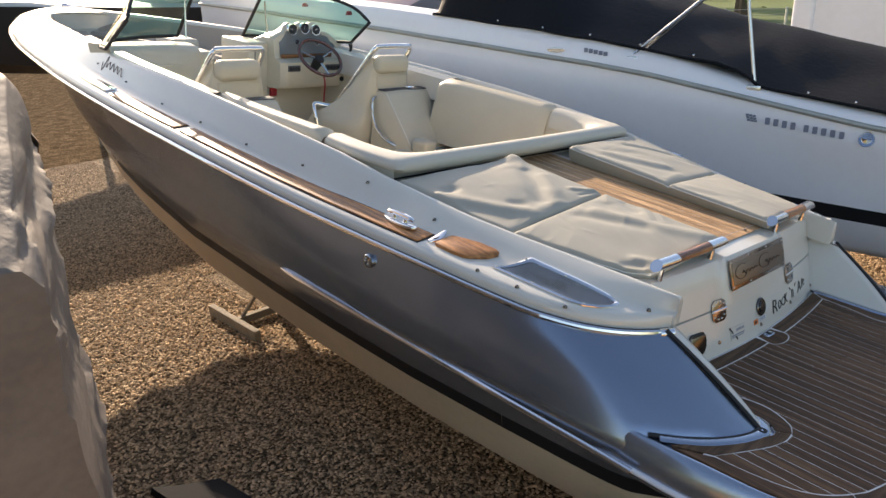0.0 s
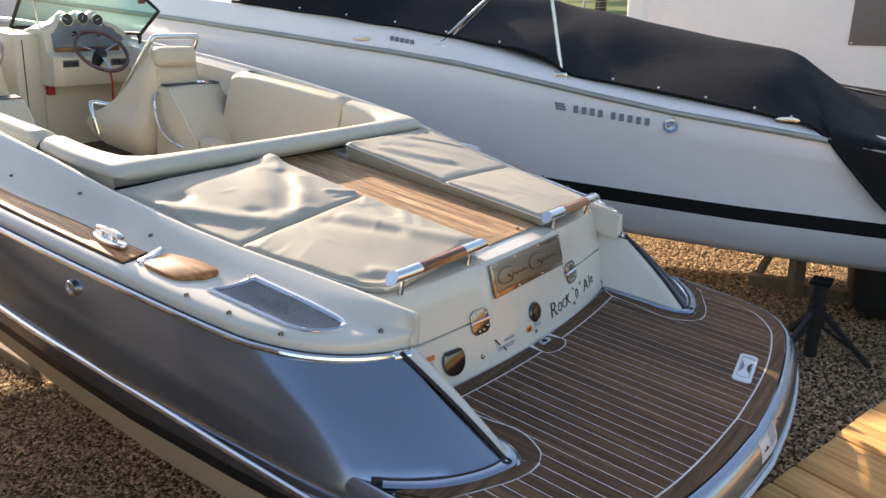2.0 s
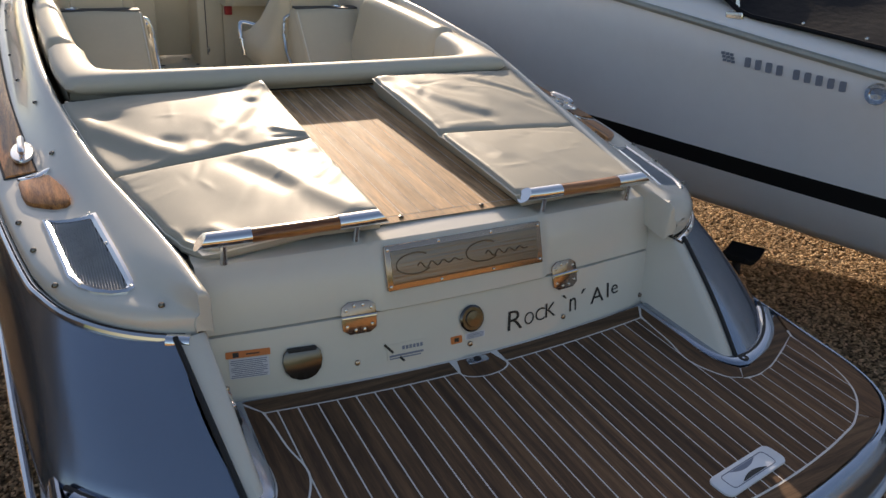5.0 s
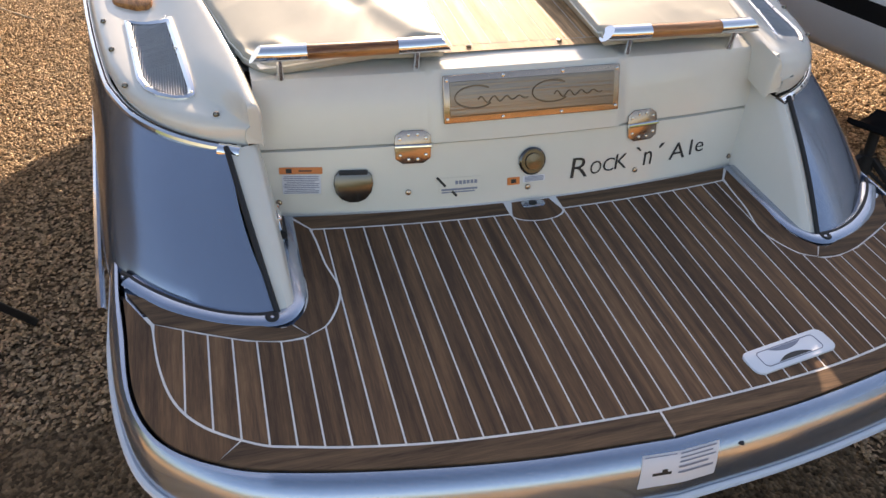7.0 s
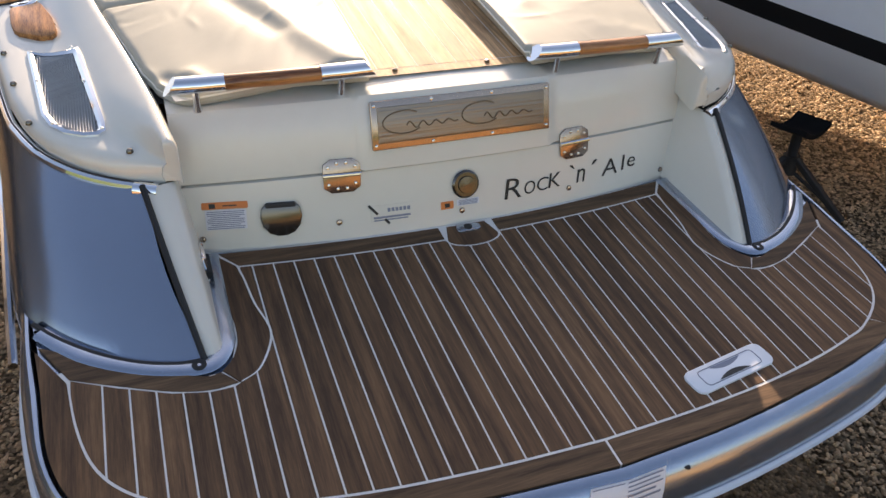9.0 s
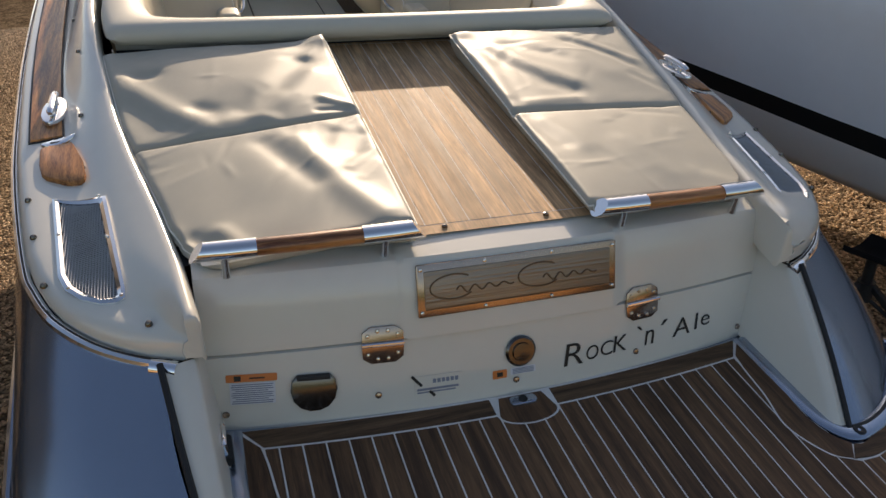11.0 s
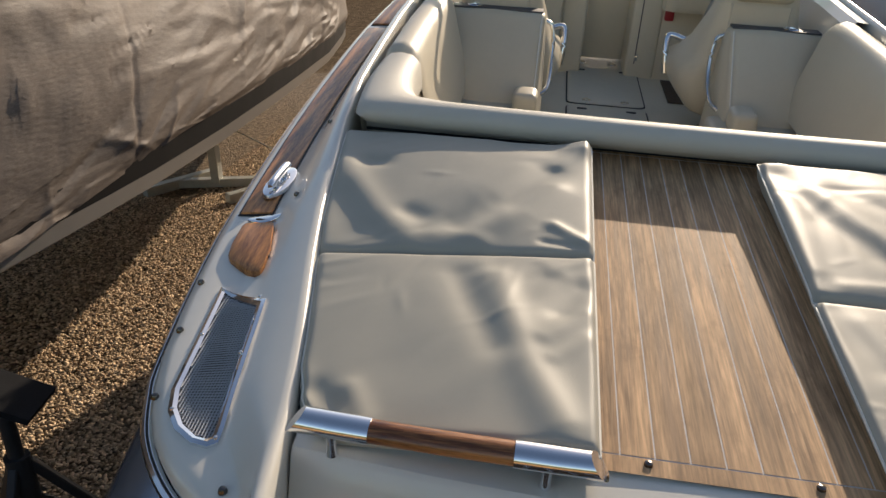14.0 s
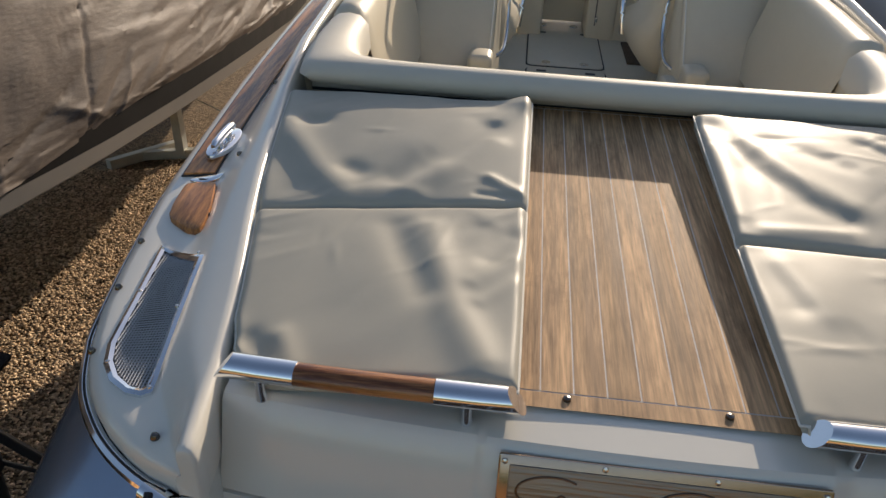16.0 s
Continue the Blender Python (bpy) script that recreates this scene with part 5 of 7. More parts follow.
for side in (-1, 1):
    ln = thing("lounge_seat", "ivory vinyl aft-facing lounge seat with slanted backrest", "seat", "lounge seats")
    x0, x1 = (0.425, 0.985) if side < 0 else (0.495, 1.01)
    rows = []
    for y, ztop in ((3.40, 0.30), (3.403, 0.455), (3.395, 0.468), (3.37, 0.473), (3.33, 0.474), (3.30, 0.467), (3.28, 0.447), (3.14, 0.29), (2.985, 0.125), (2.965, 0.06)):
        rows.append([(side * x, y + dy, ztop - dz) for x, dz, dy in ((x0, 0.035, 0.02), (x0 + 0.01, 0.012, 0.006), (x0 + 0.03, 0.002, 0), (0.55, 0.0, -0.004), (0.70, -0.004, -0.008), (0.82, 0, -0.004), (x1 - 0.02, 0.004, 0), (x1, 0.03, 0.02))])
    part("backrest", loft(rows), VINYL_IN, ln, smooth=60)
    part("seam_piping", tube([(side * (x0 + 0.02), y - 0.004, z) for y, z in ((3.295, 0.460), (3.275, 0.438), (3.13, 0.28), (2.98, 0.115))], 0.004, 6), PIPING, ln)
    side_prof = ((3.402, 0.445), (3.36, 0.458), (3.30, 0.445), (3.15, 0.275), (3.0, 0.105), (2.93, 0.06))
    part("side_panel", loft([[(side * (x0 + 0.004), y, zt), (side * (x0 - 0.006), y, zt - 0.03), (side * (x0 - 0.03), y, -0.2)] for y, zt in side_prof]), VINYL_IN, ln, smooth=60)
    tray = part("top_tray", slab([(side * x, y) for x, y in ((x0 + 0.015, 3.395), (x0 + 0.015, 3.312), (x1 - 0.03, 3.308), (x1 - 0.03, 3.393))], 0.470, 0.4785, 0.003), LINER, ln, "dark drink-holder tray")
    part("cup_ring", lathe(((0.036, 0.0), (0.040, 0.004), (0.036, 0.007), (0.031, 0.005), (0.029, -0.004)), 20, (side * 0.80, 3.352, 0.4785)), CHROME, tray, "chrome cup-holder ring")
    part("seat_cushion", box(0.49, 1.46, 0.12, (side * 0.665, 2.36, 0.03), 0.03, 3), VINYL_IN, ln, "thick seat cushion")
    part("seat_bolster", box(0.12, 0.16, 0.11, (side * (x0 + 0.055), 2.88, 0.14), 0.03, 4), VINYL_IN, ln, "small rolled bolster")
    part("seat_base", box(0.47, 1.46, 0.2, (side * 0.675, 2.36, -0.12), 0.01), GELCOAT_IN, ln)
    part("hand_rail", tube(smooth_path([(side * (x0 + dx), y, z) for dx, y, z in ((0.0, 3.385, 0.42), (-0.035, 3.38, 0.40), (-0.05, 3.365, 0.33), (-0.052, 3.32, 0.22), (-0.05, 3.24, 0.155), (-0.04, 3.16, 0.12), (-0.008, 3.12, 0.10))], 4), 0.0115, 10), STEEL, ln, "curved chrome hand rail")

for side, cx in ((-1, -0.665), (1, 0.645)):
    st = thing("helm_chair", "ivory bucket chair with polished hoop rail on steel pedestal", "chair", "helm chairs")
    rows = []
    for z, w, yb, yf in ((-0.07, 0.17, 3.52, 3.84), (-0.03, 0.25, 3.46, 3.92), (0.06, 0.325, 3.425, 3.97), (0.13, 0.355, 3.415, 3.985), (0.20, 0.335, 3.41, 3.95), (0.25, 0.29, 3.405, 3.86), (0.34, 0.255, 3.40, 3.73), (0.46, 0.225, 3.395, 3.62), (0.58, 0.195, 3.395, 3.53), (0.66, 0.175, 3.40, 3.49), (0.70, 0.165, 3.42, 3.47)):
        half = [(-w, yf), (-w, yf * 0.6 + yb * 0.4), (-w * 0.97, yf * 0.25 + yb * 0.75), (-w * 0.88, yb + 0.03), (-w * 0.68, yb + 0.006), (-w * 0.35, yb), (0, yb - 0.002)]
        rows.append([(cx + x, y, z) for x, y in half + [(-x, y) for x, y in half[-2::-1]]])
    shell = part("seat_shell", loft(rows), VINYL_IN, st, "ivory padded wraparound shell", smooth=70)
    part("shell_pad", loft([[(cx + x, 3.399 + dy, z) for x, dy in ((-0.15, 0.012), (-0.14, -0.012), (0, -0.018), (0.14, -0.012), (0.15, 0.012))] for z in (0.27, 0.30, 0.45, 0.555, 0.575)]), VINYL_IN, shell, smooth=60)
    part("headrest", box(0.315, 0.12, 0.135, (cx, 3.415, 0.655), 0.05, 5), VINYL_IN, st, "rolled ivory headrest")
    part("backrest", box(0.33, 0.09, 0.46, (cx, 3.49, 0.36), 0.035, 3), VINYL_IN, st)
    part("seat_cushion", box(0.46, 0.46, 0.13, (cx, 3.73, 0.09), 0.045, 4), VINYL_IN, st)
    arm = [(0.345, 3.84, 0.07), (0.358, 3.87, 0.19), (0.352, 3.905, 0.268), (0.32, 3.905, 0.28), (0.25, 3.86, 0.268), (0.225, 3.80, 0.29), (0.205, 3.60, 0.52), (0.185, 3.425, 0.735), (0.165, 3.395, 0.783), (0.13, 3.39, 0.792)]
    hoop = [(cx - a, y, z) for a, y, z in arm] + [(cx + a, y, z) for a, y, z in arm[::-1]]
    part("hoop_rail", tube(smooth_path(hoop, 5), 0.0185, 12), CHROME, st, "polished hoop and arm rail")
    pk = part("pocket", box(0.19, 0.05, 0.11, (cx + 0.02, 3.402, 0.17), 0.012), LINER, st, "dark open storage pocket")
    part("pocket_lip", tube([(cx - 0.075, 3.372, 0.225), (cx + 0.115, 3.372, 0.225)], 0.006, 6), VINYL_IN, pk)
    part("pedestal", lathe(((0.13, 0), (0.13, 0.01), (0.05, 0.02), (0.042, 0.14)), 20, (cx, 3.68, -0.2)), STEEL, st)

# helm console: a pod with three gauge lobes over a grey panel
dash = thing("helm_console", "ivory helm console with three gauges, grey panel, switches", "console")
def pod_top(x):
    base = 0.66 + 0.115 * (1 - min(1.0, abs((x - 0.64) / 0.36)) ** 3.2)
    return base + max([0.058 * max(0.0, 1 - ((x - g) / 0.068) ** 2) ** 0.5 for g in (0.50, 0.62, 0.735)])
PX = [0.325 + 0.71 * i / 34 for i in range(35)]
rows = []
for x in PX:
    t = pod_top(x)
    e = min(1.0, min(x - 0.32, 1.04 - x) / 0.05)
    rows.append([(x, 4.99, 0.62), (x, 4.72, min(t, 0.74)), (x, 4.62, t), (x, 4.57, t + 0.002), (x, 4.552, t - 0.012), (x, 4.535, 0.60), (x, 4.525, 0.545), (x, 4.45 + 0.03 * (1 - e), 0.535), (x, 4.40 + 0.05 * (1 - e), 0.52), (x, 4.395 + 0.05 * (1 - e), 0.44), (x, 4.405 + 0.05 * (1 - e), 0.34), (x, 4.43 + 0.05 * (1 - e), 0.305), (x, 4.50, 0.295), (x, 4.66, 0.29)])
part("console_body", loft(rows, caps=True), GELCOAT_IN, dash, smooth=45)
part("console_front", box(0.72, 0.04, 0.52, (0.68, 4.68, 0.05), 0.01), GELCOAT_IN, dash)
part("console_column", box(0.20, 0.46, 0.87, (0.245, 4.87, 0.225), 0.02, 3), GELCOAT_IN, dash, "ivory console column with slim door")
part("door_edge", tube([(0.205, 4.637, 0.62), (0.205, 4.637, -0.10)], 0.004, 6), LINER, dash)
part("door_latch", box(0.018, 0.012, 0.035, (0.212, 4.632, -0.06), 0.003), STEEL, dash)
part("gauge_panel", loft([[(x, 4.548, pod_top(x) - 0.035 if abs(x - 0.64) < 0.24 else pod_top(x) - 0.05), (x, 4.53, 0.62), (x, 4.521, 0.553)] for x in [0.375 + 0.57 * i / 24 for i in range(25)]]), GAUGE_PANEL, dash, "brushed grey gauge panel")
part("teak_trim", box(0.52, 0.008, 0.032, (0.64, 4.516, 0.562), 0.003), TEAK_OIL_X, dash)
for x, z, r in ((0.50, 0.775, 0.047), (0.62, 0.785, 0.047), (0.735, 0.772, 0.047), (0.535, 0.672, 0.022), (0.735, 0.668, 0.024)):
    tilt = Matrix.Translation((x, 4.548 if z > 0.7 else 4.535, z)) @ Euler((radians(84), 0, 0)).to_matrix().to_4x4()
    g = lathe(((0, 0.016), (r * 0.80, 0.016), (r * 0.86, 0.026), (r * 0.96, 0.026), (r * 1.02, 0.0), (r * 1.02, -0.02)), 28)
    g.transform(tilt)
    gg = part("gauge", g, CHROME, dash, "chrome-ringed round gauge")
    f = lathe(((0, 0.0175), (r * 0.80, 0.0175), (r * 0.80, 0.016)), 28)
    f.transform(tilt)
    part("dial", f, DIAL, gg, "black dial")
    nd = box(r * 0.07, r * 0.62, 0.001, (0, r * 0.2, 0.0185))
    nd.transform(tilt @ Matrix.Rotation(radians(70 * math.sin(x * 40)), 4, "Z"))
    part("needle", nd, STICKER, gg, smooth=0)
for x, wd in ((0.432, 0.12), (0.83, 0.16)):
    sp = part("switch_panel", box(wd, 0.012, 0.05, (x, 4.394, 0.475), 0.004), LINER, dash, "black switch panel")
    for k in range(4):
        part("rocker", box(wd / 6, 0.006, 0.026, (x + wd * (k - 1.5) / 4.6, 4.387, 0.475), 0.002), RUBBER, sp)
part("knob", lathe(((0, 0.02), (0.018, 0.018), (0.02, 0.0)), 14, (0.93, 4.40, 0.37), Euler((radians(90), 0, 0)).to_matrix()), RUBBER, dash)
part("control_box", box(0.07, 0.10, 0.10, (1.0, 4.36, 0.55), 0.015), RUBBER, dash, "black throttle box")
part("control_lever", tube([(0.965, 4.34, 0.56), (0.955, 4.31, 0.64), (0.955, 4.32, 0.68)], [0.02, 0.012, 0.02], 10), RUBBER, dash, "black throttle lever")
wc, wu = Vector((0.63, 4.305, 0.575)), Vector((0, 0.747, 0.665))
wx, wnorm = Vector((1, 0, 0)), Vector((0, -0.665, 0.747))
sw = part("steering_wheel", tube([wc + wx * 0.19 * math.cos(a) + wu * 0.19 * math.sin(a) for a in [2 * math.pi * i / 40 for i in range(40)]], 0.0145, 10, closed=True), WHEEL_WOOD, dash, "dark red wooden wheel rim")
for a in (-90, 25, 155):
    a = radians(a)
    e = wc + wx * 0.183 * math.cos(a) + wu * 0.183 * math.sin(a)
    part("spoke", tube([wc - wnorm * 0.03, wc.lerp(e, 0.5) - wnorm * 0.014, e], [0.016, 0.012, 0.008], 8, flat=0.5), STEEL, sw, "polished spoke")
hub = lathe(((0.0, 0.022), (0.03, 0.02), (0.042, 0.008), (0.046, -0.02), (0.035, -0.12)), 18)
hub.transform(Matrix.Translation(wc - wnorm * 0.02) @ wnorm.to_track_quat("Z", "Y").to_matrix().to_4x4())
part("hub", hub, RUBBER, sw, "black hub")
part("lanyard", tube(smooth_path([(0.74, 4.40, 0.40), (0.745, 4.385, 0.33), (0.75, 4.40, 0.24), (0.755, 4.41, 0.17)], 3), 0.007, 6), RED, dash, "red kill cord")
part("fire_extinguisher_bracket", box(0.06, 0.04, 0.07, (0.385, 4.645, 0.24), 0.01), RED, dash, "red box under the console")
part("footrest_mat", slab([(0.40, 4.12), (0.95, 4.1), (0.95, 4.6), (0.40, 4.6)], -0.198, -0.188, 0.003), CARPET, dash, "brown footwell mat")
pc = thing("port_console", "ivory passenger console with glove locker", "console")
rows = []
for x in (-0.33, -0.345, -0.6, -0.9, -1.02):
    d = 0.015 if x == -0.33 else 0
    rows.append([(x, 4.98, 0.63 - d), (x, 4.70, 0.655 - d), (x, 4.58, 0.645 - d), (x, 4.545 + d, 0.60), (x, 4.53 + d, 0.30), (x, 4.6, -0.2)])
part("console_body", loft(rows, caps=True), GELCOAT_IN, pc, smooth=50)
part("console_column", box(0.17, 0.42, 0.80, (-0.245, 4.86, 0.19), 0.02, 3), GELCOAT_IN, pc)
part("glove_lid", box(0.36, 0.012, 0.14, (-0.66, 4.53, 0.45), 0.006), GELCOAT_IN, pc)
part("teak_trim", box(0.40, 0.012, 0.05, (-0.62, 4.53, 0.345), 0.003), TEAK_OIL_X, pc)
part("console_cushion", box(0.25, 0.30, 0.09, (-0.24, 5.12, 0.60), 0.03, 3), VINYL, pc, "white bow backrest cushion")

# windscreen
ws = thing("windscreen", "raked green-tinted windscreen in dark frame, open centre", "windscreen")
for side in (-1, 1):
    base = smooth_path([(side * x, y, z) for x, y, z in ((0.30, 4.995, 0.672), (0.58, 5.015, 0.66), (0.84, 4.975, 0.64)) + (((0.965, 4.84, 0.64), (1.0, 4.60, 0.665), (1.012, 4.385, 0.685)) if side > 0 else ((0.975, 4.86, 0.625), (1.03, 4.70, 0.63), (1.06, 4.54, 0.64)))], 5)
    top = smooth_path([(side * x, y, z) for x, y, z in ((0.30, 4.69, 1.03), (0.54, 4.69, 1.05), (0.73, 4.63, 1.055), (0.85, 4.49, 1.04), (0.96, 4.30, 0.985), (1.045, 4.18, 0.88))], 5)
    pane = part("pane", loft([[a.lerp(b, t) for a, b in zip(base, top)] for t in (0, 0.25, 0.5, 0.75, 1)]), GLASS, ws, "curved tinted pane")
    pane.visible_shadow = False
    part("frame", tube(base + top[::-1], 0.0135, 8, closed=True), RUBBER, ws, "dark anodised frame")
    part("stay", tube([(side * 0.37, 4.70, 0.69), (side * 0.36, 4.72, 0.84), (side * 0.355, 4.73, 0.98)], 0.008, 8), STEEL, ws, "thin steel stay")

# open bow and foredeck
fd = thing("bow_cockpit", "open bow seating well with taupe cushions ahead of the windscreen", "seating")
BY = (5.0, 5.5, 6.0, 6.5, 7.0, 7.4, 7.7, 7.85)
def bow_z(y): return -0.198 + 0.24 * max(0.0, y - 5.4)      # the well shallows towards the raked stem
part("bow_floor", loft([[(-1 * (interp(RIDGE_X, y) - 0.22), y, bow_z(y)), (interp(RIDGE_X, y) - 0.22, y, bow_z(y))] for y in BY]), FLOOR_IN, fd)
for side in (-1, 1):
    part("bow_wall", loft([[(side * (interp(RIDGE_X, y) - 0.015), y, interp(RIDGE_Z, y) - 0.02), (side * max(interp(RIDGE_X, y) - 0.05, 0.02), y, interp(RIDGE_Z, y) - 0.10), (side * max(interp(RIDGE_X, y) - 0.20, 0.01), y, bow_z(y) + 0.008)] for y in BY]), TAUPE, fd)
    part("bow_cushion", loft([[(side * (interp(RIDGE_X, y) - 0.06), y, 0.36), (side * (interp(RIDGE_X, y) - 0.12), y, 0.385), (side * max(interp(RIDGE_X, y) - 0.36, 0.03), y, 0.38), (side * max(interp(RIDGE_X, y) - 0.40, 0.01), y, 0.35), (side * max(interp(RIDGE_X, y) - 0.40, 0.01), y, bow_z(y) + 0.003)] for y in (5.25, 5.8, 6.3, 6.8, 7.3, 7.7)], caps=True), TAUPE, fd, "taupe bow cushion")
part("foredeck", loft([[(x * (interp(RIDGE_X, y) - 0.01), y - (0.10 * (1 - abs(x)) ** 1.0 * (-1 if y < 7.76 else 0)), interp(RIDGE_Z, y) + 0.02 * (1 - x * x) - 0.006 - dz) for x in (-1, -0.8, -0.6, -0.2, 0.2, 0.6, 0.8, 1)] for y, dz in ((7.75, 0.45), (7.751, 0.03), (7.76, 0.0), (8.0, 0), (8.3, 0), (8.5, 0), (8.61, 0))]), GELCOAT, fd)
part("bow_light", lathe(((0.05, 0), (0.045, 0.02), (0.03, 0.04), (0.0, 0.05)), 16, (0, 8.35, 0.565)), CHROME, fd, "chrome bow light")
part("bow_cleat", tube([(-0.10, 8.12, 0.60), (0.10, 8.12, 0.60)], 0.012, 8), CHROME, fd)
# plain flowing ornament on the foredeck flank
for side in (-1,):
    pts = []
    for i in range(46):
        y = 4.62 - 0.42 * i / 45
        x = interp(RIDGE_X, y) + 0.06 + (0.011 * math.sin(i * 0.75) if i > 9 else 0.026 * math.sin(i * 0.5))
        pts.append((side * x, y, deck_z(x, y) + 0.003))
    part("deck_flourish", tube(pts, 0.0022, 6), WHEEL_WOOD, boat, "dark flowing ornament")

# unseen panel, added to stop sunlight reaching the cockpit floor
part("sun_block_panel", box(0.66, 0.035, 0.62, (0.005, 5.02, 0.13), 0.012, 2), GELCOAT_IN, fd, "cream unseen panel between the consoles, added to keep sun off the cockpit floor")

# ---- the white cruiser alongside ----
CR = Matrix(((0.9641, -0.2655, 0, 2.43), (0.2655, 0.9641, 0, 0.46), (0, 0, 1, 0), (0, 0, 0, 1)))
cruiser = thing("cabin_cruiser", "white cruiser, black hull stripe, under dark navy canvas, on stands", "motorboat", m=CR)
C_SHEER = ((-1.75, 1.34), (-0.9, 1.49), (-0.46, 1.55), (0.13, 1.63), (0.76, 1.755), (1.67, 1.925), (3.29, 2.11), (4.24, 2.20), (6.0, 2.30), (7.6, 2.36))
C_STRIPE = ((-1.75, 0.905), (-1.39, 0.929), (-0.36, 0.983), (0.8, 1.065), (1.82, 1.155), (4, 1.32), (7.6, 1.75))
C_BOT = ((-1.75, 0.54), (-1.18, 0.558), (-0.8, 0.575), (-0.1, 0.626), (0.5, 0.67), (2.0, 0.77), (4, 0.95), (7.6, 1.5))
C_IN = ((-1.75, 0.05), (-0.5, 0.0), (2.5, 0.0), (3.5, 0.06), (4.5, 0.22), (5.5, 0.50), (6.5, 0.85), (7.2, 1.12), (7.6, 1.25))
CY = [-1.75, -1.4, -1.0, -0.5, 0, 0.5, 1, 1.5, 2, 2.5, 3, 3.5, 4, 4.5, 5, 5.5, 6, 6.5, 7, 7.3, 7.6]
def c_pt(side, inset, y, z):
    return ((inset if side < 0 else 2.5 - inset), y, z)
def c_sec(y):
    s, st, bo, i = interp(C_SHEER, y), interp(C_STRIPE, y), interp(C_BOT, y), interp(C_IN, y)
    k = (1.25 - i) / 1.25
    f = 0.10 + 0.25 * ease((y - 2) / 5)
    return [(i, s), (i - 0.015 * k, s - 0.12), (i + 0.0 * k, s - 0.3 * (s - st)), (i + 0.02 + f * 0.22 * k, st + 0.5 * (s - st) - 0.05), (i + 0.045 * k + f * 0.3 * k, st)], \
           [(i + 0.045 * k + f * 0.3 * k, st), (i + 0.055 * k + f * 0.4 * k, st - 0.105)], \
           [(i + 0.055 * k + f * 0.4 * k, st - 0.105), (i + 0.12 * k + f * 0.6 * k, bo + 0.06), (i + 0.16 * k + f * 0.7 * k, bo), (i + 0.6 * k, bo - 0.05), (1.25, bo - 0.12)]
for side in (-1, 1):
    for idx, (nm, ma, lb) in enumerate((("hull_side", FW_WHITE, "glossy white topside"), ("hull_stripe", BLACK, "black waterline stripe"), ("hull_bottom", FW_WHITE, "pale hull bottom"))):
        part(nm, loft([[c_pt(side, x, y, z) for x, z in c_sec(y)[idx]] for y in CY]), ma, cruiser, lb, smooth=50)
    part("rub_rail", tube([c_pt(side, interp(C_IN, y) - 0.012, y, interp(C_SHEER, y) - 0.01) for y in CY], 0.020, 8), GALV, cruiser, "grey rub rail")
    rows = []
    for y in CY:
        s, i = interp(C_SHEER, y), interp(C_IN, y)
        k = max(0.02, (1.25 - i) / 1.25)
        h = (0.07 + 0.10 * ease((y - 0.6) / 1.2)) * (0.05 + 0.95 * ease((y + 0.95) / 0.35))
        rows.append([c_pt(side, i + o * k, y, s + dz) for o, dz in ((0.0, 0.005), (0.012, 0.5 * h), (0.05, h), (0.12, h + 0.02), (0.25, h + 0.03))])
    part("side_deck", loft(rows), FW_WHITE, cruiser, smooth=50)
part("transom", loft([[(x, -1.75, z) for z in (1.32, 0.95, 0.6, 0.5)] for x in (0.05, 0.6, 1.25, 1.9, 2.45)]), FW_WHITE, cruiser)
# canvas tent: low edge along the gunwale up to a ridge
C_LOW = ((-1.75, 0.80), (-1.3, 1.08), (-1.04, 1.37), (-0.95, 1.48), (-0.82, 1.56), (-0.58, 1.61), (-0.1, 1.70), (0.72, 1.83), (0.85, 1.92), (1.05, 1.985), (2.0, 2.14), (3.2, 2.29), (3.9, 2.36))
# peak past y 2.7 is out of view, raised to shade the swim platform
C_TOP = ((-1.75, 1.15), (-1.35, 1.42), (-1.03, 1.67), (-0.79, 1.84), (-0.67, 1.88), (-0.26, 1.95), (0.3, 2.07), (0.915, 2.20), (1.5, 2.35), (1.9, 2.48), (2.2, 2.58), (2.7, 2.7), (2.95, 3.0), (3.3, 3.0), (3.42, 2.8), (3.46, 2.4))
rows = []
for y in np.linspace(-1.75, 3.46, 74):
    zl, zt, i = interp(C_LOW, y), interp(C_TOP, y), interp(C_IN, y)
    row = []
    for t in [k / 14 for k in range(29)]:
        q = t if t <= 1 else 2 - t
        lip = interp(C_SHEER, y) + 0.05
        if zl < lip - 0.03:      # the cover hangs straight down outside the hull at the stern
            k = max(0.0, (q - 0.28) / 0.72)
            x = i - 0.035 + (1.285 - i) * k
            z = zl + (lip - zl) * min(1.0, q / 0.28) + max(0.0, zt - lip) * (1 - (1 - k) ** 1.7)
            x = x if t <= 1 else 2.5 - x
        else:
            x = i + 0.03 + (1.22 - i) * t
            z = zl + (zt - zl) * (1 - (1 - q) ** (1.7 + 3.3 * ease((y - 2.0) / 0.5)))
        sag = -0.035 * math.sin(math.pi * q) * (0.6 + 0.4 * math.sin(y * 3.1)) + 0.016 * noise.noise(Vector((x * 2.2, y * 2.6, 1))) + 0.012 * math.sin(9 * (z + 0.35 * y)) * math.sin(math.pi * q)
        sag += 0.016 * math.sin(16 * math.atan2(z - 1.50, y + 1.05)) * math.exp(-((y + 0.1) / 0.8) ** 2) * math.sin(math.pi * q)
        row.append((x, y, z + sag))
    rows.append(row)
part("canvas_hem", tube([r[0] for r in rows], 0.013, 6), CANVAS, cruiser)
part("canvas_cover", loft(rows), CANVAS, cruiser, "dark navy canvas cover with slack folds", smooth=80)
rows = []
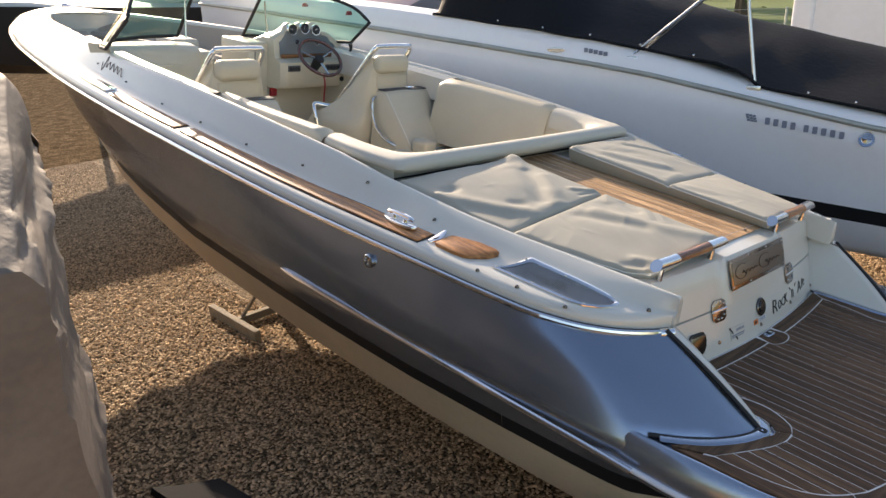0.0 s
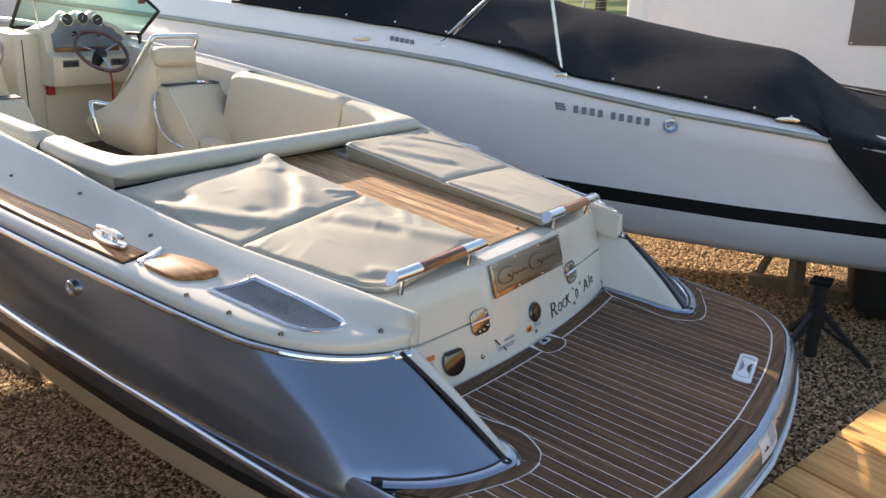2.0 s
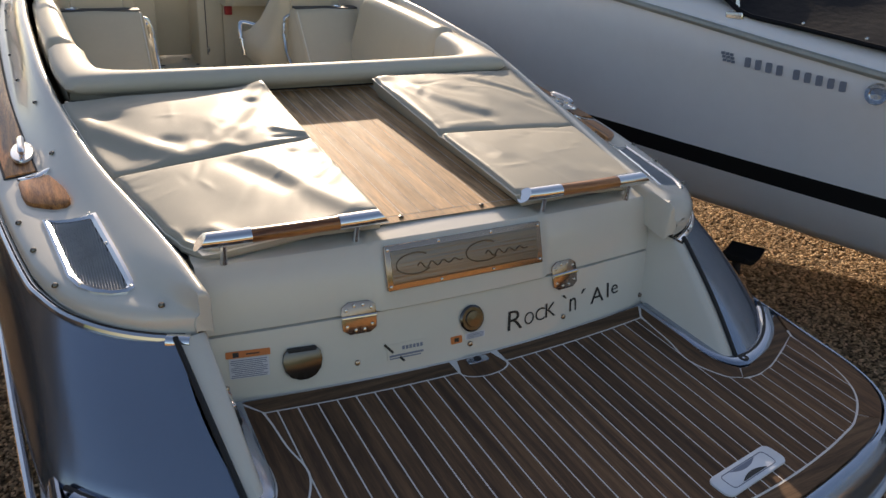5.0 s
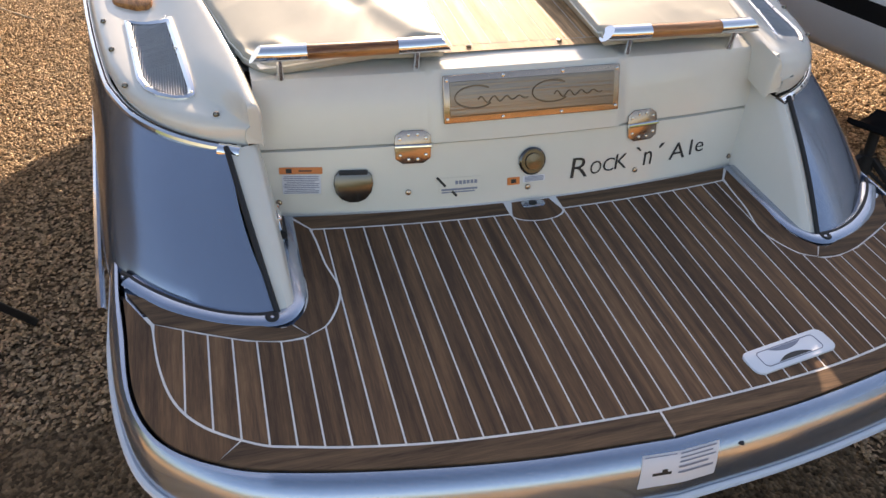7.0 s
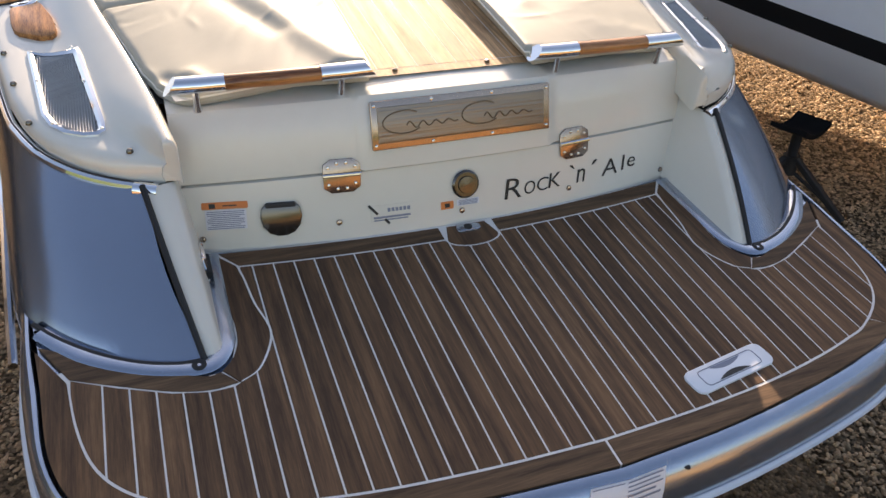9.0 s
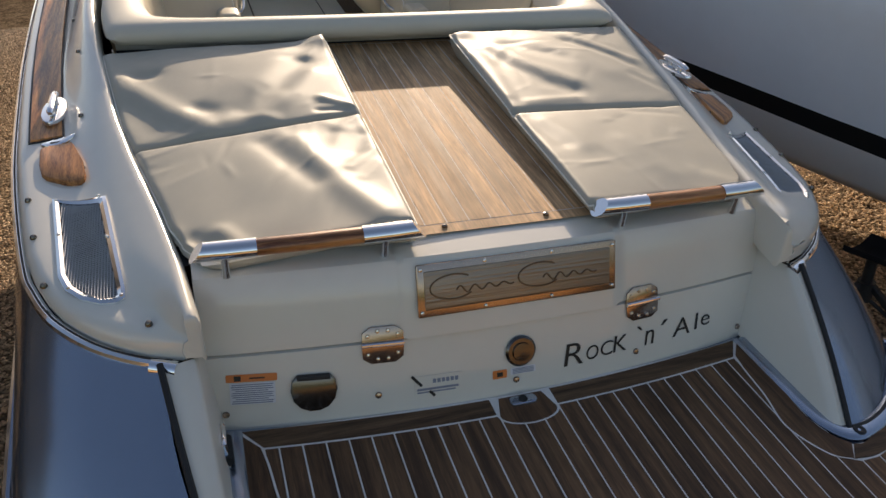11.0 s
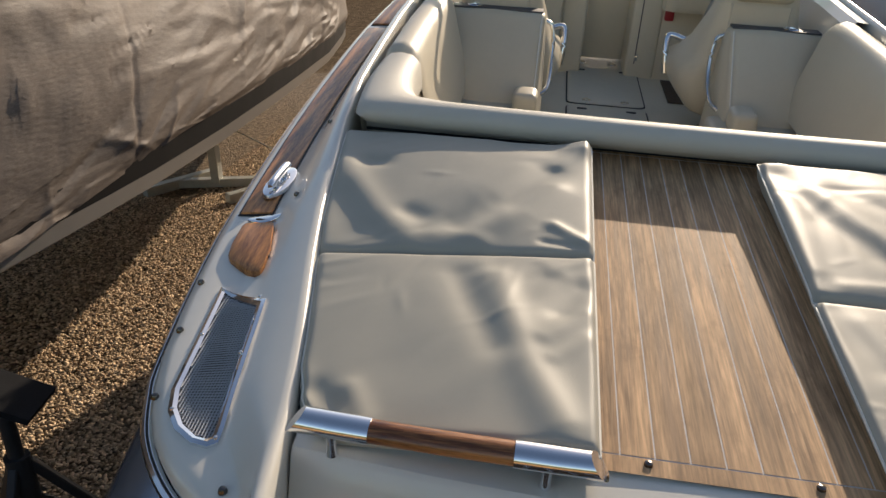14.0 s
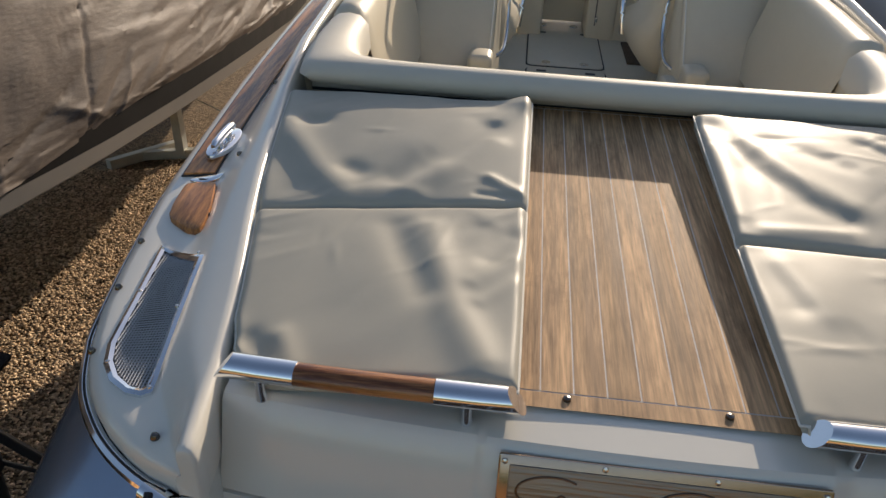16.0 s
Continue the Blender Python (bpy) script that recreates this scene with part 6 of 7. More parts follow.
for y in np.linspace(4.0, 7.5, 20):
    i = interp(C_IN, y)
    rows.append([(i + 0.2 * (1.25 - i) + (1.25 - i) * 1.6 * t, y, interp(C_SHEER, y) + 0.13 + 0.16 * math.sin(math.pi * t) * (1 - 0.5 * (y - 4) / 3.5) + 0.01 * noise.noise(Vector((t * 6, y * 2, 4)))) for t in [k / 10 for k in range(11)]])
part("bow_cover", loft(rows), CANVAS_VIOLET, cruiser, "faded violet bow cover", smooth=80)
for x, y, z in ((0.05, 4.35, 2.30), (0.32, 5.1, 2.36)):
    part("cap_knob", lathe(((0.03, 0), (0.03, 0.02), (0.02, 0.035), (0, 0.04)), 12, (x, y, z)), RED, cruiser, "red fitting")
for pts in (((0.05, 0.76, 1.84), (0.10, 0.86, 2.35), (0.14, 0.92, 2.75)), ((0.04, 1.66, 2.02), (0.06, 1.30, 2.32), (0.09, 0.95, 2.62)), ((0.055, 1.63, 2.0), (0.09, 1.27, 2.34), (0.12, 0.92, 2.64))):
    part("canopy_pole", tube(pts, 0.013, 8), STEEL, cruiser, "polished canopy pole")
for y, z in ((0.76, 1.825), (1.66, 2.0)):
    part("pole_foot", slab(rounded(0.045, y, 0.03, 0.05, 0.012), z - 0.02, z + 0.012, 0.004), STEEL, cruiser)
for y in (-0.72, -0.5, -0.2, 0.1, 0.4, 1.2, 1.6, 2.0, 2.4, 2.8):
    part("snap_stud", lathe(((0, 0), (0.009, 0), (0.007, 0.005), (0, 0.007)), 8, (0.018 if y < 0.7 else 0.03, y, interp(C_LOW, y) + 0.025), Euler((0, radians(-80), 0)).to_matrix()), STEEL, cruiser)
def c_plate(outline, t, y, z, x=-0.012):
    bm = slab(outline, 0, t, 0.001 if t > 0.003 else 0)
    bm.transform(Matrix.Translation((x, y, z)) @ Matrix(((0, 0, -1, 0), (-1, 0, 0, 0), (0, 1, 0, 0), (0, 0, 0, 1))))
    return bm
# maker's lettering as plain bars, following the rising line
slope = 0.132
for k in range(9):
    yb = 0.635 - 0.0565 * k - (0.03 if k > 3 else 0)
    part("letter_bar", c_plate(rounded(0, 0, 0.016, 0.025, 0.004, 1), 0.0025, yb, 1.567 + slope * (yb - 0.4), -0.02), INK, cruiser, smooth=0)
for k in range(3):
    for j in range(3):
        part("emblem_bar", c_plate(rounded(0, 0, 0.010, 0.007, 0.001, 1), 0.0025, 0.775 - 0.024 * k - 0.006 * j, 1.634 - 0.018 * j - 0.003 * k, -0.02), INK, cruiser, smooth=0)
for k in range(5):
    part("model_bar", c_plate(rounded(0, 0, 0.016, 0.016, 0.002, 1), 0.003, 2.02 - 0.04 * k, 2.05 - 0.006 * k, 0.006), INK, cruiser, smooth=0)
def disc(r, x, y, z):
    bm = lathe(((0, 0.002), (r * 0.55, 0.004), (r * 0.6, 0.012), (r * 0.95, 0.012), (r, 0.0)), 24)
    bm.transform(Matrix.Translation((x, y, z)) @ Euler((0, radians(-90), 0)).to_matrix().to_4x4())
    return bm
part("outlet", disc(0.052, -0.018, 0.0, 1.52), CHROME, cruiser, "round chrome outlet")
for y, z in ((-0.698, 1.594), (2.27, 2.055)):
    part("deck_vent", c_plate([(0.075 * math.cos(radians(a)), 0.02 * math.sin(radians(a))) for a in range(0, 360, 20)], 0.008, y, z - 0.01, 0.008), STEEL, cruiser, "oval chrome vent")
part("stern_drive", box(0.50, 0.72, 0.56, (0.80, -1.70, 0.33), 0.10, 4, taper=(1.25, 1.2)), STAND_PAINT, cruiser, "black stern drive leg")
part("trim_tab", box(0.35, 0.25, 0.02, (0.45, -1.86, 0.62), 0.004), GALV, cruiser)

# ---- the tarpaulined boat on the port side ----
TB = Matrix(((1, 0, 0, -3.88), (0, 1, 0, 0), (0, 0, 1, 0), (0, 0, 0, 1)))
tarp_boat = thing("covered_boat", "grey motorboat wrapped in creased grey-brown tarpaulin on steel cradle", "motorboat", m=TB)
TW = ((0.18, 1.10), (0.55, 1.21), (0.75, 1.27), (0.94, 1.335), (1.4, 1.44), (1.9, 1.505), (2.5, 1.56), (3.3, 1.58), (4.0, 1.57), (4.7, 1.55), (6.0, 1.48), (7.4, 1.26), (8.6, 0.80), (9.2, 0.3), (9.3, 0.03))
TYS = [0.75, 0.9, 1.1, 1.4, 1.8, 2.2, 2.6, 3, 3.4, 3.8, 4.2, 4.6, 5, 5.5, 6, 6.5, 7, 7.5, 8, 8.6, 9.0, 9.3]
for side in (-1, 1):
    part("hull_side", loft([[(side * (interp(TW, y) - o * interp(TW, y) / 1.4), y, 1.04 + 0.004 * (y - 1) + dz) for o, dz in ((0.006, 0.27), (0.014, 0.135))] for y in TYS]), BLACK, tarp_boat, "black gunwale band")
    part("hull_bottom", loft([[(side * (interp(TW, y) - o * interp(TW, y) / 1.4), y, 1.04 + 0.004 * (y - 1) + dz) for o, dz in ((0.012, 0.135), (0.022, 0.055), (0.06, 0.03), (0.34, -0.12), (0.5, -0.22), (1.4, -0.60))] for y in TYS]), GREY_HULL, tarp_boat, "grey hull")
part("transom", loft([[(x, 0.75, z) for z in (1.15, 0.9, 0.7, 0.45)] for x in (-1.19, -0.6, 0, 0.6, 1.19)]), GREY_HULL, tarp_boat)
TPROF = ((0.008, 0.125), (-0.012, 0.19), (-0.005, 0.30), (0.02, 0.52), (0.07, 0.72), (0.2, 0.92), (0.50, 1.06), (0.92, 1.16), (1.4, 1.20))
SHOULDER = ((0.18, 2.22), (0.55, 2.34), (0.94, 2.46), (1.25, 2.47), (2.0, 2.44))
TSTERN = ((0.0, None, 1.11), (0.0, None, 1.28), (0.0, None, 1.5), (0.0, -0.30, 0), (0.005, -0.12, 0), (0.03, -0.03, 0), (0.11, 0.0, 0), (0.6, 0.09, 0), (1.4, 0.14, 0))


FOLDS = np.random.default_rng(12)
FY, FF = FOLDS.uniform(0.2, 6.5, 420), FOLDS.uniform(-0.05, 1.15, 420)
FA = np.where(FOLDS.random(420) < 0.86, FOLDS.normal(0.10, 0.20, 420), FOLDS.normal(0.75, 0.35, 420))
FL, FW_, FD = FOLDS.uniform(0.08, 0.50, 420), FOLDS.uniform(0.009, 0.026, 420), FOLDS.uniform(0.006, 0.019, 420) * np.where(FOLDS.random(420) < 0.6, 1, -1)


def crease(y, f):
    """Tension folds: sharp-crested ridges, long along the boat, over a gently slack sheet."""
    f = np.atleast_1d(np.asarray(f, float))
    dy, df = y - FY[None], f[:, None] - FF[None]
    along, across = dy * np.cos(FA) + df * np.sin(FA), -dy * np.sin(FA) + df * np.cos(FA)
    v = (FD * np.exp(-(along / FL) ** 2) * np.exp(-np.abs(across) / FW_)).sum(1)
    return v + np.array([0.020 * noise.noise(Vector((y * 0.7, q * 2.2 + 0.25 * y, 4.0))) for q in f])


def tarp_row(y):
    w = interp(TW, y)
    hgt = interp(((0.7, 0.98), (1.5, 1.05), (3, 1.05), (6, 0.95), (9.1, 0.5)), y)
    k = ease((y - 0.9) / 2.2)
    zs = interp(SHOULDER, y) - 1.14 - 0.012 * (y - 1)
    fine_a = smooth_path([(w - o * w / 1.4, 0, dz * hgt) for o, dz in TPROF], 11)
    fine_b = smooth_path([(w - o * w / 1.4, 0, zabs - 1.14 if dz is None else zs + dz) for o, dz, zabs in TSTERN], 11)
    rag = 0.010 * noise.noise(Vector((y * 1.7, 0, 2))) + 0.008 * noise.noise(Vector((y * 9, 0, 3)))
    pts = [b.lerp(a, k) for a, b in zip(fine_a, fine_b)]
    cr = crease(y, [p.z for p in pts])
    row = []
    for p, c in zip(pts, cr):
        row.append(Vector((p.x + c, y, 1.14 + 0.012 * (y - 1) + p.z + (rag if p.z < 0.05 else 0) + 0.5 * c)))
    return row + [Vector((-q.x, q.y, q.z)) for q in row[::-1]]


rows = [tarp_row(y) for y in np.concatenate([np.linspace(0.18, 2.9, 180), np.linspace(2.93, 9.1, 170)])]
tp = loft(rows)
first, half = rows[0], len(rows[0]) // 2
hip_rows = []
for a, b in zip(first[:half], first[:half - 1:-1]):
    hip_rows.append([a.lerp(b, t) + Vector((0, -0.02 * math.sin(math.pi * t) ** 0.7 + 0.7 * float(crease(t * 3, a.z - 1.1)[0]) * math.sin(math.pi * t), 0)) for t in [i / 40 for i in range(41)]])
loft(hip_rows, tp)
bmesh.ops.remove_doubles(tp, verts=tp.verts, dist=0.0005)
tarpaulin = part("tarpaulin", tp, TARP, tarp_boat, "creased shiny tarpaulin", smooth=50)


def flap(u0, u1, y0, y1, lift, ragged):
    """A second layer of sheet lying on the side of the cover between two heights."""
    ys = np.linspace(y0, y1, 26)
    rr = []
    for y in ys:
        row = tarp_row(y)[:half]
        cut = int(round((u0 + ragged * (y - y0) / (y1 - y0)) * half))
        sel = row[max(cut, 0):int(u1 * half)]
        pos = np.linspace(0, len(sel) - 1.001, 16)
        rr.append([sel[int(q)].lerp(sel[int(q) + 1], q - int(q)) + Vector((lift + 0.008 * noise.noise(Vector((y * 7, q, 2))), 0, lift * 0.7)) for q in pos])
    return loft(rr)


part("overlap_flap", flap(0.10, 0.52, 1.45, 2.35, 0.016, 0.16), TARP, tarpaulin, "overlapping sheet edge", smooth=50)
for y0, f0 in ((3.35, 0.5), (3.9, 0.62)):
    part("tie_cord", tube([(1.33, y0, 1.35 + f0 * 0.6), (1.40, y0 + 0.1, 1.33), (1.42, y0 + 0.14, 1.18)], 0.006, 5), PIPING, tarp_boat, "white tie cord")

# ---- stands and props ----
def bar_bm(a, b, w, h, bm=None):
    a, b = Vector(a), Vector(b)
    d = (b - a)
    rot = d.to_track_quat("X", "Z").to_matrix()
    return box(d.length, w, h, tuple((a + b) / 2), 0.004, 1, rot, bm)


cr = thing("boat_cradle", "galvanised steel cradle under the covered boat", "cradle", m=Matrix.Translation((-3.46, 5.55, 0)))
part("post", bar_bm((0, 0, 0.05), (0.0, 0, 0.70), 0.10, 0.08), GALV, cr, "square steel post")
part("cross_beam", bar_bm((-0.4, -0.08, 0.05), (0.55, 0.12, 0.05), 0.09, 0.08), GALV, cr)
part("foot", bar_bm((-0.55, -0.35, 0.05), (-0.15, 0.25, 0.05), 0.09, 0.09), GALV, cr)
part("foot", bar_bm((0.28, -0.42, 0.05), (0.62, 0.05, 0.05), 0.09, 0.09), GALV, cr)
part("brace", bar_bm((0.03, 0.0, 0.66), (0.9, 0.4, 0.04), 0.012, 0.012), GALV, cr)

tst = thing("keel_stand", "brown timber T-shaped keel stand on the gravel", "stand", m=Matrix.Translation((-0.51, 3.95, 0)))
part("foot", bar_bm((-0.05, 0.40, 0.05), (-0.05, -0.34, 0.05), 0.055, 0.085), TIMBER, tst)
part("cross_beam", bar_bm((-0.03, 0.02, 0.05), (0.40, 0.02, 0.05), 0.05, 0.06), TIMBER, tst)
part("post", bar_bm((0.36, 0.02, 0.05), (0.42, 0.02, 0.60), 0.07, 0.07), TIMBER, tst)
part("brace", bar_bm((0.02, 0.02, 0.07), (0.37, 0.02, 0.42), 0.025, 0.025), TIMBER, tst)


def jack_stand(at, turn, pad_tilt, height, label, group, wide=1.0, dish=3.0, stout=1.0):
    th = thing("jack_stand", label, "stand", group, Matrix.Translation(at) @ Matrix.Rotation(radians(turn), 4, "Z"))
    rows = []
    for k in range(9):
        u = -0.17 + 0.34 * k / 8
        rows.append([(u * wide, v * wide, 0.5 * u * u * dish + t) for v, t in ((-0.11, 0), (0.11, 0), (0.11, 0.025), (-0.11, 0.025))])
    bm = loft(rows, close_v=True, caps=True)
    bm.transform(Matrix.Translation((0, 0, height)) @ Matrix.Rotation(radians(pad_tilt), 4, "Y"))
    part("pad", bm, PAD_BLACK, th, "curved black rubbing pad")
    part("screw_post", tube([(0, 0, 0.2 if stout < 1.5 else 0.012), (0, 0, height + 0.01)], 0.028 * stout, 12), STAND_PAINT, th)
    part("sleeve", tube([(0, 0, height * 0.42), (0, 0, height * 0.68)], 0.045 * (0.5 + 0.5 * stout), 12), STAND_PAINT, th)
    for a in (30, 150, 270):
        d = Vector((math.cos(radians(a)), math.sin(radians(a)), 0))
        part("leg", bar_bm(d * 0.03 + Vector((0, 0, height * 0.64)), d * 0.36 + Vector((0, 0, 0.015)), 0.035, 0.035), STAND_PAINT, th)
        part("stay", bar_bm(d * 0.03 + Vector((0, 0, height * 0.45)), d * 0.24 + Vector((0, 0, height * 0.22)), 0.018, 0.018), STAND_PAINT, th)
    return th


jack_stand((2.40, 1.10, 0), 20, 8, 0.42, "black tripod jack stand with curved pad on the gravel", "jack stands", 0.9)
jack_stand((-2.20, 1.12, 0), 8, 25, 0.845, "black tripod jack stand with flat scuffed pad on the gravel", "jack stands", 0.9, 0.3)
jack_stand((2.66, -0.55, 0), 4, 8, 0.535, "black tripod jack stand under the white cruiser", "jack stands", 0.55, 0.3, 1.6)
ck = thing("timber_cradle", "weathered timber cradle blocks under the white cruiser", "cradle", m=Matrix.Translation((3.66, -0.05, 0)))
part("beam", bar_bm((0.0, 0.20, 0.05), (0.07, -0.60, 0.05), 0.09, 0.10), TIMBER, ck)
part("post", bar_bm((-0.06, -0.17, 0.01), (-0.04, -0.15, 0.50), 0.09, 0.10), TIMBER, ck)
part("brace", bar_bm((0.07, 0.16, 0.06), (0.30, 0.02, 0.46), 0.05, 0.05), TIMBER, ck)

# ---- boarded landing behind the boat ----
DM = Matrix.Translation((-0.05, -0.952, 0)) @ Matrix.Rotation(math.atan2(-0.28, 1), 4, "Z")
dock = thing("landing_stage", "yellow pine boarded landing stage at the stern", "landing stage", m=DM, kind="structure")
for k in range(-33, 34):
    x = 0.142 * k + 0.03
    h = 0.003 * math.sin(k * 2.3)
    part("board", box(0.134, 3.2, 0.034, (x, -1.6 + 0.004 * math.sin(k * 5.1), 0.878 + h), 0.006, 2), DECK_WOOD, dock)
for y in (-0.25, -1.6, -2.9):
    part("joist", box(9.4, 0.07, 0.16, (0, y, 0.78), 0.004), TIMBER, dock)
for x in (-4.5, -2.2, 0.2, 2.4, 4.5):
    for y in (-0.28, -2.9):
        part("pile", box(0.12, 0.12, 0.72, (x, y, 0.36), 0.006), TIMBER, dock)

# ---- backdrop of the yard ----
WM = Matrix.Translation((8.25, 3.25, 0)) @ Matrix.Rotation(math.atan2(-1, 0.12), 4, "Z")
wall = tagged(part("wall_east", box(11.0, 0.35, 4.2, (5.5, 0.18, 2.1), 0.01), PLASTER), "rough white rendered yard wall", "wall", kind="structure")
wall.matrix_basis = WM
pier = thing("plaster_pier", "pale lumpy rendered pier at the wall end", "pier", m=WM)
part("pier_shaft", box(0.28, 0.45, 4.1, (-0.02, 0.12, 2.05), 0.05, 3), PLASTER, pier)
sg = thing("wall_sign", "dark grey sign board screwed to the white wall", "sign", m=WM)
part("board", box(1.0, 0.02, 0.9, (3.22, -0.012, 1.90), 0.003), SIGN, sg)
for x, z in ((2.75, 1.48), (3.69, 1.48), (2.75, 2.32), (3.69, 2.32)):
    part("screw_head", box(0.02, 0.01, 0.02, (x, -0.025, z), 0.002), STEEL, sg)
fence = thing("wire_fence", "thin grey post-and-wire fence along the field", "fence", m=Matrix.Translation((18, 16, 0)) @ Matrix.Rotation(radians(-40), 4, "Z"), kind="structure")
for k in range(-14, 15):
    part("post", box(0.07, 0.07, 1.15, (2.2 * k, 0, 0.57)), GALV, fence)
for z in (0.3, 0.6, 0.9, 1.1):
    part("wire", tube([(-31, 0, z), (31, 0, z)], 0.008, 4), GALV, fence)


def tree(at, h, seed, label):
    rng = random.Random(seed)
    th = thing("tree", label, "tree", "field trees", Matrix.Translation(at))
    bend = [(0.12 * h * 0.1 * rng.uniform(-1, 1) * t, 0.1 * h * 0.1 * rng.uniform(-1, 1) * t, h * 0.62 * t) for t in (0, 0.25, 0.5, 0.75, 1)]
    bm = tube(bend, [h * 0.030, h * 0.024, h * 0.02, h * 0.015, h * 0.008], 8)
    tips = []
    for k in range(11):
        a, z0 = rng.uniform(0, 6.28), h * rng.uniform(0.26, 0.6)
        ln = h * rng.uniform(0.18, 0.34)
        p1 = Vector((math.cos(a) * ln * 0.5, math.sin(a) * ln * 0.5, z0 + ln * 0.35))
        p2 = Vector((math.cos(a) * ln, math.sin(a) * ln, z0 + ln * 0.9))
        tube([(0, 0, z0), p1, p2], [h * 0.010, h * 0.007, h * 0.003], 5, bm)
        tips += [p1, p2, p1.lerp(p2, 0.5)]
    part("trunk", bm, BARK, th)
    lf = bmesh.new()
    for p in tips:
        for _ in range(90):
            q = p + Vector([rng.gauss(0, h * 0.07) for _ in range(3)])
            d, e = Vector([rng.uniform(-1, 1) for _ in range(3)]).normalized() * h * 0.016, Vector([rng.uniform(-1, 1) for _ in range(3)]).normalized() * h * 0.011
            lf.faces.new([lf.verts.new(q + d), lf.verts.new(q + e), lf.verts.new(q - d), lf.verts.new(q - e)])
    part("crown", lf, LEAF, th, smooth=0)
    return th


for i, (x, y, h) in enumerate(((27, 13, 7.5), (33, 16, 9), (37, 22, 8), (34, 30, 9), (40, 38, 10), (36, 48, 9), (46, 30, 10), (30, 52, 9), (20, 48, 8), (10, 52, 9), (0, 50, 9))):
    tree((x, y, 0), h, i, "slender field tree with thin foliage")
hedge = bmesh.new()
rng = random.Random(8)
for k in range(2600):
    a = rng.uniform(-25, 115)
    r = 70 + rng.uniform(-3, 3)
    z = abs(rng.gauss(0, 1)) * 2.0 + 0.2
    p = Vector((r * math.cos(radians(a)), r * math.sin(radians(a)), z))
    d, e = Vector([rng.uniform(-1, 1) for _ in range(3)]) * 1.2, Vector([rng.uniform(-1, 1) for _ in range(3)]) * 1.0
    hedge.faces.new([hedge.verts.new(p + d), hedge.verts.new(p + e), hedge.verts.new(p - d), hedge.verts.new(p - e)])
tagged(part("hedge", hedge, LEAF, None, smooth=0), "distant dark green hedge beyond the field", "hedge", kind="stuff")

far = thing("moored_boat", "black-hulled boat with pale deck propped across the yard", "motorboat", m=Matrix.Translation((0.1, 11.6, 0)))
FAR = ((-0.35, 0.03, 2.36, 1.70), (-0.15, 0.22, 2.35, 1.42), (0.3, 0.50, 2.33, 1.36), (0.8, 0.70, 2.30, 1.30), (1.6, 0.92, 2.26, 1.22), (3.0, 1.10, 2.20, 1.14), (4.6, 1.15, 2.16, 1.10), (6.2, 1.12, 2.15, 1.10))
for side in (-1, 1):
    part("hull_side", loft([[(x, side * w, zt), (x, side * w * 0.97, zt * 0.6 + zb * 0.4), (x, side * w * 0.8, zb * 0.85 + zt * 0.15), (x, 0, zb)] for x, w, zt, zb in FAR]), BLACK, far, "black hull side")
part("deck", loft([[(x + 0.02, -w * 0.99, zt + 0.003), (x, -w * 0.8, zt + 0.06), (x, 0, zt + 0.10), (x, w * 0.8, zt + 0.06), (x + 0.02, w * 0.99, zt + 0.003)] for x, w, zt, zb in FAR]), PALE_PAINT, far, "pale deck")
part("cabin", box(3.0, 1.5, 0.55, (3.6, 0, 2.50), 0.15, 3, taper=(0.8, 0.8)), PALE_PAINT, far, "pale cabin")
for x in (1.4, 5.0):
    part("prop", bar_bm((x, -0.5, 0.0), (x, -0.4, 1.32), 0.08, 0.08), TIMBER, far)
    part("prop", bar_bm((x, 0.5, 0.0), (x, 0.4, 1.32), 0.08, 0.08), TIMBER, far)

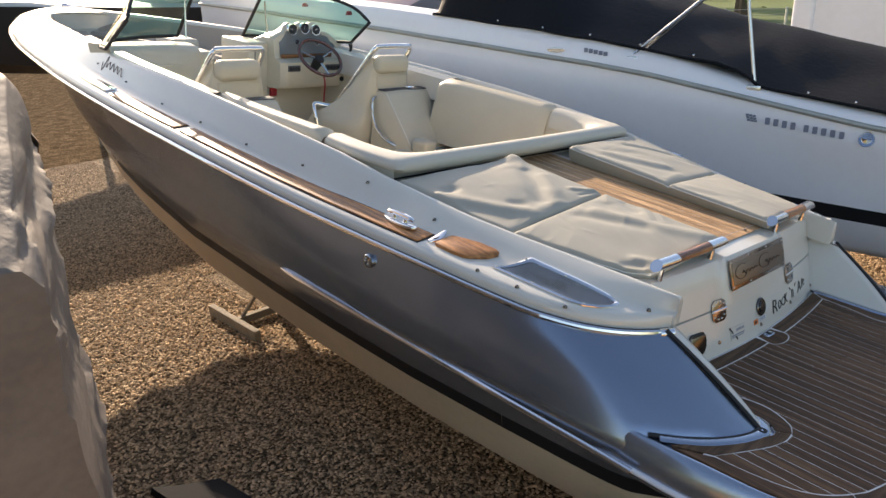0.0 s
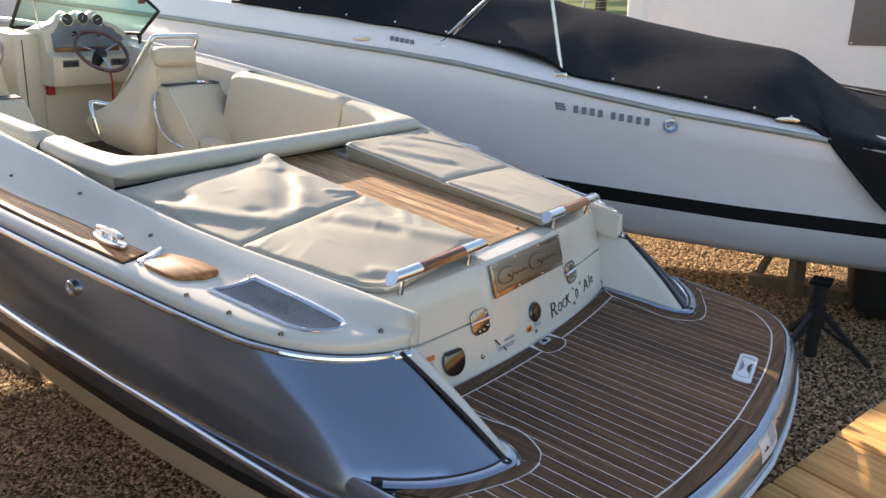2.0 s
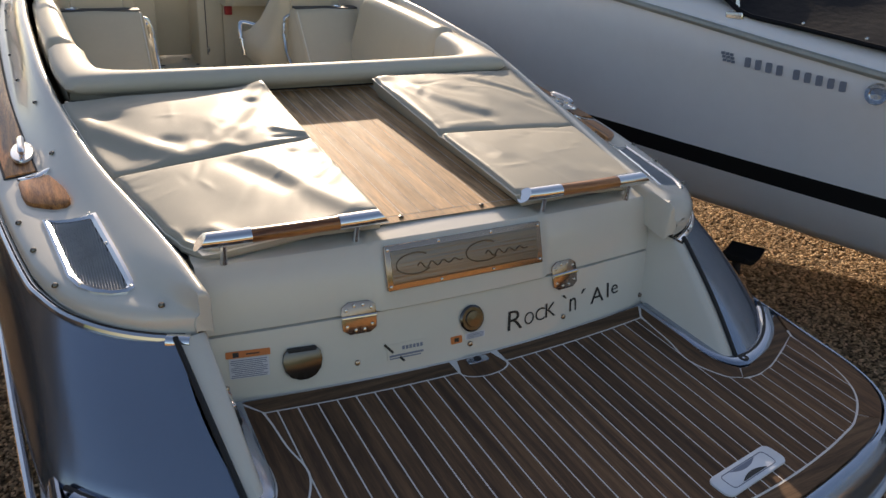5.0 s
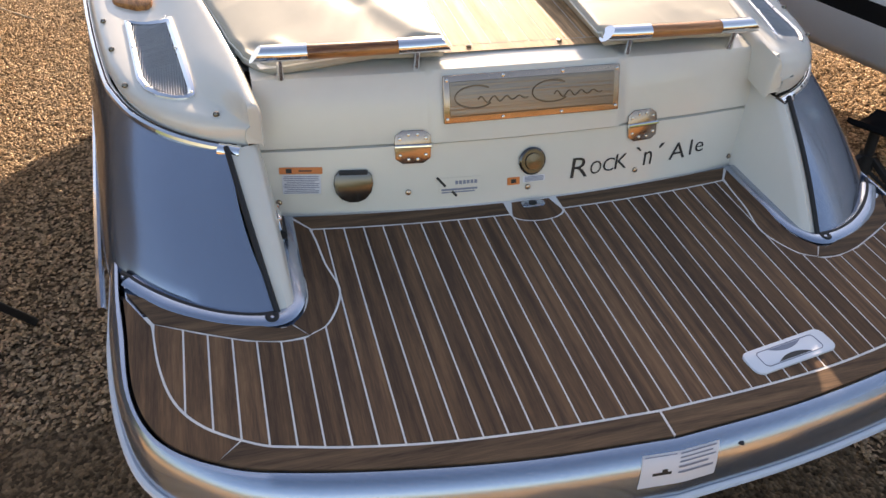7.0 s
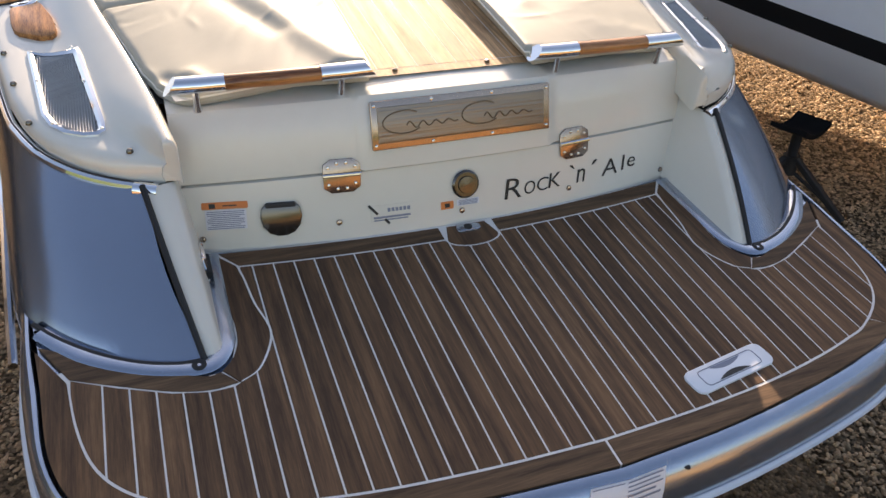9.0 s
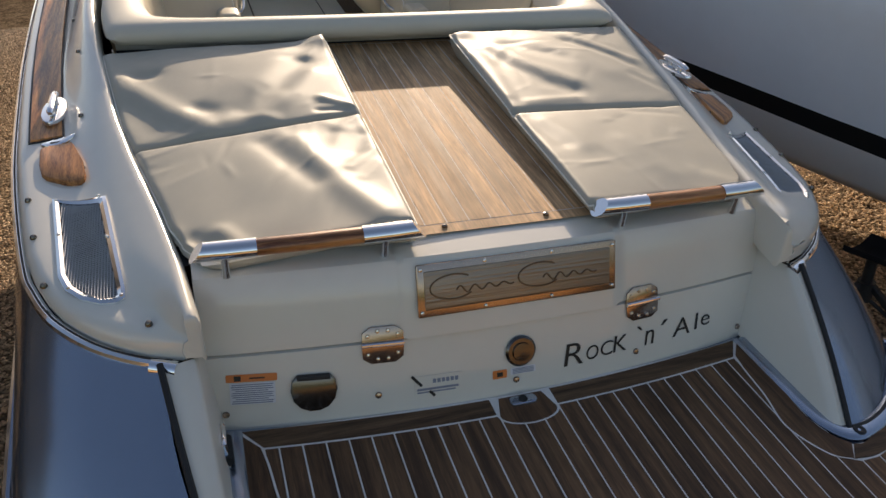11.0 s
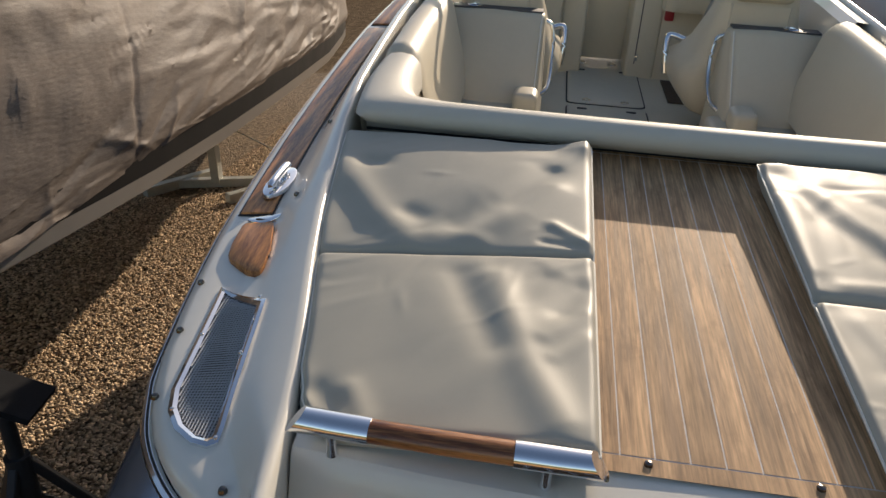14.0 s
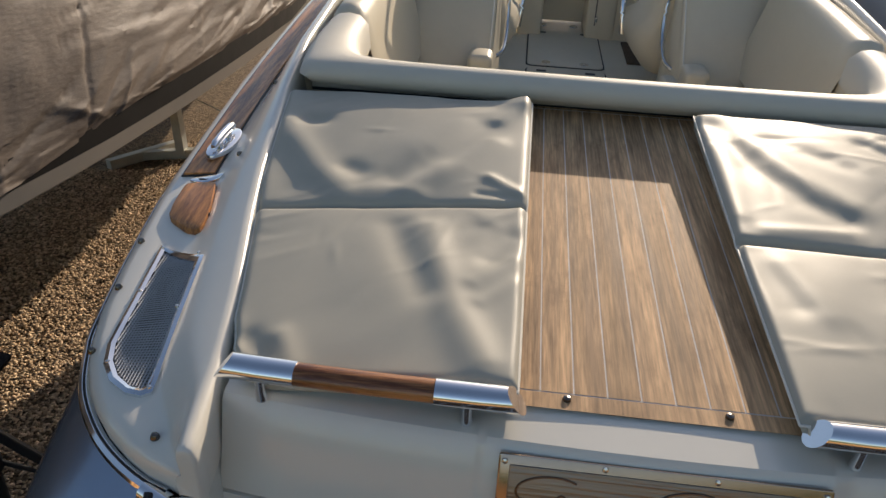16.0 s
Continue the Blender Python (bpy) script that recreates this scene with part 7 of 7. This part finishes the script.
# ---- loose pebbles over the gravel where the camera sees it ----
def pebbles(name, n, boxes, seed):
    rg = np.random.default_rng(seed)
    area = np.array([(b[1] - b[0]) * (b[3] - b[2]) for b in boxes])
    pick = rg.choice(len(boxes), n, p=area / area.sum())
    bx = np.array(boxes)[pick]
    x = bx[:, 0] + rg.random(n) * (bx[:, 1] - bx[:, 0])
    y = bx[:, 2] + rg.random(n) * (bx[:, 3] - bx[:, 2])
    s = 0.0066 + 0.0062 * rg.random(n) ** 1.5
    base = np.array([(1, 0, 0), (0, 1, 0), (-1, 0, 0), (0, -1, 0), (0, 0, 1), (0, 0, -1), (0.62, 0.62, 0.35), (-0.62, 0.62, 0.35), (-0.62, -0.62, 0.35), (0.62, -0.62, 0.35)], float)
    tri = np.array([(4, 6, 7), (4, 7, 8), (4, 8, 9), (4, 9, 6), (0, 1, 6), (1, 2, 7), (2, 3, 8), (3, 0, 9), (6, 1, 7), (7, 2, 8), (8, 3, 9), (9, 0, 6)])
    ang = rg.random(n) * 6.283
    c, sn = np.cos(ang), np.sin(ang)
    sc = np.stack([s * (0.9 + 0.7 * rg.random(n)), s * (0.7 + 0.4 * rg.random(n)), s * (0.42 + 0.3 * rg.random(n))], 1)
    v = base[None] * sc[:, None] * (0.85 + 0.3 * rg.random((n, len(base), 1)))
    tilt = (rg.random((n, 2)) - 0.5) * 0.9
    vx = v[..., 0] * c[:, None] - v[..., 1] * sn[:, None]
    vy = v[..., 0] * sn[:, None] + v[..., 1] * c[:, None]
    vz = v[..., 2] + vx * tilt[:, :1] + vy * tilt[:, 1:]
    co = np.stack([vx + x[:, None], vy + y[:, None], vz + (0.003 + 0.009 * rg.random(n))[:, None]], 2).reshape(-1, 3)
    f = (tri[None] + (np.arange(n) * len(base))[:, None, None]).reshape(-1, 3)
    me = bpy.data.meshes.new(name)
    me.vertices.add(len(co))
    me.vertices.foreach_set("co", co.ravel())
    me.loops.add(f.size)
    me.loops.foreach_set("vertex_index", f.ravel().astype(np.int32))
    me.polygons.add(len(f))
    me.polygons.foreach_set("loop_start", np.arange(0, f.size, 3, dtype=np.int32))
    me.update(calc_edges=True)
    me.shade_smooth()
    me.materials.append(PEBBLE)
    return new(name, me)


tagged(pebbles("gravel", 215000, [(-4.6, -0.2, 0.6, 5.2), (-3.6, 0.9, 5.2, 11.0), (1.2, 5.2, -1.6, 3.0)], 5), "loose tan and grey pebbles of the yard", "gravel", kind="stuff")
